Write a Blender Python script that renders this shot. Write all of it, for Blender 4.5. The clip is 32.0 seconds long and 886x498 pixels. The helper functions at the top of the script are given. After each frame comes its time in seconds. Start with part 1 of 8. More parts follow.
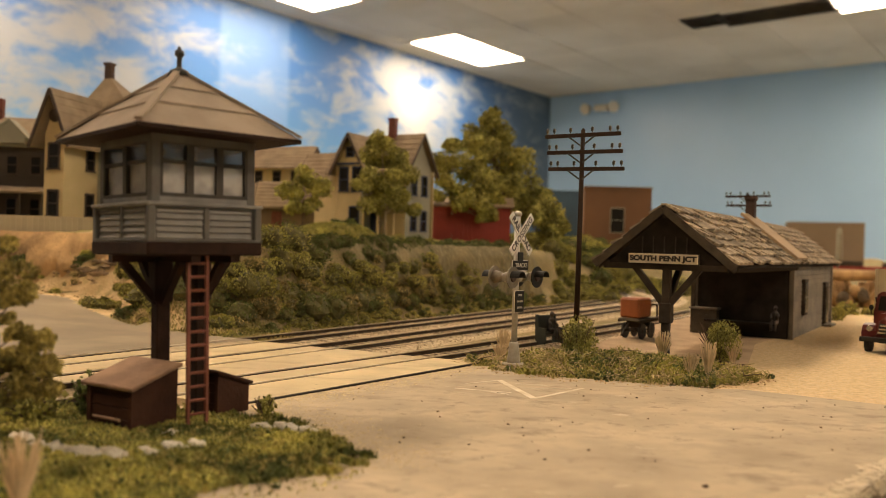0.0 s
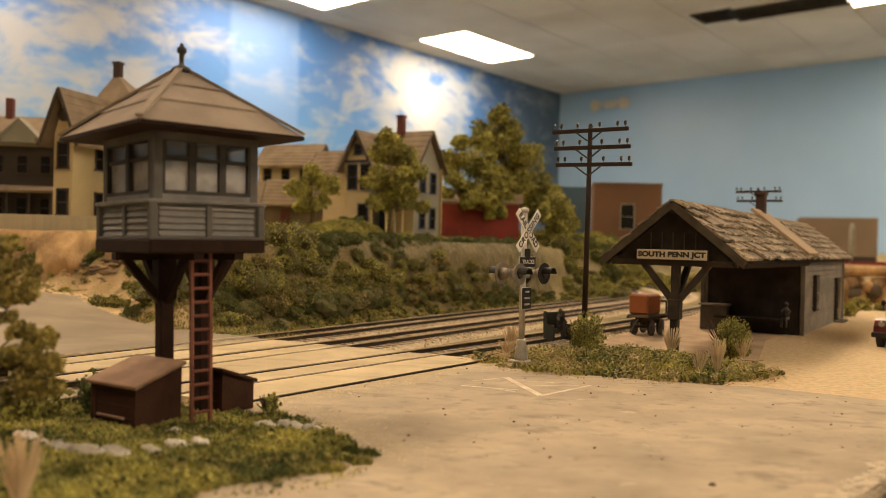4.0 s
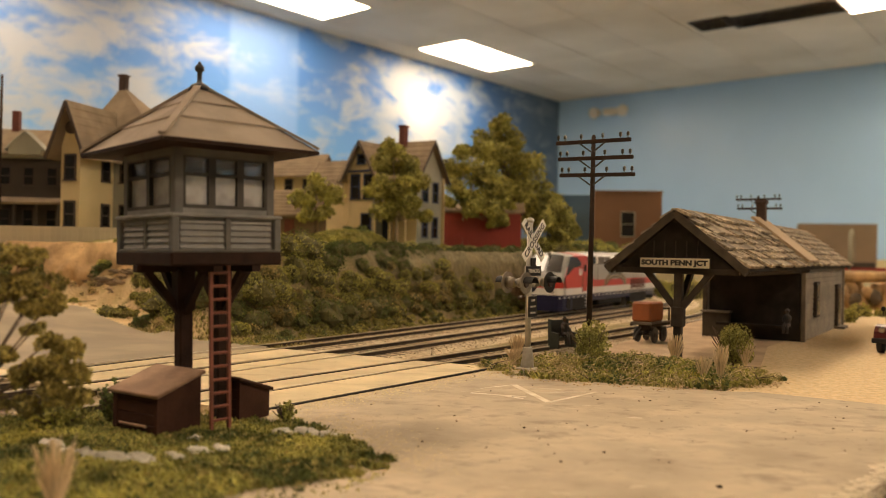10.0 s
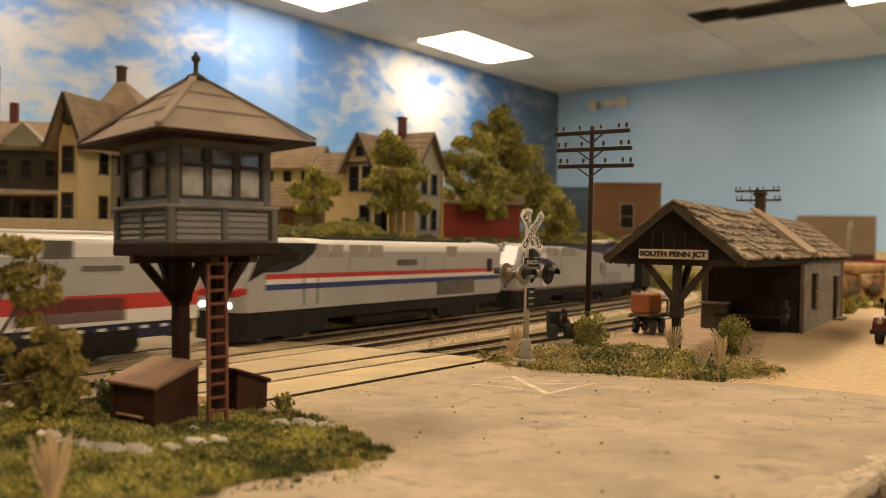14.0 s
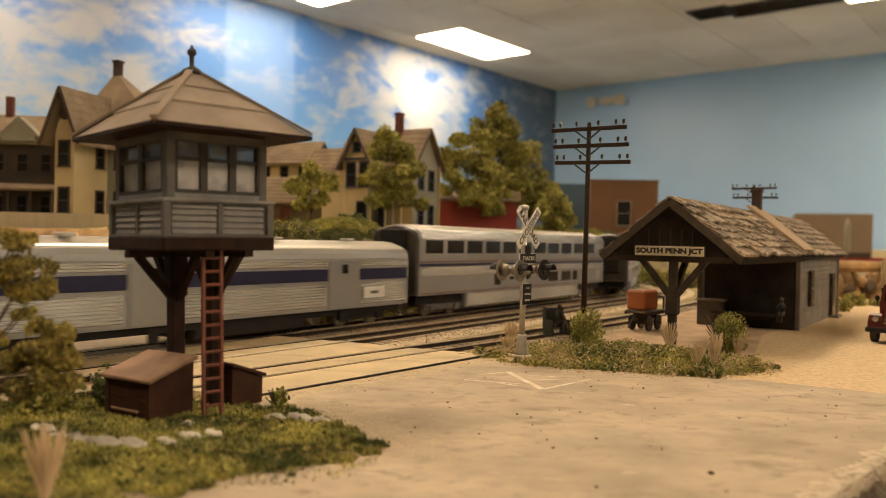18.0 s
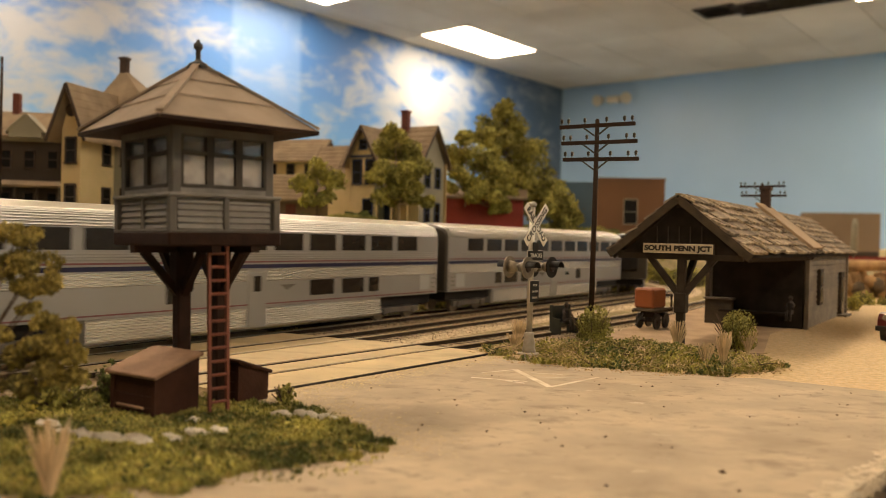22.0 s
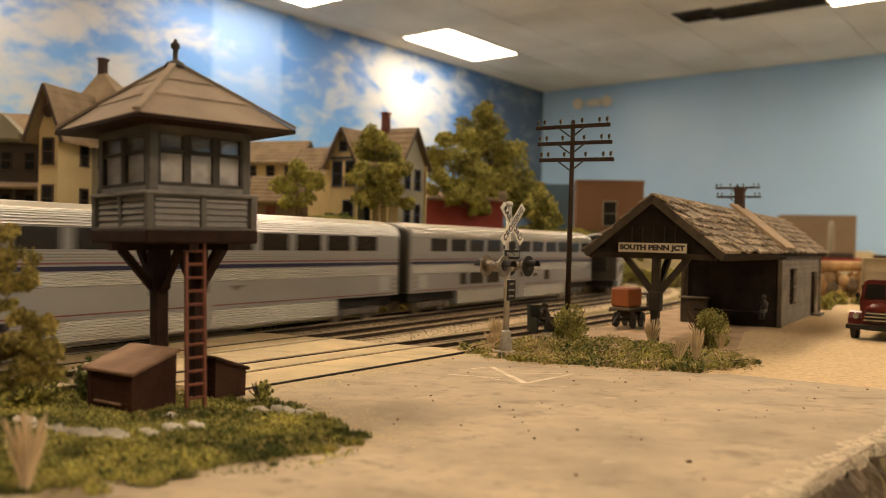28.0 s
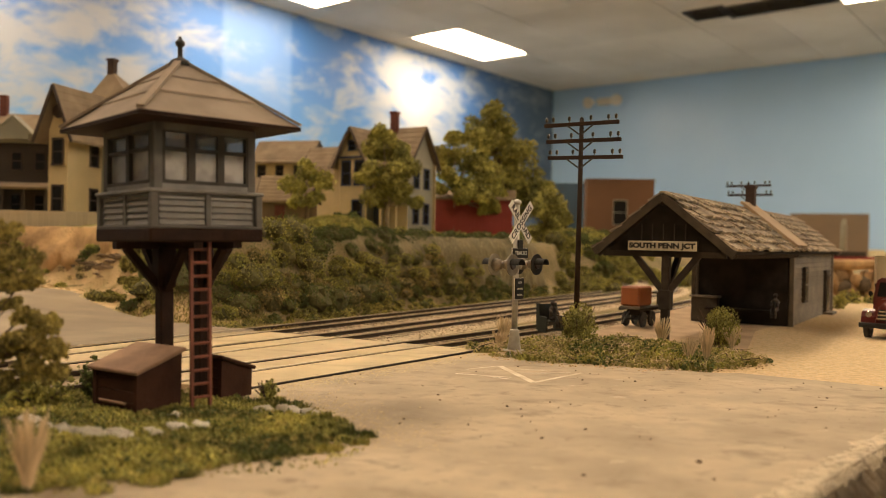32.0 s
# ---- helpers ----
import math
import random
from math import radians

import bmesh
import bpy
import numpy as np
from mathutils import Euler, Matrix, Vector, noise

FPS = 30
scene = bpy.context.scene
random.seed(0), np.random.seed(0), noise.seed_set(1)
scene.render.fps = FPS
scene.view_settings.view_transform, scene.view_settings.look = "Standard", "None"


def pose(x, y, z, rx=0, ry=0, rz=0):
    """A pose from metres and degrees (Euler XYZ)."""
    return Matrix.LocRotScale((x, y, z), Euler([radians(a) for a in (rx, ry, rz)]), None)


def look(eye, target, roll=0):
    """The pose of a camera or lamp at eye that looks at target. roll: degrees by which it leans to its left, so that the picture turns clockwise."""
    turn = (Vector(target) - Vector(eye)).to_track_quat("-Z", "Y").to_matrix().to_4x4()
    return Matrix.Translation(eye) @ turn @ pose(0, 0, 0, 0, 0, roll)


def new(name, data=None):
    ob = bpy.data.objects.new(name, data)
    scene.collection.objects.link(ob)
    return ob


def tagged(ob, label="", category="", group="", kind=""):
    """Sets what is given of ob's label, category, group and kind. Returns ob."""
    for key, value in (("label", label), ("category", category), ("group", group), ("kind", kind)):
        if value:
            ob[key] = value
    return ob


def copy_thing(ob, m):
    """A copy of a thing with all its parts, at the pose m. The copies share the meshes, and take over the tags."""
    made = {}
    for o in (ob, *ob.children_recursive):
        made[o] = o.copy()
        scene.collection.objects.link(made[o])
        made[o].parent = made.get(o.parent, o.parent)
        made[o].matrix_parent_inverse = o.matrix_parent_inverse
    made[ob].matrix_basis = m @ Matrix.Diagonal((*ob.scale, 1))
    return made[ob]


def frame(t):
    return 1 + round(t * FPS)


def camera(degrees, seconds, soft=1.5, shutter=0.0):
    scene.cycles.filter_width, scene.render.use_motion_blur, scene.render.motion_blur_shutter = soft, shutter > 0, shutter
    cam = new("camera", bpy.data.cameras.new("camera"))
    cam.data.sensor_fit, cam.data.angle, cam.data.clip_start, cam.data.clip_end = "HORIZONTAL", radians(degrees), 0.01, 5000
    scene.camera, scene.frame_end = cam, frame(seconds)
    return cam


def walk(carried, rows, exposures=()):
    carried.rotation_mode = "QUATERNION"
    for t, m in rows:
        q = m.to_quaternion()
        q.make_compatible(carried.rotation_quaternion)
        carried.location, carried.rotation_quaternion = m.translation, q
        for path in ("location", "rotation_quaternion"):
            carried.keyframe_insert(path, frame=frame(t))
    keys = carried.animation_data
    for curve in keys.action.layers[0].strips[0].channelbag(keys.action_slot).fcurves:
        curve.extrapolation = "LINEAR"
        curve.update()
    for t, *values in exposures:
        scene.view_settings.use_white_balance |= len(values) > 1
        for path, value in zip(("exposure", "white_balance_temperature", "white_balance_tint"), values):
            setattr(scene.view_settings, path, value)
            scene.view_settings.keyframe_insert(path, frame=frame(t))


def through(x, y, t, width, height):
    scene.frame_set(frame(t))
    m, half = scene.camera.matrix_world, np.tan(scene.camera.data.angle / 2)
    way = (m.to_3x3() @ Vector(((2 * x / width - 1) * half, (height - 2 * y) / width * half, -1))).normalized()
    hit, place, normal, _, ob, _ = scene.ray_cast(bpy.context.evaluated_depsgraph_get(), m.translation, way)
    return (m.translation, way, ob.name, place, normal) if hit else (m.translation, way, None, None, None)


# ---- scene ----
MM = 0.001
cam = camera(57.5, 32.0, soft=0.68, shutter=0.5)


def view(x, y, z, yaw, pitch, roll):
    """A camera pose from millimetres and degrees."""
    a, b = radians(yaw), radians(pitch)
    eye = Vector((x, y, z)) * MM
    return look(eye, eye + Vector((-math.sin(a) * math.cos(b), math.cos(a) * math.cos(b), math.sin(b))), roll)


walk(cam, [
    (0, view(0.12, 2.49, 47.57, -0.595, -0.161, 1.684)),
    (0.5, view(0.75, 3.04, 47.93, -0.531, -0.218, 1.425)),
    (1, view(1.39, 3.62, 48.52, -0.460, -0.267, 1.279)),
    (1.5, view(2.32, 4.54, 47.43, -0.058, -0.296, 1.286)),
    (2, view(2.42, 4.94, 47.20, 0.211, -0.338, 1.298)),
    (2.5, view(2.00, 4.69, 47.58, 0.166, -0.349, 1.386)),
    (3, view(1.31, 4.66, 47.51, 0.101, -0.408, 1.424)),
    (3.5, view(1.75, 4.29, 47.56, 0.069, -0.443, 1.417)),
    (5.5, view(1.31, 3.21, 46.49, 0.568, 0.100, 1.426)),
    (6, view(1.09, 2.50, 47.12, 0.387, 0.120, 1.233)),
    (6.5, view(1.21, 2.11, 46.75, 0.436, 0.004, 1.153)),
    (7, view(1.25, 1.23, 46.42, 0.408, -0.163, 1.103)),
    (7.5, view(1.61, 1.45, 45.86, 0.220, -0.222, 1.054)),
    (8, view(1.11, 0.73, 46.79, 0.016, -0.137, 1.190)),
    (8.5, view(1.10, 0.79, 46.99, -0.207, -0.109, 1.212)),
    (9, view(0.00, -0.00, 47.00, 0.000, -0.120, 1.230)),
    (9.5, view(-0.92, -0.72, 47.61, 0.176, 0.055, 1.272)),
    (10, view(-1.32, -1.98, 48.06, 0.133, 0.207, 1.092)),
    (10.5, view(-1.15, -1.95, 47.75, 0.039, 0.106, 1.085)),
    (11, view(-1.26, -1.35, 48.02, 0.090, -0.083, 1.150)),
    (11.5, view(-0.91, -1.22, 48.09, 0.094, -0.170, 1.179)),
    (12, view(-0.74, -1.30, 47.45, 0.187, -0.061, 1.217)),
    (12.5, view(-0.92, -1.53, 47.68, 0.235, 0.044, 1.293)),
    (13, view(-0.71, -1.23, 47.29, 0.196, 0.003, 1.283)),
    (13.5, view(-0.47, -0.70, 46.97, 0.131, -0.124, 1.146)),
    (14, view(-0.92, -1.39, 47.73, 0.064, -0.341, 1.058)),
    (14.5, view(-0.45, -1.10, 47.39, 0.093, -0.583, 0.948)),
    (16.5, view(-0.58, -1.26, 47.41, -0.396, -0.571, 1.193)),
    (17, view(-0.55, -1.31, 47.27, -0.378, -0.635, 1.176)),
    (17.5, view(-0.56, -1.18, 47.08, -0.336, -0.613, 1.181)),
    (18, view(-0.54, -1.28, 47.39, -0.138, -0.582, 1.293)),
    (18.5, view(-0.49, -1.22, 47.46, -0.009, -0.587, 1.288)),
    (19, view(-0.14, -1.34, 48.03, -0.018, -0.641, 1.160)),
    (19.5, view(0.06, -1.35, 48.35, -0.166, -0.649, 1.011)),
    (20, view(-0.21, -0.29, 48.06, 0.015, -0.722, 0.940)),
    (20.5, view(-1.38, -0.70, 48.09, 0.128, -0.779, 0.984)),
    (21, view(-2.04, -1.13, 47.73, -0.031, -0.615, 1.301)),
    (21.5, view(-2.11, -1.02, 48.27, -0.104, -0.436, 1.543)),
    (22, view(-1.07, 0.63, 46.71, 0.259, -0.700, 1.427)),
    (22.5, view(-2.49, -0.68, 47.53, 0.259, -0.471, 1.817)),
    (23, view(-3.05, -1.66, 48.22, -0.139, -0.006, 1.823)),
    (23.5, view(-3.47, -2.73, 48.90, -0.522, 0.030, 1.609)),
    (24, view(-3.45, -3.30, 48.96, -0.868, -0.036, 1.557)),
    (24.5, view(-3.62, -3.50, 48.60, -1.365, -0.244, 1.765)),
    (25, view(-1.19, -2.25, 47.09, -1.717, -0.550, 1.870)),
    (25.5, view(-0.46, -3.31, 47.53, -1.695, -0.289, 1.930)),
    (27.5, view(1.03, -2.26, 45.18, -1.210, -0.456, 1.303)),
    (28, view(0.68, -2.71, 45.38, -1.031, -0.477, 1.348)),
    (28.5, view(0.57, -2.16, 45.19, -0.767, -0.443, 1.423)),
    (29, view(0.89, -1.75, 44.75, -0.717, -0.568, 1.391)),
    (29.5, view(1.24, -1.88, 45.07, -0.692, -0.748, 1.281)),
    (30, view(1.37, -1.54, 45.41, -0.686, -0.818, 1.248)),
    (30.5, view(1.37, -1.33, 45.46, -0.392, -0.802, 1.161)),
    (31, view(1.63, -0.86, 45.52, -0.084, -0.684, 1.183)),
    (31.5, view(1.52, -0.69, 45.37, -0.014, -0.508, 1.215)),
    (32, view(1.68, -0.81, 44.87, -0.313, -0.507, 1.207)),
])
cam.data.dof.use_dof = True
cam.data.dof.focus_distance = 0.305
cam.data.dof.aperture_fstop = 19.0

# ---- light ----
world = bpy.data.worlds.new("world")
scene.world = world
world.use_nodes = True
world.node_tree.nodes["Background"].inputs[0].default_value = (1.0, 0.86, 0.66, 1)
world.node_tree.nodes["Background"].inputs[1].default_value = 0.02
scene.view_settings.exposure = 0.0
PANEL_GLOW = 19.5
PANEL_COLOUR = (1.0, 0.775, 0.55)


# ---- materials ----
def mat(name, a, b=None, scale=300.0, rough=0.8, bump=0.3, fine=None, metal=0.0, detail=6.0, c=None, lo=0.35, hi=0.65, stretch=None, island=0.0, rand=0.0, spec=0.5, depth=0.0004, stains=()):
    """A surface of two or three mingled tones with fine relief; scale is in features per metre."""
    m = bpy.data.materials.new(name)
    m.use_nodes = True
    nt = m.node_tree
    n, l = nt.nodes, nt.links
    p = n["Principled BSDF"]
    p.inputs["Roughness"].default_value = rough
    p.inputs["Metallic"].default_value = metal
    p.inputs["Specular IOR Level"].default_value = spec
    tc = n.new("ShaderNodeTexCoord")
    src = tc.outputs["Object"]
    if stretch:
        mp = n.new("ShaderNodeMapping")
        mp.inputs["Scale"].default_value = stretch
        l.new(src, mp.inputs[0])
        src = mp.outputs[0]
    big = n.new("ShaderNodeTexNoise")
    big.inputs["Scale"].default_value = scale
    big.inputs["Detail"].default_value = detail
    l.new(src, big.inputs["Vector"])
    ramp = n.new("ShaderNodeValToRGB")
    ramp.color_ramp.elements[0].position, ramp.color_ramp.elements[1].position = lo, hi
    b = b or tuple(v * 0.75 for v in a)
    ramp.color_ramp.elements[0].color, ramp.color_ramp.elements[1].color = (*b, 1), (*a, 1)
    l.new(big.outputs["Fac"], ramp.inputs[0])
    col = ramp.outputs[0]
    sm = n.new("ShaderNodeTexNoise")
    sm.inputs["Scale"].default_value = fine or scale * 7
    sm.inputs["Detail"].default_value = 4
    l.new(src, sm.inputs["Vector"])
    if c:
        r2 = n.new("ShaderNodeValToRGB")
        r2.color_ramp.elements[0].position, r2.color_ramp.elements[1].position = 0.5, 0.68
        l.new(sm.outputs["Fac"], r2.inputs[0])
        mx = n.new("ShaderNodeMix")
        mx.data_type = "RGBA"
        l.new(r2.outputs[0], mx.inputs[0])
        l.new(col, mx.inputs[6])
        mx.inputs[7].default_value = (*c, 1)
        col = mx.outputs[2]
    for k, (size, tone, s_lo, s_hi, across) in enumerate(stains):
        smp = n.new("ShaderNodeMapping")
        smp.inputs["Rotation"].default_value = (0, 0, 0.8)
        smp.inputs["Scale"].default_value = (1, across, 1)
        smp.inputs["Location"].default_value = (1.7 * k + 0.3, 0.9 * k, 0)
        l.new(tc.outputs["Object"], smp.inputs[0])
        st = n.new("ShaderNodeTexNoise")
        st.inputs["Scale"].default_value, st.inputs["Detail"].default_value, st.inputs["Roughness"].default_value = size, 7, 0.62
        l.new(smp.outputs[0], st.inputs["Vector"])
        sr = n.new("ShaderNodeValToRGB")
        sr.color_ramp.elements[0].position, sr.color_ramp.elements[1].position = s_lo, s_hi
        l.new(st.outputs["Fac"], sr.inputs[0])
        sx = n.new("ShaderNodeMix")
        sx.data_type = "RGBA"
        l.new(sr.outputs[0], sx.inputs[0])
        l.new(col, sx.inputs[6])
        sx.inputs[7].default_value = (*tone, 1)
        col = sx.outputs[2]
    if island or rand:
        if rand:
            info = n.new("ShaderNodeObjectInfo")
            r = info.outputs["Random"]
        else:
            info = n.new("ShaderNodeNewGeometry")
            r = info.outputs["Random Per Island"]
        mr = n.new("ShaderNodeMapRange")
        k = rand or island
        mr.inputs["To Min"].default_value, mr.inputs["To Max"].default_value = 1 - k, 1 + k
        l.new(r, mr.inputs["Value"])
        hs = n.new("ShaderNodeHueSaturation")
        l.new(mr.outputs[0], hs.inputs["Value"])
        l.new(col, hs.inputs["Color"])
        col = hs.outputs[0]
    l.new(col, p.inputs["Base Color"])
    if bump:
        bp = n.new("ShaderNodeBump")
        bp.inputs["Strength"].default_value = bump
        bp.inputs["Distance"].default_value = depth
        l.new(sm.outputs["Fac"], bp.inputs["Height"])
        l.new(bp.outputs[0], p.inputs["Normal"])
    return m


def glow(name, colour, strength):
    m = bpy.data.materials.new(name)
    m.use_nodes = True
    p = m.node_tree.nodes["Principled BSDF"]
    p.inputs["Base Color"].default_value = (*colour, 1)
    p.inputs["Emission Color"].default_value = (*colour, 1)
    p.inputs["Emission Strength"].default_value = strength
    return m


# ---- mesh helpers, all in millimetres ----
class Mesh:
    """Collects faces of one part."""

    def __init__(self):
        self.v, self.f = [], []

    def add(self, verts, faces):
        k = len(self.v)
        self.v += [tuple(p) for p in verts]
        self.f += [tuple(i + k for i in f) for f in faces]
        return self

    def box(self, x, y, z, sx, sy, sz, rz=0.0, bevel=0.0, rx=0.0, ry=0.0):
        """A block centred on x, y with its centre at z."""
        hx, hy, hz = sx / 2, sy / 2, sz / 2
        if bevel <= 0:
            pts = [(i * hx, j * hy, k * hz) for i in (-1, 1) for j in (-1, 1) for k in (-1, 1)]
            fs = [(0, 1, 3, 2), (4, 6, 7, 5), (0, 4, 5, 1), (2, 3, 7, 6), (0, 2, 6, 4), (1, 5, 7, 3)]
        else:
            b = min(bevel, hx * 0.9, hy * 0.9, hz * 0.9)
            pts, idx = [], {}
            for i in (-1, 1):
                for j in (-1, 1):
                    for k in (-1, 1):
                        for a in range(3):
                            idx[i, j, k, a] = len(pts)
                            pts.append(((hx - (a != 0) * b) * i, (hy - (a != 1) * b) * j, (hz - (a != 2) * b) * k))
            fs = []
            for s in (-1, 1):
                fs.append([idx[s, -1, -1, 0], idx[s, 1, -1, 0], idx[s, 1, 1, 0], idx[s, -1, 1, 0]])
                fs.append([idx[-1, s, -1, 1], idx[1, s, -1, 1], idx[1, s, 1, 1], idx[-1, s, 1, 1]])
                fs.append([idx[-1, -1, s, 2], idx[1, -1, s, 2], idx[1, 1, s, 2], idx[-1, 1, s, 2]])
                for t in (-1, 1):
                    fs.append([idx[s, t, -1, 0], idx[s, t, 1, 0], idx[s, t, 1, 1], idx[s, t, -1, 1]])
                    fs.append([idx[s, -1, t, 0], idx[s, 1, t, 0], idx[s, 1, t, 2], idx[s, -1, t, 2]])
                    fs.append([idx[-1, s, t, 1], idx[1, s, t, 1], idx[1, s, t, 2], idx[-1, s, t, 2]])
                    for u in (-1, 1):
                        fs.append([idx[s, t, u, 0], idx[s, t, u, 1], idx[s, t, u, 2]])
        m = Matrix.Translation((x, y, z)) @ Euler((radians(rx), radians(ry), radians(rz))).to_matrix().to_4x4()
        return self.add([m @ Vector(p) for p in pts], fs)

    def tube(self, p, q, r0, r1=None, n=8):
        """A tapered round bar from p to q."""
        p, q = Vector(p), Vector(q)
        r1 = r0 if r1 is None else r1
        d = (q - p).normalized()
        a = d.orthogonal().normalized()
        b = d.cross(a)
        ring = [a * math.cos(2 * math.pi * i / n) + b * math.sin(2 * math.pi * i / n) for i in range(n)]
        pts = [p + w * r0 for w in ring] + [q + w * r1 for w in ring]
        return self.add(pts, [(i, (i + 1) % n, n + (i + 1) % n, n + i) for i in range(n)] + [tuple(range(n))[::-1], tuple(range(n, 2 * n))])

    def bar(self, p, q, w, h):
        """A square bar from p to q; w across, h upward."""
        p, q = Vector(p), Vector(q)
        d = (q - p).normalized()
        s = d.cross(Vector((0, 0, 1)))
        s = s.normalized() if s.length > 1e-4 else Vector((1, 0, 0))
        u = s.cross(d)
        c = [(-w / 2, -h / 2), (w / 2, -h / 2), (w / 2, h / 2), (-w / 2, h / 2)]
        pts = [e + s * i + u * j for e in (p, q) for i, j in c]
        return self.add(pts, [(0, 1, 5, 4), (1, 2, 6, 5), (2, 3, 7, 6), (3, 0, 4, 7), (3, 2, 1, 0), (4, 5, 6, 7)])

    def prism(self, poly, a, b, axis="y"):
        """A flat outline pushed from a to b along an axis: outline in (x, z) for y, (y, z) for x, (x, y) for z."""
        place = {"y": lambda u, v, w: (u, w, v), "x": lambda u, v, w: (w, u, v), "z": lambda u, v, w: (u, v, w)}[axis]
        n = len(poly)
        pts = [place(u, v, a) for u, v in poly] + [place(u, v, b) for u, v in poly]
        return self.add(pts, [(i, (i + 1) % n, n + (i + 1) % n, n + i) for i in range(n)] + [tuple(range(n))[::-1], tuple(range(n, 2 * n))])

    def lathe(self, prof, x=0, y=0, n=12, caps=True):
        """A turned shape from (radius, z) pairs."""
        pts = [(x + r * math.cos(2 * math.pi * i / n), y + r * math.sin(2 * math.pi * i / n), z) for r, z in prof for i in range(n)]
        fs = [(k * n + i, k * n + (i + 1) % n, (k + 1) * n + (i + 1) % n, (k + 1) * n + i) for k in range(len(prof) - 1) for i in range(n)]
        if caps:
            fs += [tuple(range(n))[::-1], tuple(range((len(prof) - 1) * n, len(prof) * n))]
        return self.add(pts, fs)

    def clump(self, x, y, z, r, count, size, seed=0, flat=1.0, hollow=0.35):
        """A cloud of small leaf tufts."""
        rnd = random.Random(seed)
        for _ in range(count):
            d = Vector((rnd.gauss(0, 1), rnd.gauss(0, 1), rnd.gauss(0, 1))).normalized()
            k = r * (hollow + (1 - hollow) * rnd.random() ** 0.6)
            c = Vector((x, y, z)) + Vector((d.x * k, d.y * k, d.z * k * flat))
            m = Euler((rnd.random() * 6, rnd.random() * 6, rnd.random() * 6)).to_matrix()
            s = size * (0.5 + rnd.random())
            q = [Vector((-s, -s * 0.6, 0)), Vector((s, -s * 0.5, s * 0.3)), Vector((s * 0.7, s * 0.7, -s * 0.2)), Vector((-s * 0.6, s * 0.7, s * 0.35)), Vector((0, 0, s * 0.8))]
            self.add([c + m @ p for p in q], [(0, 1, 4), (1, 2, 4), (2, 3, 4), (3, 0, 4), (0, 3, 2, 1)])
        return self

    def blob(self, x, y, z, sx, sy, sz, seed=0, n=8, rough=0.25):
        """An uneven stone or clod."""
        rnd = random.Random(seed)
        pts, fs, rows = [], [], 5
        for j in range(rows + 1):
            th = math.pi * j / rows
            for i in range(n):
                ph = 2 * math.pi * i / n
                k = 1 + rough * (rnd.random() - 0.5) * 2
                pts.append((x + sx * k * math.sin(th) * math.cos(ph), y + sy * k * math.sin(th) * math.sin(ph), z + sz * k * math.cos(th)))
        for j in range(rows):
            for i in range(n):
                fs.append((j * n + i, (j + 1) * n + i, (j + 1) * n + (i + 1) % n, j * n + (i + 1) % n))
        return self.add(pts, fs)


def data(name, mesh, material, smooth=False):
    me = bpy.data.meshes.new(name)
    me.from_pydata([(a * MM, b * MM, c * MM) for a, b, c in mesh.v], [], mesh.f)
    if len(mesh.f) < 6000:
        bm = bmesh.new()
        bm.from_mesh(me)
        bmesh.ops.recalc_face_normals(bm, faces=bm.faces)
        bm.to_mesh(me)
        bm.free()
    me.materials.append(material)
    if smooth:
        me.polygons.foreach_set("use_smooth", [True] * len(me.polygons))
    return me


def part(name, mesh, material, parent, label="", smooth=False, at=None, kind=""):
    ob = new(name, mesh if isinstance(mesh, bpy.types.Mesh) else data(name, mesh, material, smooth))
    ob.parent = parent
    if at is not None:
        ob.matrix_basis = at
    return tagged(ob, label, kind=kind)


def mm(x, y, z, rz=0.0, rx=0.0, ry=0.0):
    return pose(x * MM, y * MM, z * MM, rx, ry, rz)


def thing(name, label, category, at, group="", kind=""):
    ob = new(name)
    ob.empty_display_size = 0.01
    ob.matrix_basis = at
    return tagged(ob, label, category, group, kind)


def solid(name, mesh, material, label="", category="", at=None, group="", kind="", smooth=False):
    ob = new(name, data(name, mesh, material, smooth))
    if at is not None:
        ob.matrix_basis = at
    return tagged(ob, label, category, group, kind)


# the ways of the three tracks: (x, y) in millimetres
def smooth_way(points, rounds=4):
    pts = [Vector(p) for p in points]
    for _ in range(rounds):
        out = [pts[0]]
        for p, q in zip(pts, pts[1:]):
            out += [p * 0.75 + q * 0.25, p * 0.25 + q * 0.75]
        pts = out + [pts[-1]]
    return pts


WAY_FAR = smooth_way([(-2700, -3665), (-1500, -1800), (-500, -246), (-136, 320), (57, 620), (140, 742), (190, 825), (216, 920), (214, 1040), (170, 1160), (60, 1270), (-120, 1330), (-500, 1360), (-3600, 1150), (-4600, 1000)])
WAY_MID = smooth_way([(-700, -590), (-300, 28), (-119, 280), (-50, 377), (0, 453), (60, 545), (150, 680), (235, 820), (275, 940), (275, 1080), (220, 1220), (80, 1340), (-400, 1440)])
WAY_NEAR = smooth_way([(-700, -530), (-300, -16), (-67, 279), (-6, 357), (45, 423), (130, 535), (230, 690), (320, 860), (350, 1000), (340, 1160), (250, 1310), (50, 1430), (-400, 1500)])


def ways_length(way):
    out = [0.0]
    for p, q in zip(way, way[1:]):
        out.append(out[-1] + (q - p).length)
    return out


def on_way(way, lengths, s):
    """The place and heading at a length s along a way."""
    k = int(np.searchsorted(lengths, s)) - 1
    k = max(0, min(k, len(way) - 2))
    f = (s - lengths[k]) / (lengths[k + 1] - lengths[k])
    return way[k].lerp(way[k + 1], f), (way[k + 1] - way[k]).normalized()
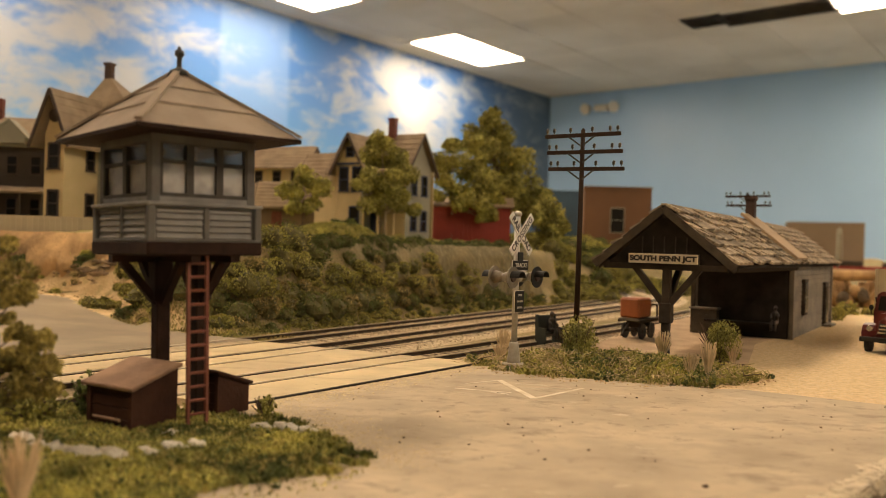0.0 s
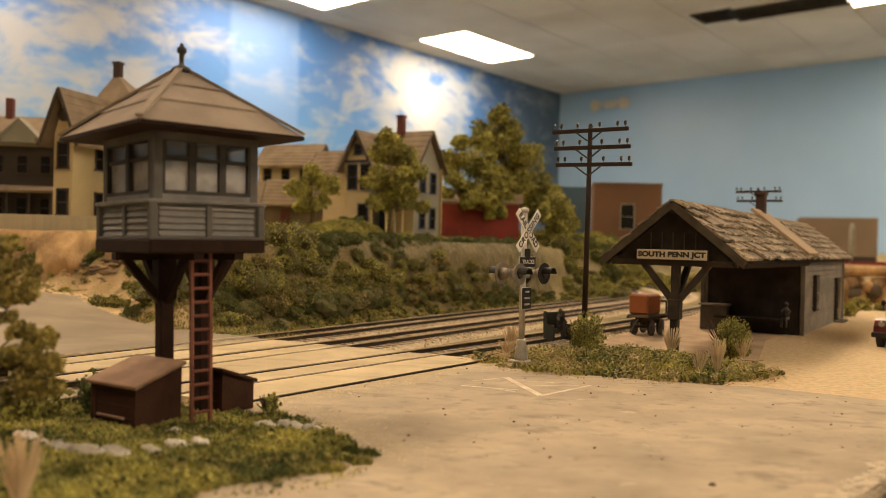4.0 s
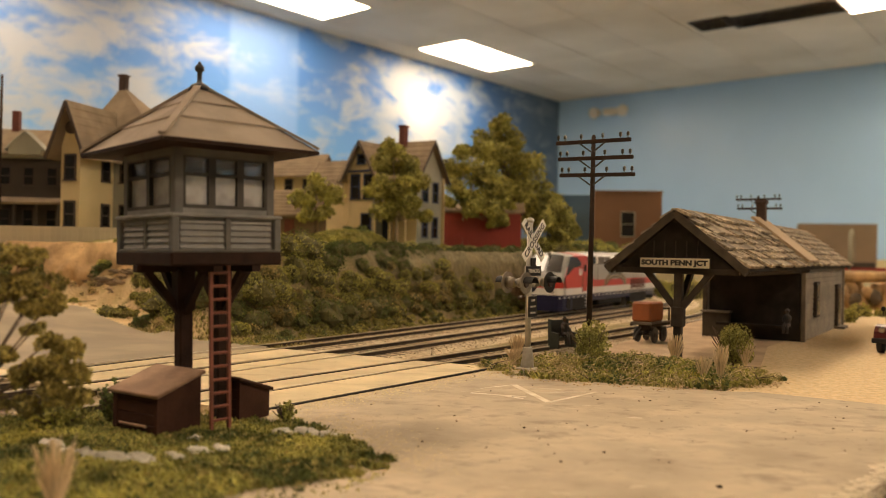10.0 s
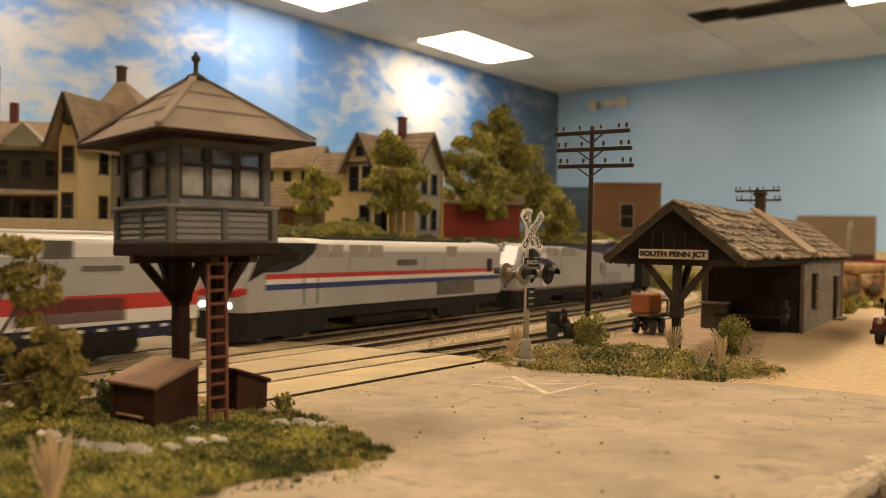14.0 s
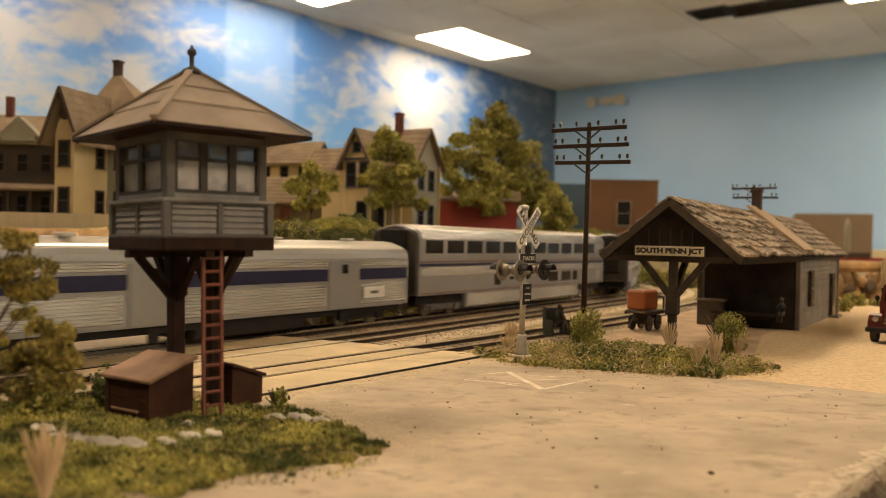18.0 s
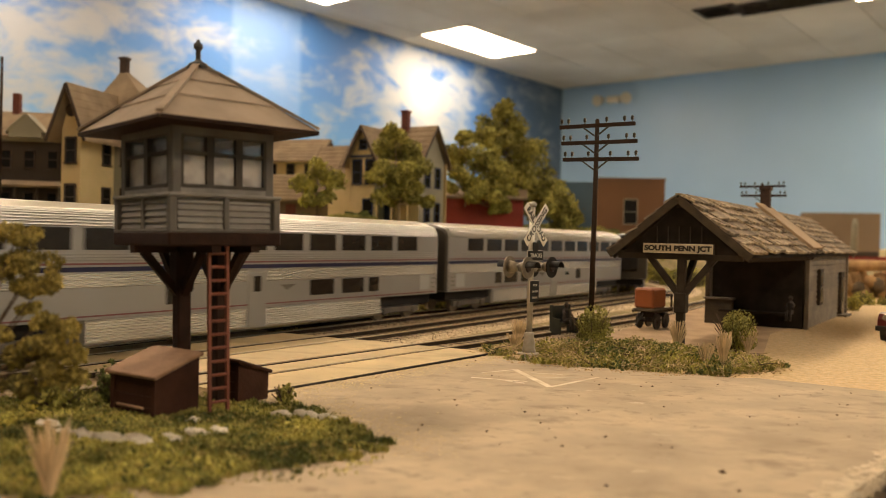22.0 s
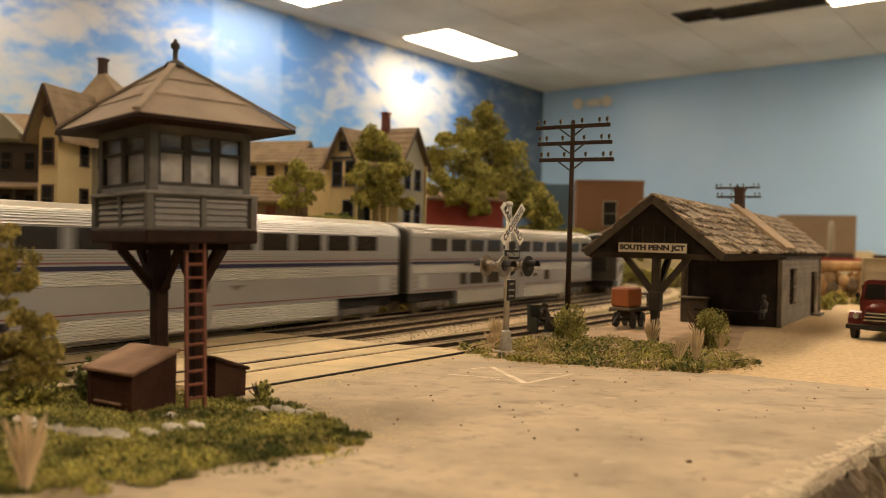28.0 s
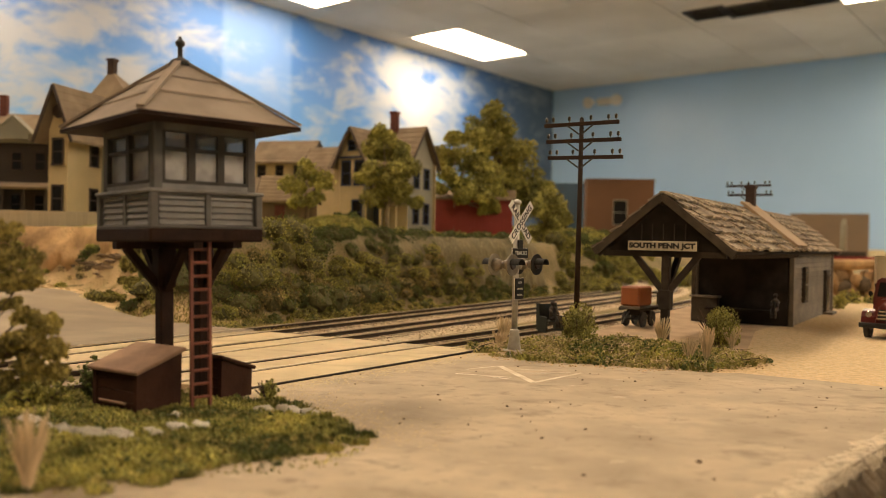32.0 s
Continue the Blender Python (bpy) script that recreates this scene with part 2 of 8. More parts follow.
# ---- the tones of the place ----
M_GROUND = mat("ground_scatter", (0.36, 0.265, 0.13), (0.20, 0.155, 0.065), 45, 0.95, 0.9, 700, c=(0.13, 0.14, 0.04), depth=0.001)
M_DIRT = mat("orange_dirt", (0.70, 0.45, 0.21), (0.34, 0.21, 0.095), 60, 0.95, 0.8, 600, depth=0.001, stretch=(1, 1, 0.4), stains=((40, (0.24, 0.15, 0.07), 0.54, 0.68, 1.0),))
M_SAND = mat("pale_sandy_earth", (0.76, 0.57, 0.31), (0.52, 0.37, 0.18), 55, 0.95, 0.8, 600, depth=0.001, stains=((70, (0.36, 0.30, 0.12), 0.58, 0.72, 1.0),))
M_ROAD = mat("road_plaster", (0.545, 0.437, 0.294), (0.36, 0.287, 0.194), 34, 0.78, 0.35, 150, c=(0.416, 0.335, 0.232), depth=0.0004, stretch=(1, 1.2, 1), lo=0.30, hi=0.64, stains=((11, (0.335, 0.265, 0.178), 0.52, 0.70, 1.7), (48, (0.29, 0.226, 0.152), 0.57, 0.69, 2.0), (130, (0.30, 0.235, 0.16), 0.58, 0.68, 1.4), (420, (0.259, 0.2, 0.13), 0.64, 0.72, 1.0), (90, (0.67, 0.562, 0.41), 0.64, 0.74, 2.4)))
M_FARROAD = mat("grey_road", (0.36, 0.285, 0.185), (0.25, 0.20, 0.135), 26, 0.8, 0.3, 600, stains=((14, (0.24, 0.19, 0.135), 0.50, 0.72, 2.0),))
M_GRAVEL = mat("sandy_gravel", (0.74, 0.555, 0.31), (0.56, 0.41, 0.212), 400, 0.95, 0.5, 1600, c=(0.67, 0.54, 0.367), depth=0.0008)
M_PACKED = mat("packed_dirt", (0.567, 0.407, 0.246), (0.419, 0.296, 0.179), 60, 0.92, 0.5, 900, depth=0.0005)
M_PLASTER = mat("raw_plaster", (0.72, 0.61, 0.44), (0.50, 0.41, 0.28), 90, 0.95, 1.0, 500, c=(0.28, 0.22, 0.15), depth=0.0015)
M_FASCIA = mat("dark_plaster_and_gap_shade", (0.22, 0.165, 0.105), (0.10, 0.075, 0.05), 70, 0.95, 1.0, 400, depth=0.002)
M_PLANK = mat("tan_crossing_board", (0.605, 0.475, 0.27), (0.464, 0.367, 0.216), 40, 0.75, 0.25, 900, rand=0.14, depth=0.0003, stains=((30, (0.367, 0.281, 0.167), 0.54, 0.74, 2.5), (420, (0.281, 0.216, 0.13), 0.64, 0.72, 1.0)))
M_TIE = mat("creosoted_tie", (0.225, 0.165, 0.108), (0.12, 0.087, 0.06), 300, 0.9, 0.5, 2500, rand=0.35, spec=0.2)
M_RAIL = mat("weathered_rail", (0.055, 0.04, 0.028), (0.035, 0.025, 0.018), 200, 0.42, 0.2, 1500, metal=0.6)
M_RAILTOP = mat("polished_rail_head", (0.72, 0.63, 0.48), (0.58, 0.50, 0.38), 100, 0.35, 0.05, 1500, metal=0.9)
M_BALLAST = mat("ballast_stone", (0.605, 0.486, 0.313), (0.367, 0.292, 0.184), 500, 0.95, 0.8, 2200, island=0.45, depth=0.0006)
M_WALLBLUE = mat("blue_wall_paint", (0.365, 0.545, 0.75), (0.345, 0.525, 0.73), 1.5, 0.33, 0.05, 60)
M_CEIL = mat("ceiling_tile", (0.76, 0.71, 0.62), (0.60, 0.545, 0.45), 0.9, 0.9, 0.25, 160, island=0.05)
M_TBAR = mat("ceiling_grid_metal", (0.62, 0.59, 0.53), rough=0.6, bump=0)
M_VINYL = mat("pale_floor_vinyl", (0.50, 0.46, 0.40), (0.44, 0.40, 0.34), 3, 0.4, 0.05, 80)
M_VENT = mat("vent_dark_metal", (0.035, 0.028, 0.022), (0.025, 0.02, 0.016), 20, 0.6, 0.1, 200)
M_WHITEPLASTIC = mat("off_white_plastic", (0.66, 0.60, 0.48), rough=0.5, bump=0.05)

# ---- the room ----
CEIL = 2056.0
U = Vector((math.sin(radians(39.5)), math.cos(radians(39.5))))   # along the mural wall
V = Vector((U.y, -U.x))
CORNER = Vector((1470.0, 10650.0))
RU, RV = 15000.0, 9500.0
FLOOR = -1050.0


def mural_material():
    """Printed sky: blue with warm white cloud, a veiled sun, one paler strip."""
    m = bpy.data.materials.new("sky_mural_print")
    m.use_nodes = True
    nt = m.node_tree
    n, l = nt.nodes, nt.links
    p = n["Principled BSDF"]
    p.inputs["Roughness"].default_value = 0.55

    def math_node(op, a, b=None, clamp=False):
        k = n.new("ShaderNodeMath")
        k.operation, k.use_clamp = op, clamp
        for i, q in enumerate((a, b)):
            if q is None:
                continue
            if isinstance(q, (int, float)):
                k.inputs[i].default_value = q
            else:
                l.new(q, k.inputs[i])
        return k.outputs[0]

    def mix(f, a, b):
        k = n.new("ShaderNodeMix")
        k.data_type = "RGBA"
        for i, q in ((0, f), (6, a), (7, b)):
            if isinstance(q, tuple):
                k.inputs[i].default_value = (*q, 1)
            elif isinstance(q, (int, float)):
                k.inputs[i].default_value = q
            else:
                l.new(q, k.inputs[i])
        return k.outputs[2]

    def ranged(q, a, b, c=0.0, d=1.0):
        k = n.new("ShaderNodeMapRange")
        k.interpolation_type = "SMOOTHSTEP"
        for i, v in enumerate((a, b, c, d), 1):
            k.inputs[i].default_value = v
        l.new(q, k.inputs[0])
        return k.outputs[0]

    tc = n.new("ShaderNodeTexCoord")
    sep = n.new("ShaderNodeSeparateXYZ")
    l.new(tc.outputs["Object"], sep.inputs[0])
    x, z = sep.outputs[0], sep.outputs[2]
    mp = n.new("ShaderNodeMapping")
    mp.inputs["Scale"].default_value = (0.8, 1, 1.5)
    mp.inputs["Location"].default_value = (3.1, 0, 7.7)
    l.new(tc.outputs["Object"], mp.inputs[0])
    cl = n.new("ShaderNodeTexNoise")
    cl.inputs["Scale"].default_value, cl.inputs["Detail"].default_value, cl.inputs["Roughness"].default_value = 3.0, 8, 0.62
    cl.inputs["Distortion"].default_value = 0.35
    l.new(mp.outputs[0], cl.inputs["Vector"])
    sun = n.new("ShaderNodeVectorMath")
    sun.operation = "DISTANCE"
    sun.inputs[1].default_value = (2.79, 0, 1.52)
    l.new(tc.outputs["Object"], sun.inputs[0])
    d = sun.outputs["Value"]
    base = mix(ranged(z, 0.5, 1.7), (0.17, 0.42, 0.78), (0.07, 0.22, 0.60))
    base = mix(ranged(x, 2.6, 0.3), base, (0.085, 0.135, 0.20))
    near = ranged(d, 1.3, 0.2)
    lean = math_node("MULTIPLY", ranged(x, 5.2, 6.6), 0.11)
    cover = math_node("ADD", math_node("ADD", cl.outputs["Fac"], math_node("MULTIPLY", near, 0.15)), lean)
    cloud = ranged(cover, 0.455, 0.69)
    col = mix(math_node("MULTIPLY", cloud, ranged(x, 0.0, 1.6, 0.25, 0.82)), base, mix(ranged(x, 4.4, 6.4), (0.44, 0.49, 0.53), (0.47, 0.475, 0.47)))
    strip = math_node("MULTIPLY", ranged(x, 4.40, 4.46), ranged(x, 5.19, 5.13))
    col = mix(math_node("MULTIPLY", strip, 0.5), col, (0.27, 0.44, 0.78))
    veil = math_node("MULTIPLY", ranged(d, 0.75, 0.05), ranged(cl.outputs["Fac"], 0.34, 0.60))
    col = mix(math_node("MULTIPLY", veil, 0.8), col, (0.66, 0.665, 0.63))
    col = mix(ranged(d, 0.36, 0.04, 0.0, 0.9), col, (0.80, 0.81, 0.78))
    l.new(col, p.inputs["Base Color"])
    return m


def room(u, v):
    """Room place: u back from the far corner along the mural wall, v out from it."""
    p = CORNER - U * u + V * v
    return p.x, p.y


def wall(name, u0, u1, v0, v1, material, label):
    at = Matrix(((-U.x, V.x, 0, CORNER.x * MM), (-U.y, V.y, 0, CORNER.y * MM), (0, 0, 1, 0), (0, 0, 0, 1)))
    return solid(name, Mesh().prism([(u0, v0), (u1, v0), (u1, v1), (u0, v1)], FLOOR, CEIL + 40, "z"), material, label, "wall", at=at @ Matrix.Diagonal((1, 1, 1, 1)), kind="structure")


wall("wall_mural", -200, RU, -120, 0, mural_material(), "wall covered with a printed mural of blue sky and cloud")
wall("wall_far", -120, 0, 2, RV, M_WALLBLUE, "flat sky-blue painted wall of the hall")
wall("wall_side", 0, RU, RV, RV + 120, M_WALLBLUE, "flat sky-blue painted wall of the hall")
wall("wall_back", RU, RU + 120, 0, RV, M_WALLBLUE, "flat sky-blue painted wall of the hall")
outline = [room(-200, -120), room(RU + 120, -120), room(RU + 120, RV + 120), room(-200, RV + 120)]
# the floor stays out of view; its pale tone bounces light to the ceiling
solid("floor", Mesh().prism(outline, FLOOR - 60, FLOOR, "z"), M_VINYL, "pale vinyl floor of the hall", "floor", kind="structure")

# lit panels: rows along the mural wall
P0 = Vector((295.0, 8270.0))
LIT, DARK = [], []
for i in range(-1, 3):
    for j in range(-1, 5):
        c = P0 - U * (j * 2440.0) + V * (i * 3660.0)
        u, v = -(c - CORNER).dot(U), (c - CORNER).dot(V)
        if 700 < u < RU - 700 and 400 < v < RV - 400 and j < 4:
            LIT.append((u, v))
# one more panel, out of view, added to brighten the far wall's right end
LIT.append((LIT[0][0] % 1220 + 1220 if LIT[0][0] % 1220 < 700 else LIT[0][0] % 1220, LIT[0][1] % 610 + 610 * 7))
for px, py in ((2275.0, 6935.0), (2900.0, 6520.0)):
    DARK.append((-(Vector((px, py)) - CORNER).dot(U), (Vector((px, py)) - CORNER).dot(V)))


def ceiling():
    """Mineral tiles in a metal grid, left out where lamps and grilles sit."""
    at = Matrix(((-U.x, V.x, 0, CORNER.x * MM), (-U.y, V.y, 0, CORNER.y * MM), (0, 0, 1, CEIL * MM), (0, 0, 0, 1)))
    u0, v0 = LIT[0][0] % 1220 - 610 - 1220, LIT[0][1] % 610 - 305 - 610
    m = Mesh()
    rnd = random.Random(4)
    for a in range(15):
        for b in range(18):
            u, v = u0 + a * 1220 + 610, v0 + b * 610 + 305
            if any(abs(u - p) < 600 and abs(v - q) < 300 for p, q in LIT):
                continue
            w, h = min(RU, u + 606) - max(0, u - 606), min(RV, v + 301) - max(0, v - 301)
            if w < 20 or h < 20:
                continue
            m.box((min(RU, u + 606) + max(0, u - 606)) / 2, (min(RV, v + 301) + max(0, v - 301)) / 2, 8 - rnd.random() * 3, w, h, 10)
    solid("ceiling", m, M_CEIL, "suspended ceiling of stained off-white mineral tiles", "ceiling", at=at, kind="structure")
    solid("ceiling_deck", Mesh().box(RU / 2, RV / 2, 26, RU + 240, RV + 240, 12), M_TBAR, "grid and deck above the ceiling tiles", "ceiling", at=at, kind="structure")
    return at


CEIL_AT = ceiling()
M_PANEL = glow("lit_diffuser", PANEL_COLOUR, PANEL_GLOW)
for u, v in LIT:
    lamp = thing("ceiling_light", "recessed fluorescent ceiling light with a glowing diffuser, in a grid plus one added unseen", "ceiling light", CEIL_AT @ mm(u, v, 0), "ceiling lights")
    part("diffuser", Mesh().box(0, 0, 2, 1180, 570, 6), M_PANEL, lamp)
    f = Mesh()
    for s in (-1, 1):
        f.box(0, s * 296, 2, 1214, 20, 10).box(s * 598, 0, 2, 18, 572, 10)
    part("frame", f, M_WHITEPLASTIC, lamp)
for k, ((u, v), (a, b)) in enumerate(zip(DARK, ((300, 330), (330, 1250)))):
    vent = thing("ceiling_vent", "dark louvred return-air grille in the ceiling", "vent", CEIL_AT @ mm(u, v, 0))
    part("backing", Mesh().box(0, 0, 4, a, b, 4), M_VENT, vent)
    fr = Mesh()
    for s in (-1, 1):
        fr.box(0, s * b / 2, -4, a + 20, 16, 14).box(s * a / 2, 0, -4, 16, b - 18, 14)
    part("frame", fr, M_VENT, vent)
    slat = data("slat", Mesh().box(0, 0, 0, 30, b - 20, 3, ry=35), M_VENT)
    for i in range(int(a / 40)):
        part("slat", slat, None, vent, at=mm(-a / 2 + 25 + i * 40, 0, -4))

em = thing("emergency_light", "wall-mounted emergency light with two lamp heads", "emergency light", Matrix(((-U.x, V.x, 0, CORNER.x * MM), (-U.y, V.y, 0, CORNER.y * MM), (0, 0, 1, 0), (0, 0, 0, 1))) @ mm(45, 780, 1855))
part("case", Mesh().box(0, 0, -10, 80, 190, 80, bevel=10), M_WHITEPLASTIC, em)
for s in (-1, 1):
    part("lamp_head", Mesh().tube((0, s * 190, 0), (75, s * 200, -20), 48, 72, 14), M_WHITEPLASTIC, em)
    part("bracket", Mesh().bar((0, s * 130, 0), (0, s * 190, 0), 20, 20), M_WHITEPLASTIC, em)

# ---- the layout ----
A0, DIR = Vector((-136.0, 320.0)), Vector((193.0, 300.0)).normalized()
NRM = Vector((-DIR.y, DIR.x))      # away from the camera, over the far track
LEN_FAR, LEN_MID, LEN_NEAR = ways_length(WAY_FAR), ways_length(WAY_MID), ways_length(WAY_NEAR)


def fine_way(way, lengths, a, b, gap):
    return np.array([on_way(way, lengths, s)[0] for s in np.arange(a, b, gap)])


S_A0 = min(range(len(WAY_FAR)), key=lambda k: (WAY_FAR[k] - A0).length)
S_A0 = LEN_FAR[S_A0] + (A0 - WAY_FAR[S_A0]).dot(DIR)
EDGE_PTS = fine_way(WAY_FAR, LEN_FAR, 2000, 7200, 9.0)
EDGE_DIR = np.array([on_way(WAY_FAR, LEN_FAR, s)[1] for s in np.arange(2000, 7200, 9.0)])


def sstep(a, b, t):
    t = np.clip((t - a) / (b - a), 0, 1)
    return t * t * (3 - 2 * t)


def heights(x, y):
    """Ground level over the layout's plain."""
    x, y = np.asarray(x, float), np.asarray(y, float)
    shape = x.shape
    x, y = x.ravel(), y.ravel()
    far = np.empty_like(x)
    for i in range(0, len(x), 4000):
        dx = x[i:i + 4000, None] - EDGE_PTS[None, :, 0]
        dy = y[i:i + 4000, None] - EDGE_PTS[None, :, 1]
        q = dx * dx + dy * dy
        k = q.argmin(1)
        r = np.arange(len(k))
        side = EDGE_DIR[k, 0] * dy[r, k] - EDGE_DIR[k, 1] * dx[r, k]
        far[i:i + 4000] = np.where(side > 0, np.sqrt(q[r, k]), 0)
    s = (x - A0.x) * DIR.x + (y - A0.y) * DIR.y
    d = (x - A0.x) * NRM.x + (y - A0.y) * NRM.y
    edge = 85 + 0.42 * np.clip(d - 70, 0, 400)
    cut = sstep(edge - 8, edge + 60, s)
    hill = (sstep(22, 46, far) * 9 + sstep(46, 68, far) * 40 + sstep(75, 235, far) * 12) * cut
    hill *= sstep(-6, 16, 0.163 * y - x)      # the cutting ends where the line bends away
    back = sstep(535, 592, y + 0.12 * (x + 215)) * 57 * sstep(60, 160, d)
    rise = sstep(70, 260, d) * 13
    h = np.maximum(np.maximum(hill, back), rise)
    h -= 75 * sstep(0, 20, (x - 65) * 0.72 - (y - 141) * 0.69) * sstep(-330, -230, x)
    # the grassy mound round the tower
    h += 4.9 * sstep(1.0, 0.35, np.sqrt(((x + 72) / 66) ** 2 + ((y - 186) / 56) ** 2))
    # the island by the signal
    h += 7.2 * sstep(1.0, 0.35, np.sqrt(((x - 75) * 0.97 - (y - 331) * 0.22) ** 2 / 60 ** 2 + ((y - 331) * 0.97 + (x - 78) * 0.22) ** 2 / 39 ** 2))
    wob = 0.6 * np.sin(x * 0.11 + 1.3 * np.sin(y * 0.07)) * np.sin(y * 0.093 + 0.6) + 0.5 * np.sin(x * 0.31 + y * 0.17) * np.sin(y * 0.27 - x * 0.12)
    h += wob * sstep(1, 20, h) * 1.8
    return h.reshape(shape) - 4.0


def height(x, y):
    return float(heights(np.array([x]), np.array([y]))[0])


def grid_sheet(xs, ys, zoff=0.0, keep=None, low=-999.0):
    X, Y = np.meshgrid(xs, ys)
    Z = np.maximum(heights(X, Y), low) + zoff
    w = len(xs)
    m = Mesh()
    m.v = list(zip(X.ravel().tolist(), Y.ravel().tolist(), Z.ravel().tolist()))
    for j in range(len(ys) - 1):
        for i in range(w - 1):
            if keep is None or keep((xs[i] + xs[i + 1]) / 2, (ys[j] + ys[j + 1]) / 2):
                m.f.append((j * w + i, j * w + i + 1, (j + 1) * w + i + 1, (j + 1) * w + i))
    return m


def inside(poly):
    def test(x, y):
        hit = False
        for (x0, y0), (x1, y1) in zip(poly, poly[1:] + poly[:1]):
            if (y0 > y) != (y1 > y) and x < (x1 - x0) * (y - y0) / (y1 - y0) + x0:
                hit = not hit
        return hit
    return test


xs = np.concatenate([np.arange(-3700, -700, 150), np.arange(-700, -420, 20), np.arange(-420, 420, 6), np.arange(420, 1300, 25), np.arange(1300, 4700, 170)])
ys = np.concatenate([np.arange(-3500, -300, 150), np.arange(-300, 60, 15), np.arange(60, 900, 6), np.arange(900, 1700, 16), np.arange(1700, 6200, 150)])
solid("ground", grid_sheet(xs, ys), M_GROUND, "layout ground of tan earth and green scatter", "ground", kind="structure", smooth=True)


def slab(name, poly, top, material, label, category="road", depth=6.0):
    return solid(name, Mesh().prism(poly, top - depth, top, "z"), material, label, category, kind="structure")


E0, E1 = Vector((-55.0, 237.0)), Vector((25.0, 340.0))
slab("road", [(-190, 60), (-55 - 62, 237 - 80), (-55, 235.5), (25.5, 338.5), (34, 322), (50, 306), (76, 296), (100, 288), (111, 288), (171, 253), (64, 141), (-20, 55)], 0.0, M_ROAD, "worn tan plaster road with faint white marks")
slab("gravel_lot", [(100, 288.5), (111, 288.5), (171, 253.5), (424, 516), (420, 900), (330, 700), (262, 560), (176, 440), (128, 330)], -0.4, M_GRAVEL, "sandy gravel lot beside the station", "ground")
slab("platform", [(70, 395), (100, 335), (128, 330.5), (176, 440), (262, 560), (330, 700), (300, 760), (240, 690), (150, 545)], -0.6, M_PACKED, "packed dirt station platform", "pavement")
far_road = [(-86, 396), (-140, 423), (-190, 470), (-232, 515), (-330, 548), (-560, 560), (-560, 420), (-330, 400), (-162, 306)]
solid("road", grid_sheet(np.arange(-560, -80, 4), np.arange(306, 562, 4), 3.75, inside(far_road)), M_FARROAD, "grey side road climbing past the tracks", "road", kind="structure", smooth=True)

# rough plaster lip and crumbling face along the layout's front edge
rnd = random.Random(9)


def edge_sheet(rows, rough, gap=1.6):
    """A skin along the front edge through (outward, level) rows, each point shifted a little."""
    m = Mesh()
    ks = np.arange(-60, 420, gap)
    wander = 0.0
    for k in ks:
        wander = 0.86 * wander + rnd.uniform(-0.7, 0.7)
        for o, z, sh in rows:
            a = o + sh * wander + rnd.uniform(-rough, rough) * (0.4 + sh)
            m.v.append((64 + 0.69 * k + 0.72 * a, 142 + 0.72 * k - 0.69 * a, z + rnd.uniform(-rough, rough) * 0.35 * (z < -0.1)))
    w = len(rows)
    m.f = [(i * w + q, i * w + q + 1, (i + 1) * w + q + 1, (i + 1) * w + q) for i in range(len(ks) - 1) for q in range(w - 1)]
    return m


solid("plaster_edge", edge_sheet([(-5.5, -0.5, 1.0), (-4.6, 0.12, 1.0), (-2.0, 0.3, 0.5), (0.2, 0.1, 0.5), (1.2, -0.9, 0.5), (1.4, -3.0, 0.5)], 0.5), M_PLASTER, "broken raw plaster lip along the layout edge", "edge", kind="structure", smooth=True)
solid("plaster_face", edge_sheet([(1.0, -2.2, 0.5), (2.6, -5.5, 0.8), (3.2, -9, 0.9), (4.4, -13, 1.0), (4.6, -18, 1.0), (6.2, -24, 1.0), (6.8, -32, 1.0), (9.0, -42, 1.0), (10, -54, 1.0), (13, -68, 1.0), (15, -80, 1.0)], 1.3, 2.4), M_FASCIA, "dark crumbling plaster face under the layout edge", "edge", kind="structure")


# ---- the three tracks ----
def cross2(p, d, q, e):
    """Where the line p + d meets the line q + e."""
    k = ((q - p).x * e.y - (q - p).y * e.x) / (d.x * e.y - d.y * e.x)
    return p + d * k


RIM = Vector((-0.9, 0.44)).normalized()      # across the rails, along the road


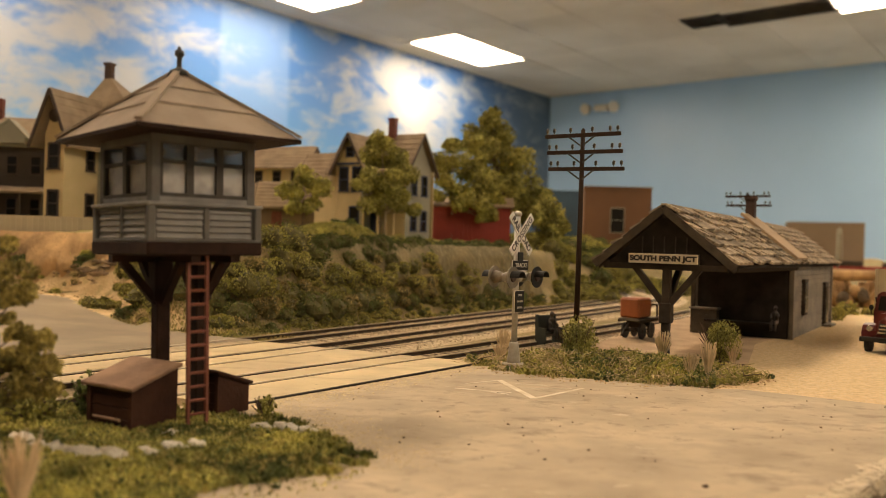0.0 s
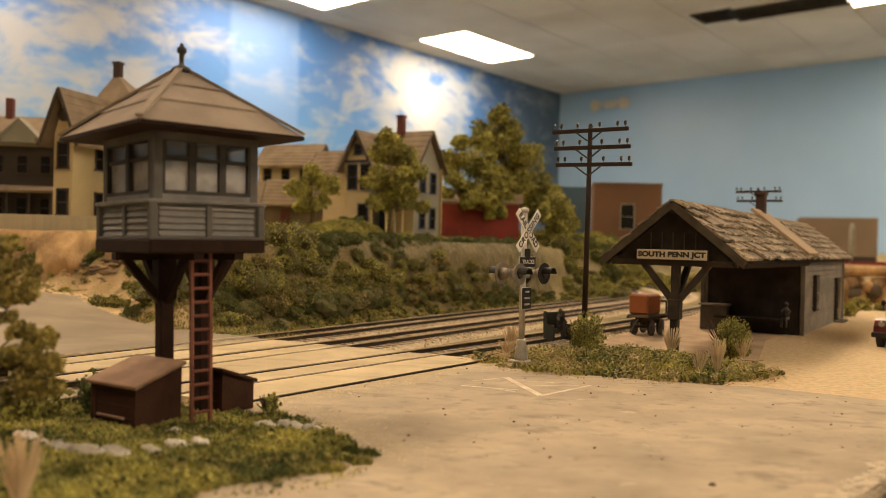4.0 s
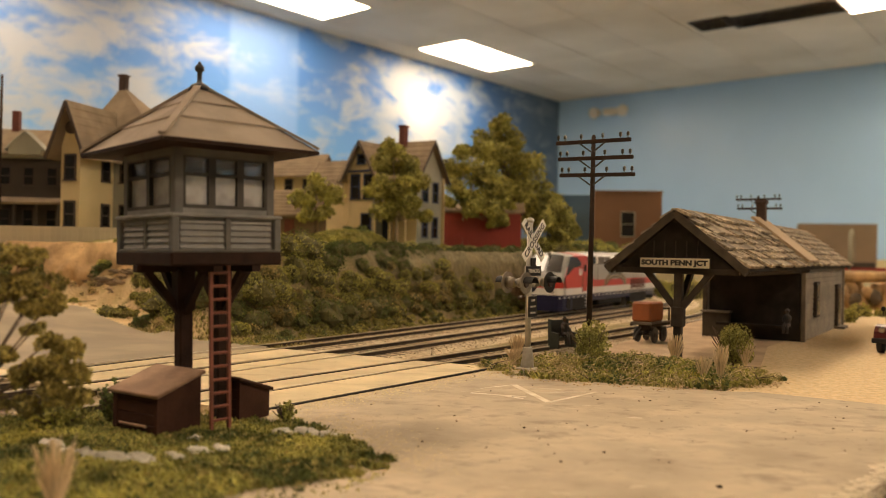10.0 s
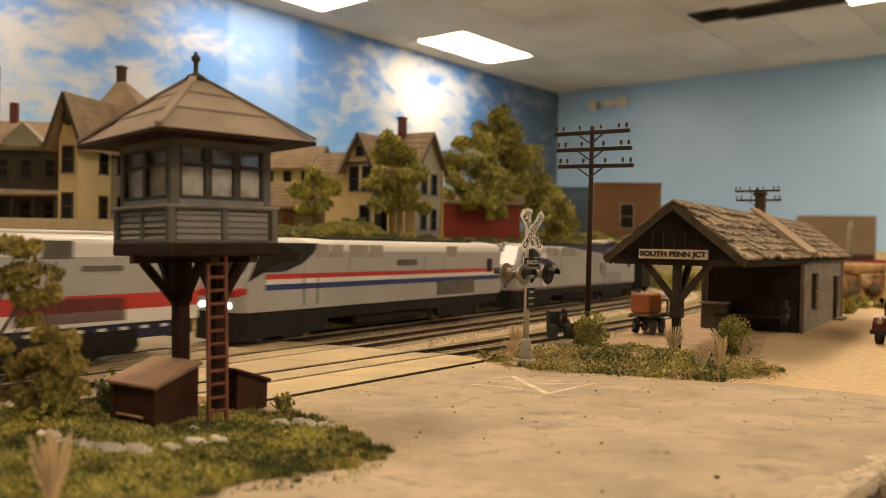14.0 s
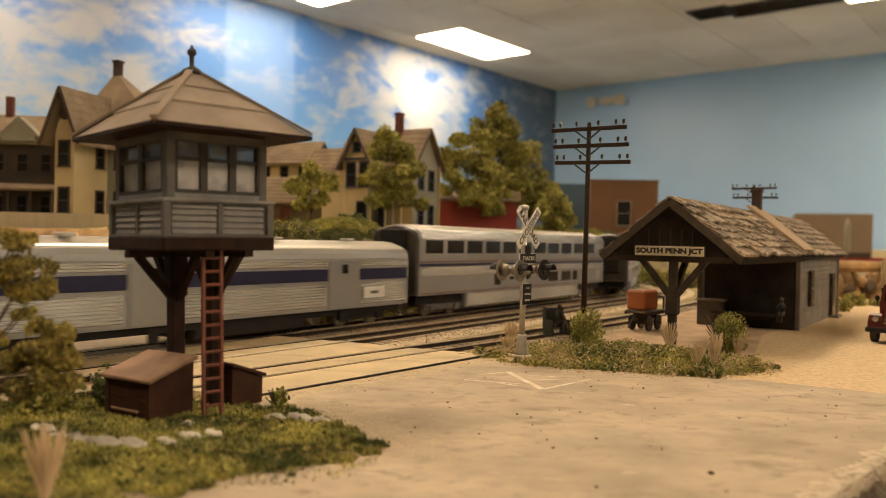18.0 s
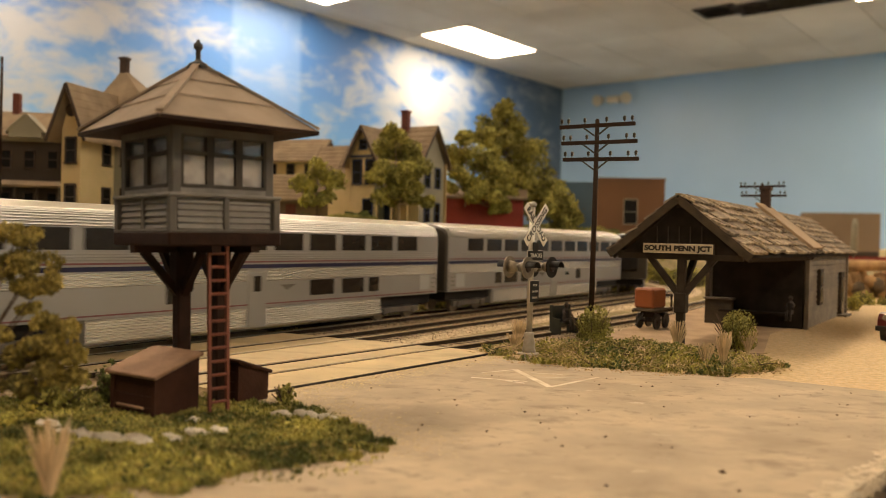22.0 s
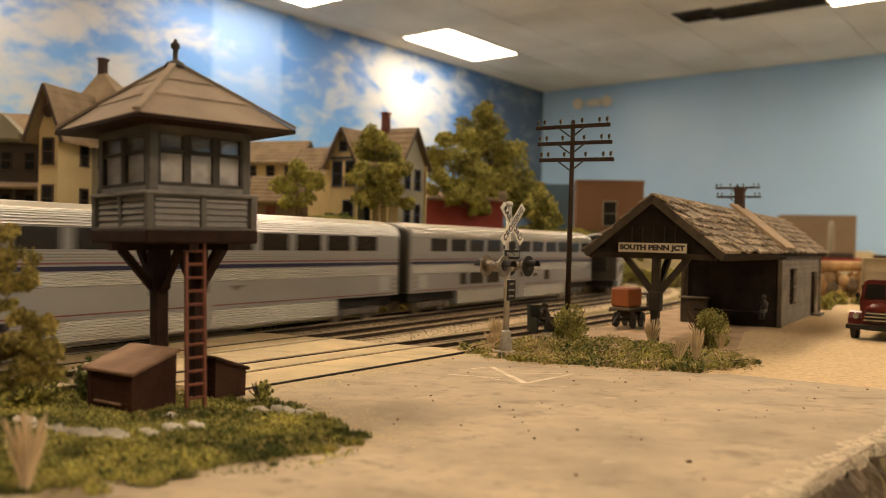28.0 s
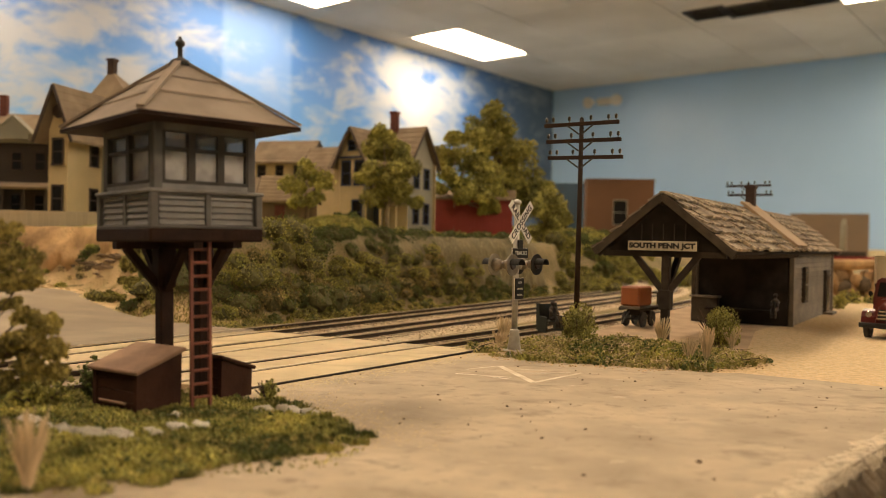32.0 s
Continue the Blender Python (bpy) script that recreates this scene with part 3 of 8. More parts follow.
def track(way, lengths, a, b, label, seed, stones):
    """Rails, ties and ballast from length a to b; no ties where the road crosses."""
    t = thing("railway_track", label, "railway track", mm(0, 0, 0), "tracks through the junction", "structure")
    pts = [on_way(way, lengths, s) for s in np.arange(a, b, 8.0)]
    for side in (-1, 1):
        for nm, w, z0, z1, material in (("rail", 0.9, -2.2, -0.5, M_RAIL), ("rail_head", 0.85, -0.5, -0.05, M_RAILTOP)):
            m = Mesh()
            for p, d in pts:
                n = Vector((d.y, -d.x))
                for o, z in ((-w / 2, z0), (w / 2, z0), (w / 2, z1), (-w / 2, z1)):
                    q = p + n * (side * 8.25 + o)
                    m.v.append((q.x, q.y, z))
            m.f = [(4 * i + k, 4 * i + (k + 1) % 4, 4 * i + 4 + (k + 1) % 4, 4 * i + 4 + k) for i in range(len(pts) - 1) for k in range(4)]
            part(nm, m, material, t)
    tie = data("tie", Mesh().box(0, 0, 0, 2.7, 29, 1.8, bevel=0.2), M_TIE)
    bed = Mesh()
    for p, d in pts:
        n = Vector((d.y, -d.x))
        for o, z in ((-25, -4.6), (-16, -2.9), (16, -2.9), (25, -4.6)):
            q = p + n * o
            bed.v.append((q.x, q.y, z))
    bed.f = [(4 * i + k, 4 * i + k + 1, 4 * i + 5 + k, 4 * i + 4 + k) for i in range(len(pts) - 1) for k in range(3)]
    part("ballast_bed", bed, M_BALLAST, t, "tan crushed-stone ballast")
    r = random.Random(seed)
    st = Mesh()
    for s in np.arange(a, b, 6.6):
        p, d = on_way(way, lengths, s)
        if crossing(p):
            continue
        part("tie", tie, None, t, at=mm(p.x, p.y, -3.72 + r.uniform(-0.1, 0.1), math.degrees(math.atan2(d.y, d.x)) + r.uniform(-1, 1)))
    for _ in range(stones):
        p, d = on_way(way, lengths, r.uniform(a, min(b, a + 760)))
        o = r.uniform(-25, 25)
        q = p + Vector((d.y, -d.x)) * o
        if crossing(q):
            continue
        w = r.uniform(0.35, 0.95)
        z = -2.75 - max(0, abs(o) - 16) * 0.19
        v = [(q.x + w * math.cos(k * 2.1 + r.random()), q.y + w * math.sin(k * 2.1 + r.random()), z + r.uniform(-0.3, 0.4)) for k in range(3)]
        st.add(v + [(q.x, q.y, z + w * r.uniform(0.5, 1.0))], [(0, 1, 3), (1, 2, 3), (2, 0, 3)])
    part("ballast_stones", st, M_BALLAST, t, "loose tan ballast stones", kind="stuff")
    return t


def crossing(p):
    k = (p - E0).dot(Vector((RIM.y, -RIM.x)))
    return -2 < k < 129


def outer_line(way, lengths, a, b, label):
    """Plain line on to the far ends of the layout."""
    t = thing("railway_track", label, "railway track", mm(0, 0, 0), "tracks through the junction", "structure")
    pts = [on_way(way, lengths, s) for s in np.arange(a, b, 20.0)]
    for nm, offs, w, z0, z1, material in (("rail", (-8.25, 8.25), 0.9, -2.2, -0.05, M_RAIL), ("ballast_bed", (0.0,), 44.0, -4.6, -2.9, M_BALLAST)):
        for off in offs:
            m = Mesh()
            for p, d in pts:
                n = Vector((d.y, -d.x))
                for o, z in ((-w / 2, z0), (-w / 2 * 0.8, z1), (w / 2 * 0.8, z1), (w / 2, z0)):
                    q = p + n * (off + o)
                    m.v.append((q.x, q.y, z))
            m.f = [(4 * i + k, 4 * i + (k + 1) % 4, 4 * i + 4 + (k + 1) % 4, 4 * i + 4 + k) for i in range(len(pts) - 1) for k in range(4)]
            part(nm, m, material, t)
    ties = Mesh()
    for s in np.arange(a, b, 6.6):
        p, d = on_way(way, lengths, s)
        ties.box(p.x, p.y, -3.5, 2.7, 29, 1.8, rz=math.degrees(math.atan2(d.y, d.x)))
    part("ties", ties, M_TIE, t, kind="stuff")


outer_line(WAY_FAR, LEN_FAR, S_A0 - 4200, S_A0 - 304, "main railway line running out of the junction")
outer_line(WAY_FAR, LEN_FAR, S_A0 + 1150, S_A0 + 4950, "main railway line running round behind the hill")
track(WAY_FAR, LEN_FAR, S_A0 - 300, S_A0 + 1150, "main railway track with rusty rails and tan ballast", 1, 4200)
S_MID = min(zip(WAY_MID, LEN_MID), key=lambda q: (q[0] - Vector((-119, 280))).length)[1]
track(WAY_MID, LEN_MID, S_MID - 260, S_MID + 1050, "middle railway track with rusty rails and tan ballast", 2, 4200)
S_NEAR = min(zip(WAY_NEAR, LEN_NEAR), key=lambda q: (q[0] - Vector((-67, 279))).length)[1]
track(WAY_NEAR, LEN_NEAR, S_NEAR - 260, S_NEAR + 1000, "near railway track half buried in tan ballast", 3, 4200)

# boards of the grade crossing, laid between and beside the rails
deck = thing("crossing_boards", "tan wooden boards of a grade crossing flush with the rails", "crossing", mm(0, 0, 0), kind="structure")
D1, D2, D3 = DIR, Vector((0.574, 0.819)), Vector((0.613, 0.79))
C1, C2, C3 = A0, Vector((-119, 280)) + Vector((0.819, -0.574)) * 0, Vector((-67, 279))


def rail_line(c, d, off):
    return c + Vector((d.y, -d.x)) * off, d


lines = [(E0, (E1 - E0).normalized()), rail_line(C3, D3, 9.4), rail_line(C3, D3, 6.2), rail_line(C3, D3, -6.2), rail_line(C3, D3, -9.4),
         rail_line(C2, D2, 9.4), rail_line(C2, D2, 6.2), rail_line(C2, D2, -6.2), rail_line(C2, D2, -9.4),
         rail_line(C1, D1, 9.4), rail_line(C1, D1, 6.2), rail_line(C1, D1, -6.2), rail_line(C1, D1, -9.4), rail_line(C1, D1, -40)]
for k, (a, b) in enumerate(((0, 1), (2, 3), (4, 5), (6, 7), (8, 9), (10, 11), (12, 13))):
    (p, d), (q, e) = lines[a], lines[b]
    poly = [cross2(E0, RIM, p, d), cross2(E1, RIM, p, d), cross2(E1, RIM, q, e), cross2(E0, RIM, q, e)]
    board = Mesh()
    w = [v.lerp(sum(poly, Vector((0, 0))) / 4, 0.004) for v in poly]
    board.prism([tuple(v) for v in w], -4.2, -0.5 if k in (0, 2, 4, 6) else -0.6, "z")
    part("board", board, M_PLANK, deck)
# added dark bar that draws the black line along the plank edge
M_EDGE = mat("dark_edge_strip", (0.035, 0.026, 0.019), (0.02, 0.015, 0.011), 200, 0.8, 0.4, 1500, spec=0.15)
ev = (E1 - E0).normalized()
part("edge_strip", Mesh().bar((*(E0 - ev * 26), -1.65), (*(E1 + ev * 1), -1.4), 1.5, 4.0), M_EDGE, deck, "dark strip along the boards' near edge")

M_MARK = mat("worn_white_paint", (0.84, 0.76, 0.62), (0.60, 0.50, 0.35), 120, 0.85, 0.2, 900)
mk = Mesh()
for p, q, w in (((24.8, 293.1), (33.3, 259.7), 2.4), ((33.3, 259.7), (52.8, 281.2), 1.4), ((8.4, 274.4), (26.8, 268.7), 1.3), ((31.5, 277.9), (48.8, 280.5), 1.0), ((12.2, 283.9), (24.4, 293.0), 0.9), ((16.3, 272.4), (25.5, 265.5), 1.2), ((29.9, 286.7), (40.8, 285.0), 0.8)):
    mk.bar((*p, 0.02), (*q, 0.02), w, 0.12)
solid("road_marking", mk, M_MARK, "worn white painted crossing mark on the road", "road marking", kind="structure")
M_PEBBLE = mat("dark_crumb", (0.17, 0.11, 0.06), (0.08, 0.05, 0.03), 600, 0.95, 0.4, island=0.4)
cr = Mesh()
rnd = random.Random(12)
on_road = inside([(-50, 150), (-45, 240), (22, 330), (100, 284), (160, 256), (62, 150)])
while len(cr.f) < 70 * 40:
    x, y = rnd.uniform(-50, 160), rnd.uniform(150, 335)
    if on_road(x, y):
        w = rnd.uniform(0.12, 0.42) if rnd.random() < 0.98 else rnd.uniform(0.5, 0.7)
        cr.blob(x, y, w * 0.25, w, w * 0.8, w * 0.6, seed=len(cr.f))
solid("crumbs", cr, M_PEBBLE, "dark crumbs of scatter strewn over the road", "debris", kind="stuff")

# sandy dust along the turf and the crossing
M_DUST = mat("yellow_sand_dust", (0.66, 0.53, 0.29), (0.54, 0.42, 0.21), 400, 0.95, 0.3, island=0.3)
du = Mesh()
rnd = random.Random(31)
for k in range(6500):
    if k % 3:
        a = rnd.gauss(0, 1)
        q = E0 + (E1 - E0) * rnd.uniform(-0.1, 1.02) + Vector((0.79, -0.61)) * abs(rnd.gauss(0, 7))
    else:
        a = rnd.uniform(-0.2, 1.5)
        r = 1.0 + abs(rnd.gauss(0, 0.16))
        q = Vector((-78 + 60 * r * math.cos(a), 184 + 48 * r * math.sin(a)))
    w = rnd.uniform(0.12, 0.42)
    b = rnd.uniform(0, 6.28)
    du.add([(q.x + w * math.cos(b + i * 2.1), q.y + w * math.sin(b + i * 2.1), 0.0) for i in range(3)] + [(q.x, q.y, 0.03 + w * 0.18)], [(0, 1, 3), (1, 2, 3), (2, 0, 3)])
solid("sand_dust", du, M_DUST, "loose yellow sand dusted over the road edges", "sand", kind="stuff")
# ---- paints and woods ----
M_GREYWOOD = mat("grey_painted_wood", (0.268, 0.254, 0.233), (0.188, 0.177, 0.164), 150, 0.65, 0.3, 1500, rand=0.06, spec=0.3)
M_DARKGREY = mat("dark_grey_trim", (0.148, 0.139, 0.124), (0.103, 0.0944, 0.0868), 150, 0.65, 0.3, 1500, spec=0.25)
M_BROWNROOF = mat("brown_roof_paper", (0.336, 0.263, 0.195), (0.249, 0.192, 0.14), 90, 0.85, 0.3, 1800, rand=0.05)
M_DARKBROWN = mat("dark_brown_stain", (0.0323, 0.0153, 0.0102), (0.0204, 0.0102, 0.0068), 200, 0.7, 0.3, 1500, spec=0.15)
M_SHED = mat("red_brown_shed_wood", (0.0638, 0.027, 0.0158), (0.0375, 0.0158, 0.00975), 120, 0.7, 0.35, 900, spec=0.15)
M_SHEDROOF = mat("faded_brown_shed_roof", (0.36, 0.22, 0.13), (0.21, 0.12, 0.07), 110, 0.8, 0.3, 1200)
M_LADDER = mat("rust_red_ladder", (0.22, 0.065, 0.035), (0.15, 0.045, 0.025), 200, 0.6, 0.2, 1500)
M_IRON = mat("black_iron", (0.05, 0.042, 0.035), (0.03, 0.026, 0.022), 300, 0.5, 0.3, 2000)
M_SILVERPOLE = mat("aluminium_paint", (0.56, 0.52, 0.45), (0.40, 0.36, 0.29), 250, 0.42, 0.3, 1800, metal=0.45)
M_BLACK = mat("flat_black_paint", (0.022, 0.02, 0.018), (0.015, 0.014, 0.012), 300, 0.55, 0.1, 2000, spec=0.25)
M_LAMPSHELL = mat("tarnished_lamp_shell", (0.30, 0.26, 0.20), (0.18, 0.15, 0.11), 300, 0.38, 0.2, 1800, metal=0.5)
M_SIGNWHITE = mat("white_sign_enamel", (0.78, 0.74, 0.65), (0.66, 0.61, 0.51), 200, 0.5, 0.1, 1500)
M_CREAM = mat("aged_cream_sign", (0.72, 0.63, 0.46), (0.60, 0.51, 0.36), 150, 0.6, 0.1, 1500)
M_INK = mat("black_lettering", (0.035, 0.025, 0.02), rough=0.6, bump=0)
M_REDGLASS = mat("dark_red_lens", (0.035, 0.008, 0.007), rough=0.3, bump=0)
M_POLEWOOD = mat("dark_pole_wood", (0.045, 0.0252, 0.0156), (0.03, 0.0168, 0.0108), 150, 0.8, 0.4, 1200, stretch=(1, 1, 0.15), spec=0.2)
# dark glass; the pale patches paint its white glints into the colour
M_INSUL = mat("dark_glass_insulator_glints", (0.46, 0.43, 0.39), (0.045, 0.04, 0.034), 700, 0.05, 0.0, spec=0.9, lo=0.48, hi=0.56)
M_SHINGLE = mat("weathered_shake", (0.43, 0.34, 0.225), (0.20, 0.15, 0.098), 160, 0.85, 0.7, 1500, rand=0.42, stretch=(0.35, 1, 1), c=(0.14, 0.105, 0.07))
M_SHINGLE2 = mat("weathered_shakes", (0.38, 0.30, 0.20), (0.22, 0.165, 0.108), 180, 0.85, 0.6, 1500, island=0.38)
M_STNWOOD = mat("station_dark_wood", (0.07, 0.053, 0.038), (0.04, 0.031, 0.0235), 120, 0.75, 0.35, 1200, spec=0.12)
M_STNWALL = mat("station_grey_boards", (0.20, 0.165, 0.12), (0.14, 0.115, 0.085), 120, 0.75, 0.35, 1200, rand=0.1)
# station boards darkened to hold the shade inside the shelter and under the roof
M_STNDARK = mat("shaded_station_boards", (0.042, 0.034, 0.027), (0.026, 0.021, 0.017), 120, 0.85, 0.35, 1200, spec=0.08)
M_STRIP = mat("tan_flashing", (0.44, 0.31, 0.18), (0.35, 0.24, 0.14), 80, 0.7, 0.2, 1000)
M_BRICK = mat("dark_brick", (0.07, 0.038, 0.027), (0.045, 0.025, 0.018), 400, 0.85, 0.4, 1500)


def pane_material(name, tone, through, rough=0.3):
    m = bpy.data.materials.new(name)
    m.use_nodes = True
    n, l = m.node_tree.nodes, m.node_tree.links
    p = n["Principled BSDF"]
    p.inputs["Roughness"].default_value = rough
    no = n.new("ShaderNodeTexNoise")
    no.inputs["Scale"].default_value = 180
    ra = n.new("ShaderNodeValToRGB")
    ra.color_ramp.elements[0].position, ra.color_ramp.elements[1].position = 0.38, 0.62
    ra.color_ramp.elements[0].color = (*[v * 0.6 for v in tone], 1)
    ra.color_ramp.elements[1].color = (*tone, 1)
    tc = n.new("ShaderNodeTexCoord")
    l.new(tc.outputs["Object"], no.inputs["Vector"])
    l.new(no.outputs["Fac"], ra.inputs[0])
    l.new(ra.outputs[0], p.inputs["Base Color"])
    tr = n.new("ShaderNodeBsdfTransparent")
    mx = n.new("ShaderNodeMixShader")
    mx.inputs[0].default_value = through
    l.new(p.outputs[0], mx.inputs[1])
    l.new(tr.outputs[0], mx.inputs[2])
    l.new(mx.outputs[0], n["Material Output"].inputs[0])
    return m


M_HAZYPANE = pane_material("hazy_window_film", (0.55, 0.515, 0.47), 0.32)
M_SMOKEPANE = pane_material("smoky_upper_pane", (0.26, 0.24, 0.215), 0.55, 0.15)
M_WINFRAME = mat("dark_sash_paint", (0.07, 0.06, 0.05), (0.045, 0.04, 0.034), 200, 0.6, 0.2, spec=0.2)
M_BARGE = mat("weathered_barge_board", (0.0975, 0.075, 0.051), (0.0638, 0.0488, 0.0338), 150, 0.8, 0.4, 1200, spec=0.2)
M_DARKPANE = mat("dark_window_glass", (0.020, 0.018, 0.016), rough=0.25, bump=0, spec=0.25)


def lettering(name, text, size, material, parent, at, label="", spread=1.0, bold=0.08):
    """Words as a flat mesh, centred, in the local x-z plane facing -y."""
    cu = bpy.data.curves.new(name, "FONT")
    cu.body, cu.size, cu.align_x, cu.align_y, cu.extrude, cu.space_character = text, size * MM, "CENTER", "CENTER", 0.00006, spread
    cu.offset = bold * MM
    tmp = new("tmp_letters", cu)
    bpy.context.view_layer.update()
    me = bpy.data.meshes.new_from_object(tmp.evaluated_get(bpy.context.evaluated_depsgraph_get()))
    bpy.data.objects.remove(tmp)
    me.materials.clear()
    me.materials.append(material)
    ob = new(name, me)
    ob.parent = parent
    ob.matrix_basis = at @ pose(0, 0, 0, 90, 0, 0)
    return tagged(ob, label)


# ---- the watch tower ----
def watch_tower():
    a, b = 26.6, 28.6
    t = thing("crossing_tower", "grey-boarded crossing watch tower on posts with a brown hipped roof", "tower", mm(-65.9, 212.6, -1.13, 0, 0, -1.1) @ mm(0, 0, 0, 44.2) @ Matrix.Scale(1.024, 4))
    part("floor_slab", Mesh().box(0, 0, 45.2, a + 3.4, b + 3.4, 3.4, bevel=0.4), M_DARKBROWN, t, "dark brown floor slab")
    part("skirt_trim", Mesh().box(0, 0, 47.1, a + 3.2, b + 3.2, 0.7, bevel=0.2), M_DARKGREY, t)
    part("inner_floor", Mesh().box(0, 0, 47.8, a - 1, b - 1, 0.6), M_DARKBROWN, t)
    for sx in (-1, 1):
        for sy in (-1, 1):
            part("corner_post", Mesh().box(sx * (a / 2 - 0.9), sy * (b / 2 - 0.9), 60, 2.4, 2.4, 26.0, bevel=0.25), M_DARKGREY, t)
            part("outer_post", Mesh().box(sx * (a / 2 + 0.6), sy * (b / 2 + 0.6), 51.2, 1.9, 1.9, 8.2, bevel=0.25), M_DARKGREY, t)
    # lower boarding: two panels of lapped boards a side
    for n, along, off in ((a, "x", b / 2), (b, "y", a / 2)):
        w = n / 2 - 1.7
        board = data("siding_board", Mesh().box(0, 0, 0, w, 0.5, 1.5, rx=-26, bevel=0.1), M_GREYWOOD)
        for s in (-1, 1):
            turn = (0 if s < 0 else 180) if along == "x" else (-90 if s < 0 else 90)
            base = pose(0, 0, 0, 0, 0, turn)
            for k in (-1, 1):
                for r in range(5):
                    part("siding_board", board, None, t, at=base @ mm(k * (w / 2 + 0.75), -off - 0.35, 48.2 + r * 1.52))
            m = Mesh().box(0, -off - 0.55, 51.2, 1.5, 1.3, 8.2, bevel=0.2)
            part("panel_post", m, M_DARKGREY, t, at=base)
            # black backing puts the shadow lines between the laps into the colour
            part("lap_shadow_backing", Mesh().box(0, -off + 0.35, 51.2, n - 2, 0.6, 8.2), M_BLACK, t, at=base)
            part("window_sill", Mesh().box(0, -off - 0.7, 55.6, n + 3.6, 2.4, 0.9, bevel=0.25), M_GREYWOOD, t, at=base)
            part("sill_moulding", Mesh().box(0, -off - 0.1, 54.8, n + 2.4, 1.6, 0.8, bevel=0.2), M_DARKGREY, t, at=base)
            part("apron_board", Mesh().box(0, -off + 0.3, 56.8, n - 1, 1.0, 1.6), M_GREYWOOD, t, at=base)
            part("head_rail", Mesh().box(0, -off + 0.6, 71.2, n, 1.8, 2.6), M_DARKGREY, t, at=base)
            cols = 3 if along == "x" else 2
            cw = (n - 3.4) / cols
            for i in range(cols):
                x = -(n - 3.4) / 2 + cw * (i + 0.5)
                win = part("window", Mesh().box(x - cw / 2 + 0.45, -off + 0.5, 63.8, 0.9, 1.5, 12.8).box(x + cw / 2 - 0.45, -off + 0.5, 63.8, 0.9, 1.5, 12.8)
                           .box(x, -off + 0.5, 57.8, cw - 1.8, 1.5, 0.9).box(x, -off + 0.6, 65.6, cw - 1.8, 1.2, 0.9).box(x, -off + 0.5, 70.0, cw - 1.8, 1.5, 0.8), M_WINFRAME, t, at=base)
                part("lower_pane", Mesh().box(x, -off + 0.9, 61.7, cw - 1.8, 0.2, 7.0), M_HAZYPANE, win).visible_shadow = False
                part("upper_pane", Mesh().box(x, -off + 0.9, 67.8, cw - 1.8, 0.2, 3.6), M_SMOKEPANE, win).visible_shadow = False
    # dim fittings behind the panes
    part("stove", Mesh().lathe([(2.2, 48), (2.6, 50), (2.6, 56), (1.4, 57.5), (0.8, 58), (0.8, 72)], x=6, y=7, n=12), M_BLACK, t, smooth=True)
    part("desk", Mesh().box(-7.5, 6.5, 55.4, 9, 9, 0.8).box(-11, 10, 51.5, 0.9, 0.9, 7).box(-4, 3, 51.5, 0.9, 0.9, 7), M_DARKBROWN, t)
    # roof: three lapped courses a side, hips, soffit, finial
    ra, rb, z0, z1 = 20.9, 23.9, 72.0, 89.4
    tip = Vector((0.2, -0.2, 0))
    part("soffit", Mesh().box(0, 0, 72.1, 2 * ra - 1.2, 2 * rb - 1.2, 0.7), M_DARKBROWN, t)
    cs = [(-ra, -rb), (ra, -rb), (ra, rb), (-ra, rb)]
    for i in range(4):
        p, q = Vector((*cs[i], 0)), Vector((*cs[(i + 1) % 4], 0))
        for k, (f0, f1) in enumerate(((0.0, 0.36), (0.33, 0.66), (0.63, 0.985))):
            lift0, lift1 = 0.9 + 0.35, 0.15
            lift0 = lift0 if k else 0.55
            lo = [p * (1 - f0) + tip * f0, q * (1 - f0) + tip * f0]
            hi = [q * (1 - f1) + tip * f1, p * (1 - f1) + tip * f1]
            zz0, zz1 = z0 + (z1 - z0) * f0, z0 + (z1 - z0) * f1
            top = [(v.x, v.y, zz0 + lift0) for v in lo] + [(v.x, v.y, zz1 + lift1 + 0.6) for v in hi]
            bot = [(v.x, v.y, zz0 - 0.1) for v in lo] + [(v.x, v.y, zz1 - 0.1) for v in hi]
            part("roof_panel", Mesh().add(bot + top, [(4, 5, 6, 7), (3, 2, 1, 0), (0, 1, 5, 4), (1, 2, 6, 5), (2, 3, 7, 6), (3, 0, 4, 7)]), M_BROWNROOF, t)
        part("hip_strip", Mesh().bar((p.x, p.y, z0 + 1.2), (tip.x, tip.y, z1 + 1.1), 1.7, 0.7), M_BROWNROOF, t)
        part("eave_trim", Mesh().bar((p.x * 0.995, p.y * 0.995, z0 + 0.1), (q.x * 0.995, q.y * 0.995, z0 + 0.1), 0.7, 0.9), M_DARKBROWN, t)
    part("finial", Mesh().lathe([(3.0, 88.6), (2.3, 90.0), (0.9, 90.7), (0.62, 91.2), (0.62, 93.6), (1.15, 93.9), (1.15, 95.0), (0.5, 95.5), (0.4, 96.1), (0.1, 96.3)], x=tip.x, y=tip.y, n=12), M_IRON, t, "dark iron roof finial", smooth=True)
    # posts, beam, braces
    part("beam", Mesh().bar((-15.5, 3, 42.6), (15.5, 3, 42.6), 2.4, 1.8), M_DARKBROWN, t)
    part("beam", Mesh().bar((-2.6, -15.2, 42.7), (-2.6, 15.2, 42.7), 2.4, 1.6), M_DARKBROWN, t)
    part("beam", Mesh().bar((8.0, -15.2, 42.7), (8.0, 15.2, 42.7), 2.4, 1.6), M_DARKBROWN, t)
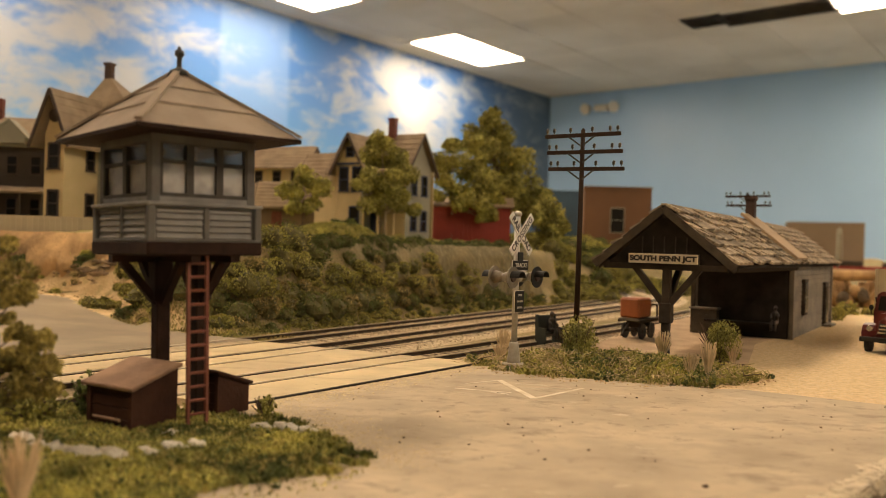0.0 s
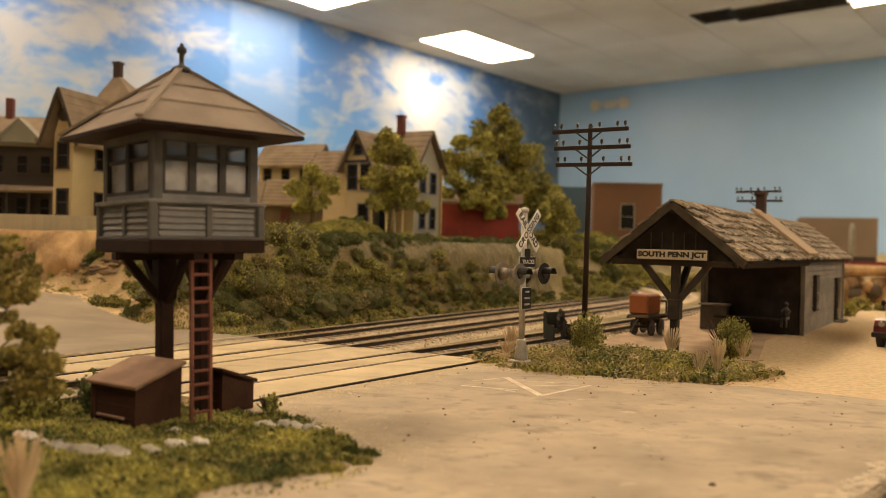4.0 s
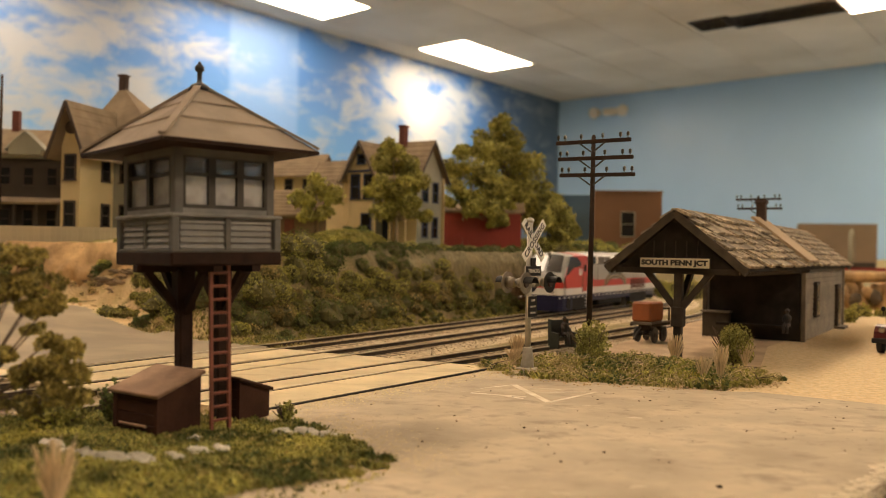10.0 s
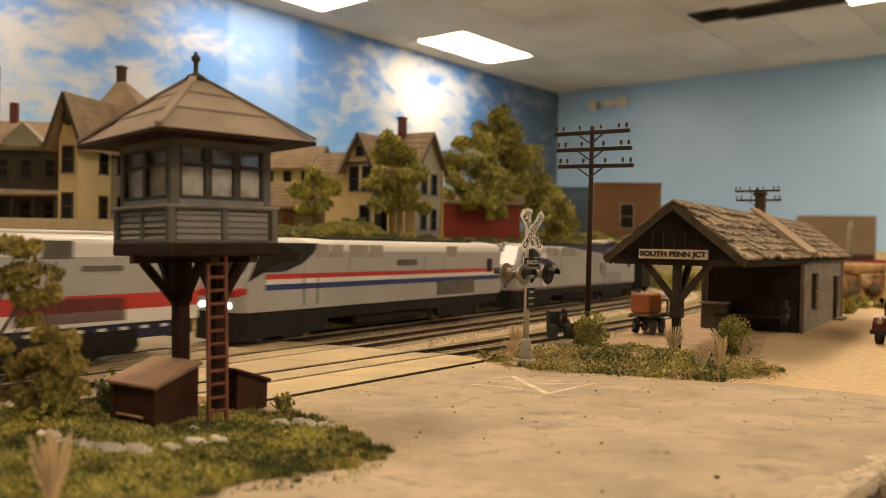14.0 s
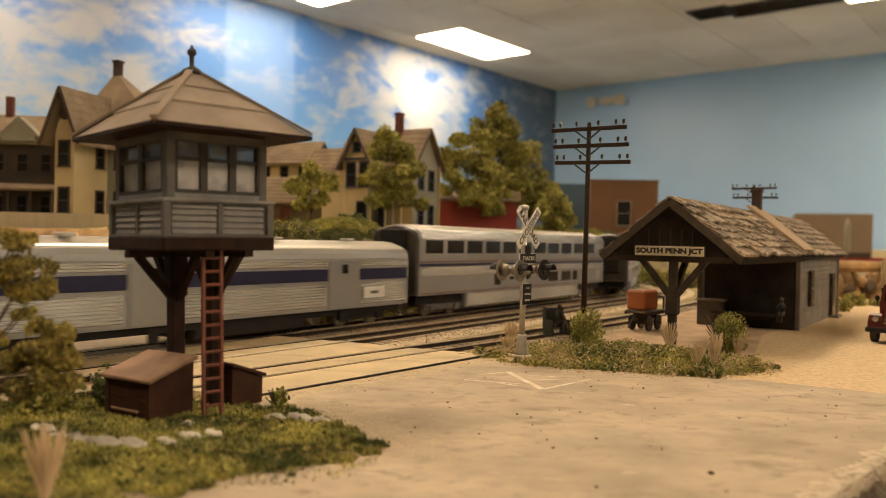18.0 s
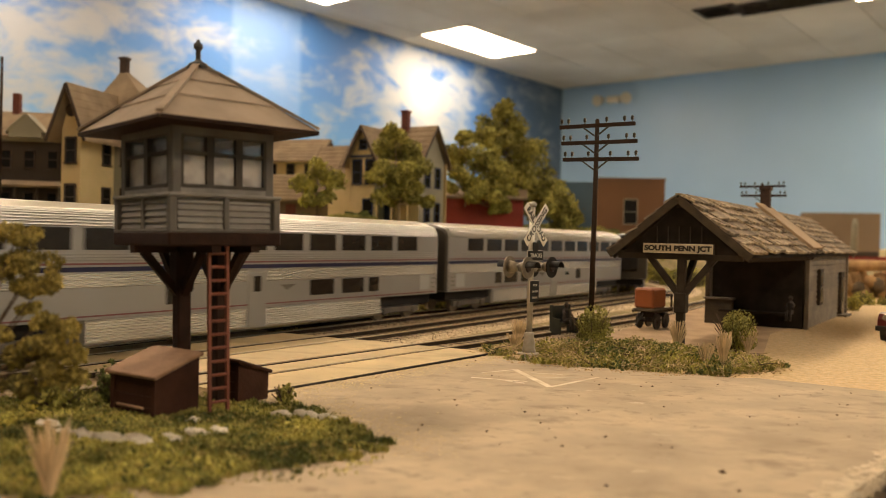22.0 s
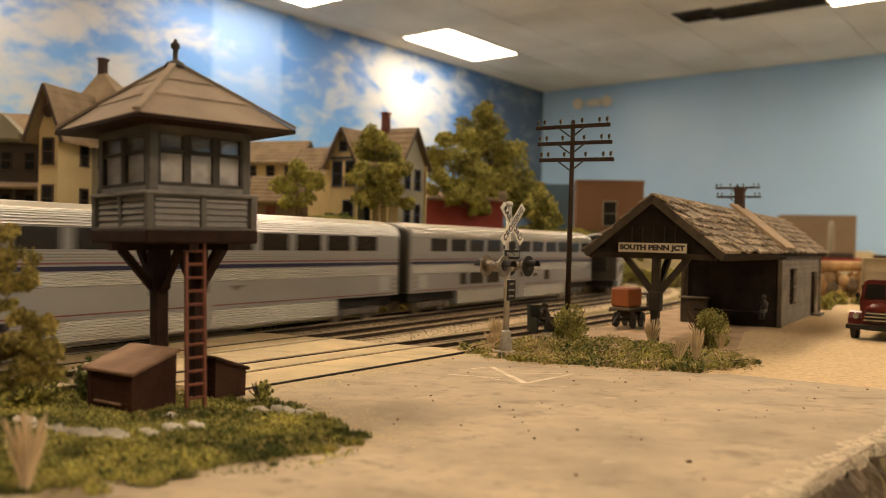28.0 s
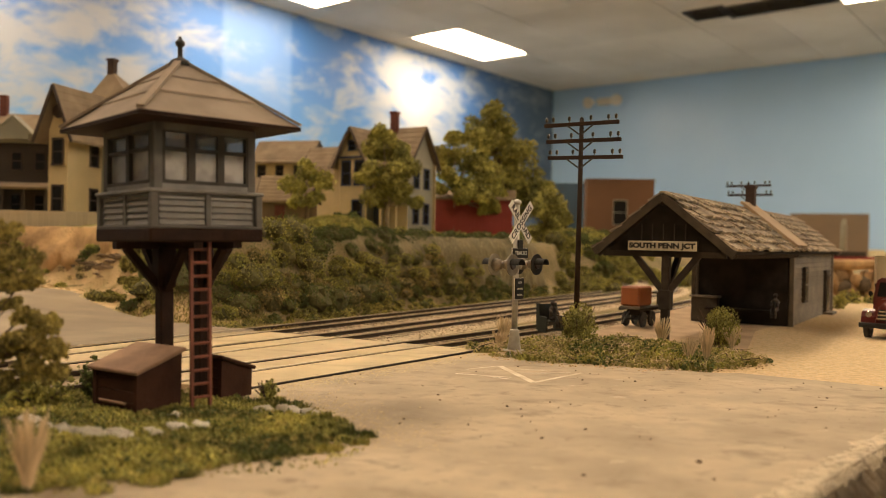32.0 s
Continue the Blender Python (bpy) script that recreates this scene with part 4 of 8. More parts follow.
    for x in (-2.6, 8.0):
        part("post", Mesh().box(x, 3, 21.6, 3.6, 3.6, 41, bevel=0.35).box(x, 3, 37.0, 4.8, 4.8, 11, bevel=0.6), M_DARKBROWN, t)
        for dx, dy in ((0, -11), (0, 11), ((-10 if x < 0 else 8), 0)):
            part("brace", Mesh().bar((x, 3, 30.0), (x + dx, 3 + dy, 42.0), 1.7, 1.9), M_DARKBROWN, t)
    # ladder against the windowed side
    lad = part("ladder", Mesh().bar((-3.2, -13.0, 2.0), (-3.2, -12.6, 43.6), 0.75, 0.9).bar((1.6, -13.0, 2.0), (1.6, -12.6, 43.6), 0.75, 0.9), M_LADDER, t, "rust-red ladder")
    rung = data("rung", Mesh().tube((-3.2, 0, 0), (1.6, 0, 0), 0.42, n=6), M_LADDER)
    for k in range(12):
        part("rung", rung, None, lad, at=mm(0, -13.0 + 0.04 * k, 5.4 + k * 3.3))


watch_tower()


def bunker(name, at, w, d, h0, h1, label, lid=None):
    """A lidded bunker: lid falls towards the front (-y)."""
    t = thing(name, label, "bunker", at)
    body = Mesh().prism([(-d / 2, 0), (d / 2, 0), (d / 2, h1), (-d / 2, h0)], -w / 2, w / 2, "x")
    part("body", body, M_SHED, t)
    slope = math.degrees(math.atan2(h1 - h0, d))
    part("lid", Mesh().box(0, -0.6, (h0 + h1) / 2 + 0.7, w + 2.4, d / math.cos(radians(slope)) + 2.4, 1.0, rx=slope, bevel=0.25), lid or M_SHEDROOF, t, "brown lid")
    plank = data("plank", Mesh().box(0, 0, 0, w - 0.4, 0.35, 2.6, bevel=0.1), M_SHED)
    for r in range(int(h0 / 2.8)):
        part("plank", plank, None, t, at=mm(0, -d / 2 - 0.12, 1.8 + r * 2.75))
    for s in (-1, 1):
        part("corner_batten", Mesh().box(s * (w / 2 - 0.6), -d / 2 - 0.3, h0 / 2, 1.3, 0.8, h0 - 0.4), M_SHED, t)
    part("kick_rail", Mesh().tube((-w / 2 + 3, -d / 2 - 0.9, 3.0), (w / 2 - 4, -d / 2 - 0.9, 3.0), 0.4, n=6), M_SHEDROOF, t)
    return t


bunker("coal_bunker", mm(-74.0, 205.0, 0.7, -31), 16.6, 13.0, 10.4, 14.4, "low red-brown wooden coal bunker with a sloping lid beside the tower")
bunker("tool_bunker", mm(-57.5, 226.6, 0.4, -33), 9.6, 10.6, 11.0, 7.4, "small red-brown wooden tool bunker behind the ladder", M_SHED)


# ---- the crossing signal ----
def crossing_signal():
    t = thing("crossing_signal", "silver flashing crossing signal with a white crossbuck on a concrete base", "crossing signal", mm(33.6, 331, 0.0, 51))
    part("plinth", Mesh().box(0, 0, 0.5, 7.0, 7.0, 1.6, bevel=0.4), mat("pale_concrete", (0.55, 0.50, 0.41), (0.44, 0.39, 0.31), 200, 0.9, 0.4), t, "pale concrete plinth")
    part("base_cone", Mesh().lathe([(2.9, 1.0), (2.7, 2.6), (1.9, 8.6), (2.1, 9.2), (1.4, 9.6)], n=12), M_SILVERPOLE, t, smooth=True)
    part("mast", Mesh().tube((0, 0, 9), (0, 0, 61.3), 1.25, 1.2, 12), M_SILVERPOLE, t, smooth=True)
    part("mast_cap", Mesh().lathe([(1.5, 60.8), (1.9, 61.6), (1.5, 62.6), (0.4, 63.0)], n=10), M_SILVERPOLE, t, smooth=True)
    for k, (tilt, word, y) in enumerate(((45, "RAIL ROAD", -1.75), (-45, "CROSSING", -2.15))):
        bl = part("crossbuck_blade", Mesh().box(0, 0, 0, 21.6, 0.5, 3.7, bevel=0.12), M_SIGNWHITE, t, "white enamel crossbuck blade", at=mm(0, y, 53.6) @ pose(0, 0, 0, 0, tilt, 0))
        lettering("lettering", word, 3.6, M_INK, bl, mm(0, -0.33, 0), "black painted capitals", 1.12 if k else 1.0)
    nb = part("count_sign", Mesh().box(0, -1.9, 44.3, 3.4, 0.6, 4.0, bevel=0.1), M_BLACK, t, "small black sign plate")
    sg = part("tracks_sign", Mesh().box(0, -2.0, 40.9, 11.0, 0.6, 4.0, bevel=0.1), M_BLACK, t, "black sign plate with white letters")
    part("sign_rim", Mesh().box(0, -1.7, 40.9, 11.3, 0.4, 4.3), M_SIGNWHITE, sg)
    lettering("lettering", "TRACKS", 2.4, M_SIGNWHITE, sg, mm(0, -2.38, 40.9), "white capitals", 1.0, 0.0)
    part("cross_arm", Mesh().tube((-9.5, 0, 36.8), (9.5, 0, 36.8), 0.75, n=8), M_SILVERPOLE, t, smooth=True)
    part("arm_clamp", Mesh().box(0, 0, 36.8, 3.2, 3.6, 3.0, bevel=0.5), M_SILVERPOLE, t)
    part("junction_box", Mesh().tube((0, -2.2, 36.0), (0, 2.2, 36.0), 1.7, n=10), M_SILVERPOLE, t, smooth=True)
    for sx in (-1, 1):
        for sy in (-1, 1):
            x, y = sx * 9.0, sy * 4.2
            lamp = part("signal_lamp", Mesh().tube((x, sy * 0.8, 36.2), (x, y, 36.2), 1.9, 2.7, 12), M_LAMPSHELL, t, smooth=True)
            part("backplate", Mesh().tube((x, y, 36.2), (x, y + sy * 0.4, 36.2), 4.4, n=20), M_BLACK if sx > 0 else M_LAMPSHELL, lamp, "round backplate")
            part("lens", Mesh().tube((x, y + sy * 0.3, 36.2), (x, y + sy * 0.9, 36.2), 2.1, 1.6, 14), M_REDGLASS, lamp, "dark red lens")
            hood = Mesh()
            n = 10
            for r in (2.3, 2.6):
                for yy in (y + sy * 0.4, y + sy * 4.6):
                    for i in range(n + 1):
                        g = math.pi * i / n
                        hood.v.append((x + r * math.cos(g), yy, 36.2 + r * math.sin(g)))
            w = n + 1
            for q in (0, 2):
                hood.f += [((q) * w + i, q * w + i + 1, (q + 1) * w + i + 1, (q + 1) * w + i) for i in range(n)]
            hood.f += [(w + i, w + i + 1, 3 * w + i + 1, 3 * w + i) for i in range(n)]
            part("visor", hood, M_BLACK, lamp)
    st = part("stop_sign_plate", Mesh().box(0, -1.9, 26.3, 6.2, 0.5, 8.6, bevel=0.1), M_BLACK, t, "black instruction plate with white letters")
    part("sign_rim", Mesh().box(0, -1.65, 26.3, 6.5, 0.35, 8.9), M_SIGNWHITE, st)
    for k, word in enumerate(("STOP", "ON RED", "SIGNAL")):
        lettering("lettering", word, 1.15, M_SIGNWHITE, st, mm(0, -2.25, 28.8 - 2.5 * k), "white capitals", 1.0, 0.0)


crossing_signal()


# ---- telephone poles ----
def telephone_pole(x, y, top, rz, arms, label, base=-2.0, r=1.35):
    t = thing("telephone_pole", label, "telephone pole", mm(x, y, base, rz), "telephone poles")
    h = top - base
    part("pole", Mesh().tube((0, 0, 0), (0.6, 0, h), r, r * 0.72, 10).lathe([(r * 0.72, h), (r * 0.3, h + 0.8)], x=0.6, n=8), M_POLEWOOD, t, smooth=True)
    ins = data("insulator", Mesh().lathe([(0.24, 0), (0.24, 0.7), (0.72, 0.8), (0.62, 1.4), (0.78, 1.6), (0.66, 2.2), (0.3, 2.6), (0.05, 2.7)], n=8), M_INSUL, True)
    pin = data("pin", Mesh().tube((0, 0, -0.5), (0, 0, 0.6), 0.3, n=6), M_IRON)
    for k in range(arms):
        z = h - 2.4 - k * 7.5
        arm = part("crossarm", Mesh().box(1.8, -1.3, z, 34.6, 1.5, 1.7, bevel=0.2), M_POLEWOOD, t, at=pose(0, 0, 0, 0, 0.6 * (k - 1), 0))
        for o in (-15.0, -11.8, -4.2, 5.8, 13.8, 17.2):
            q = part("insulator", ins, None, arm, at=mm(0.5 + o, -1.3, z + 1.0))
            q.parent = arm
        for s in (-1, 1):
            part("arm_brace", Mesh().bar((0.5 + s * 6.0, -1.9, z - 0.6), (0.5 + s * 0.6, -1.5, z - 4.6), 0.4, 0.7), M_IRON, t)


telephone_pole(64.2, 362, 101.3, -28, 3, "tall dark wooden telephone pole with three crossarms and glass insulators")
telephone_pole(252, 655, 98.0, -28, 2, "dark wooden telephone pole rising behind the station roof")


# ---- the station ----
def station():
    t = thing("station", "weathered wooden country station with a shake roof and open waiting shelter", "station", mm(100.6, 358.2, -0.5, -33.8))
    W, ZR, ZE, L1 = 30.8, 69.3, 44.4, 318.0
    slope = math.atan2(ZR - ZE, W)
    run = math.hypot(W, ZR - ZE)
    for s in (-1, 1):
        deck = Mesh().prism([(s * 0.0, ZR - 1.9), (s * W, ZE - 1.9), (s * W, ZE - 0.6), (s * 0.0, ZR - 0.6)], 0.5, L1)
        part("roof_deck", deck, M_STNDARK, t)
        tail = data("rafter_tail", Mesh().box(0, 0, 0, 5.5, 1.5, 1.9, ry=math.degrees(slope) * s), M_STNWOOD)
        for k in range(26):
            part("rafter_tail", tail, None, t, at=mm(s * (W - 2.2), 3.5 + k * 5.9, ZE - 1.6))
        part("barge_board", Mesh().bar((0, 0, ZR - 1.5), (s * (W + 0.8), 0, ZE - 2.2), 1.3, 3.4), M_BARGE, t)
        part("barge_board", Mesh().bar((0, L1, ZR - 1.5), (s * (W + 0.8), L1, ZE - 2.2), 1.3, 3.4), M_STNWALL, t)
    part("ridge_cap", Mesh().box(0, L1 / 2, ZR + 0.4, 2.6, L1, 0.8), M_STRIP, t)
    sh = data("shingle", Mesh().box(0, 0, 0, 6.4, 5.3, 1.35, bevel=0.16), M_SHINGLE)
    rnd = random.Random(5)
    rest = Mesh()
    rows = 7
    for s in (1, -1):
        for r in range(rows):
            f = (r + 0.35) / rows
            x, z = s * W * (1.02 - f), ZE + (ZR - ZE) * f + 0.5
            y = -0.8 + (r % 2) * 2.4
            while y < L1:
                w = rnd.choice((rnd.uniform(3.5, 7), rnd.uniform(6, 14)))
                tilt = math.degrees(slope) * s - s * 11.0 + rnd.uniform(-4, 4)
                if s > 0 and y < 205:
                    part("shingle", sh, None, t, at=mm(x + rnd.uniform(-0.9, 0.9), y + w / 2, z + rnd.uniform(-0.3, 0.6), rnd.uniform(-6, 6), rnd.uniform(-4, 4), tilt) @ Matrix.Diagonal((1, w / 5.75, 1, 1)))
                else:
                    rest.box(x, y + w / 2, z + rnd.uniform(-0.15, 0.3), 6.6, w * 0.97, 0.75, ry=tilt)
                y += w
    part("shingles", rest, M_SHINGLE2, t, "weathered shakes of the farther roof", kind="stuff")
    st = (math.cos(slope), math.sin(slope))
    part("flashing_strip", Mesh().box(W / 2 - 0.2, 163, (ZR + ZE) / 2 + 3.2, run + 1.5, 34, 1.6, ry=math.degrees(slope)), M_STRIP, t, "tan flashing strip down the roof")
    chim = part("chimney", Mesh().box(0, 168, 74, 5.4, 5.4, 17, bevel=0.3), M_BRICK, t, "dark brick chimney")
    part("chimney_cap", Mesh().box(0, 168, 83.2, 6.8, 6.8, 2.0, bevel=0.3), M_BRICK, chim)
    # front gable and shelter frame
    part("gable", Mesh().prism([(-W + 4.5, ZE - 1.5), (W - 4.5, ZE - 1.5), (0, ZR - 3.4)], 3.0, 4.2), M_STNDARK, t, "boarded gable, darkened as unlit")
    batten = data("batten", Mesh().box(0, 0, 0, 0.5, 0.5, 12), M_STNWOOD)
    for k in range(-2, 3):
        part("batten", batten, None, t, at=mm(k * 5.0, 2.7, 49.5))
    part("tie_beam", Mesh().box(0, 3.6, ZE - 2.4, 2 * W - 6, 2.6, 2.6), M_STNWOOD, t)
    part("post", Mesh().box(1.2, 4.5, 21, 3.5, 3.5, 43, bevel=0.3), M_STNWOOD, t)
    part("post_casing", Mesh().box(1.2, 4.5, 21.5, 5.2, 5.2, 9, bevel=0.4), M_STNWOOD, t)
    for s in (-1, 1):
        part("brace", Mesh().bar((1.2 + s * 1.5, 4.5, 25.5), (1.2 + s * 14.5, 4.2, 41.5), 2.4, 2.6), M_STNWOOD, t)
        part("plate_beam", Mesh().bar((s * 26.5, 3, ZE - 1.6), (s * 26.5, L1 - 8, ZE - 1.6), 2.2, 2.4), M_STNWOOD, t)
    part("brace", Mesh().bar((1.2, 6, 26), (1.2, 24, 42.5), 2.4, 2.4), M_STNWOOD, t)
    part("ridge_beam", Mesh().bar((0, 2, ZR - 4.2), (0, L1 - 4, ZR - 4.2), 2.0, 2.6), M_STNWOOD, t)
    sg = part("name_board", Mesh().box(0, 1.2, 45.6, 31.2, 0.9, 4.3, bevel=0.15), M_CREAM, t, "cream station name board with dark letters")
    part("board_rim", Mesh().box(0, 1.5, 45.6, 32.0, 0.7, 5.0), M_STNWOOD, sg)
    lettering("lettering", "SOUTH PENN JCT", 3.05, M_INK, sg, mm(0, 0.62, 45.6) @ Matrix.Diagonal((1.22, 1, 1, 1)), "dark brown station lettering", 1.0, 0.17)
    # the boarded room behind the shelter
    x0, y0, y1, zt = 27.0, 152.0, 304.0, 44.0
    part("end_wall", Mesh().box(0, y0, zt / 2, 2 * x0 - 2, 1.6, zt), M_STNDARK, t, "boarded end wall of the shelter, darkened for its shade")
    part("end_wall", Mesh().prism([(-x0, 0), (x0, 0), (x0, zt), (0, ZR - 3), (-x0, zt)], y1 - 1.6, y1), M_STNWALL, t)
    part("side_wall", Mesh().box(-x0, (y0 + y1) / 2, zt / 2, 1.6, y1 - y0, zt), M_STNWALL, t)
    part("side_wall", Mesh().box(x0 - 0.6, (y0 + y1) / 2, zt / 2, 1.2, y1 - y0, zt), M_STNWALL, t)
    for r in range(14):
        part("wall_board", Mesh().box(x0 + 0.3, (y0 + y1) / 2, 1.7 + r * 3.05, 0.9, y1 - y0, 3.15, ry=-16), M_STNWALL, t)
    for y in (y0, y1):
        part("corner_board", Mesh().box(x0 + 0.9, y, zt / 2, 2.4, 2.8, zt, bevel=0.2), M_STNWALL, t)
    win = part("window", Mesh().box(x0 + 1.6, 190, 23.5, 2.2, 12, 22), M_STNWOOD, t)
    part("pane", Mesh().box(x0 + 2.75, 190, 23.5, 0.3, 9, 19), M_DARKPANE, win)
    part("sash_bar", Mesh().box(x0 + 2.95, 190, 23.5, 0.4, 9.4, 0.8), M_STNWALL, win)
    door = part("door", Mesh().box(x0 + 1.6, 276, 15.5, 2.2, 15, 31), M_STNWOOD, t, "dark narrow door")
    part("doorstep", Mesh().box(x0 + 4, 276, 0.9, 7, 20, 1.8, bevel=0.3), M_STNWALL, t)
    part("door_panel", Mesh().box(x0 + 2.8, 276, 15, 0.4, 11, 26), M_DARKPANE, door)
    # low bay on the track side
    part("bay_wall", Mesh().box(-21, 149.4, 7.5, 16, 4.4, 15, bevel=0.3), M_BARGE, t, "low boarded bay")
    part("bay_sill", Mesh().box(-21, 148.6, 15.5, 18, 6.4, 1.2, bevel=0.2), M_STNWALL, t)
    for k in range(5):
        part("bay_board", Mesh().box(-21, 147.0, 1.6 + k * 2.9, 15.6, 0.5, 2.7, rx=-8), M_BARGE, t)
    part("bay_post", Mesh().box(-28.2, 149, 22, 2.2, 2.2, 44), M_BARGE, t)
    part("bench_seat", Mesh().box(0, 147, 8.5, 40, 7, 1.4), M_STNDARK, t)


station()


# ---- figures, wagon, truck ----
M_FIGURE = mat("dull_painted_figure", (0.07, 0.05, 0.037), (0.03, 0.025, 0.022), 260, 0.7, 0.1)


def figurine(at, label):
    """A small seated painted figure, one plain shape."""
    m = Mesh().lathe([(1.7, 0.0), (2.0, 1.5), (1.7, 4.0), (2.1, 6.0), (1.3, 7.0), (0.6, 7.4), (1.0, 8.2), (1.1, 8.9), (1.5, 9.3), (1.0, 9.5), (0.8, 10.3), (0.2, 10.5)], n=12)
    for k in (-1, 1):
        m.tube((k * 0.9, 0, 1.2), (k * 1.0, -4.6, 1.4), 1.0, 0.85, 8).tube((k * 1.0, -4.6, 1.6), (k * 1.0, -5.0, -3.6), 0.85, 0.7, 8).tube((k * 1.9, 0, 5.6), (k * 1.9, -2.8, 3.2), 0.65, 0.5, 7)
    return solid("figurine", m, M_FIGURE, label, "figurine", at=at, smooth=True)


def baggage_wagon():
    t = thing("baggage_wagon", "small platform wagon with an orange-brown crate at the station", "wagon", mm(116.5, 458, -0.6, -38))
    crate = mat("orange_painted_crate", (0.42, 0.125, 0.035), (0.34, 0.10, 0.03), 120, 0.55, 0.15, 1200)
    part("deck", Mesh().box(0, 0, 11, 12.5, 26, 1.4, bevel=0.2), M_STNWALL, t)
    part("side_rail", Mesh().bar((-6, -13, 10), (-6, 13, 10), 1, 1.4).bar((6, -13, 10), (6, 13, 10), 1, 1.4), M_STNWOOD, t)
    part("crate", Mesh().box(0, -4, 17.4, 11.4, 17.5, 11, bevel=1.0), crate, t, "orange-brown painted crate with rounded edges")
    for y in (-6, 6):
        part("axle", Mesh().tube((-5.4, y, 4.4), (5.4, y, 4.4), 0.6), M_IRON, t)
        for x in (-5.0, 5.0):
            w = part("wheel", Mesh().tube((x - 0.6, y, 4.4), (x + 0.6, y, 4.4), 4.4, n=18).tube((x - 0.9, y, 4.4), (x + 0.9, y, 4.4), 1.2, n=10), M_IRON, t)
        part("bolster", Mesh().box(0, y, 8.4, 8, 2.4, 3.8), M_STNWOOD, t)
    part("end_rack", Mesh().bar((-5.5, 13, 11), (-5.5, 13, 19), 0.9, 0.9).bar((5.5, 13, 11), (5.5, 13, 19), 0.9, 0.9).bar((-5.5, 13, 18.5), (5.5, 13, 18.5), 0.9, 0.9), M_STNWOOD, t)
    part("tongue", Mesh().tube((0, -13, 9), (0, -22, 3), 0.5), M_IRON, t)


baggage_wagon()
bn = thing("bench", "dark green bench with a high back by the tracks", "bench", mm(61.5, 424, -1.2, 40))
M_BENCH = mat("dark_green_paint", (0.028, 0.034, 0.024), (0.02, 0.022, 0.017), 200, 0.5, 0.2)
part("seat", Mesh().box(0, 0, 5.6, 14, 6.5, 1.0, bevel=0.2), M_BENCH, bn)
part("backrest", Mesh().box(0, 3.2, 10, 14, 1.0, 9, bevel=0.2, rx=-8), M_BENCH, bn)
for s in (-1, 1):
    part("end_panel", Mesh().prism([(-3.4, 0), (3.6, 0), (4.0, 15), (2.2, 15), (1.4, 8.5), (-3.4, 8.0)], s * 6.6 - 0.5, s * 6.6 + 0.5, "x"), M_BENCH, bn)
figurine(mm(62.5, 423.5, 4.9, 30), "small seated painted figure on the green bench")
figurine(mm(194, 457.5, 9.2, -35), "small seated painted figure inside the dark shelter")


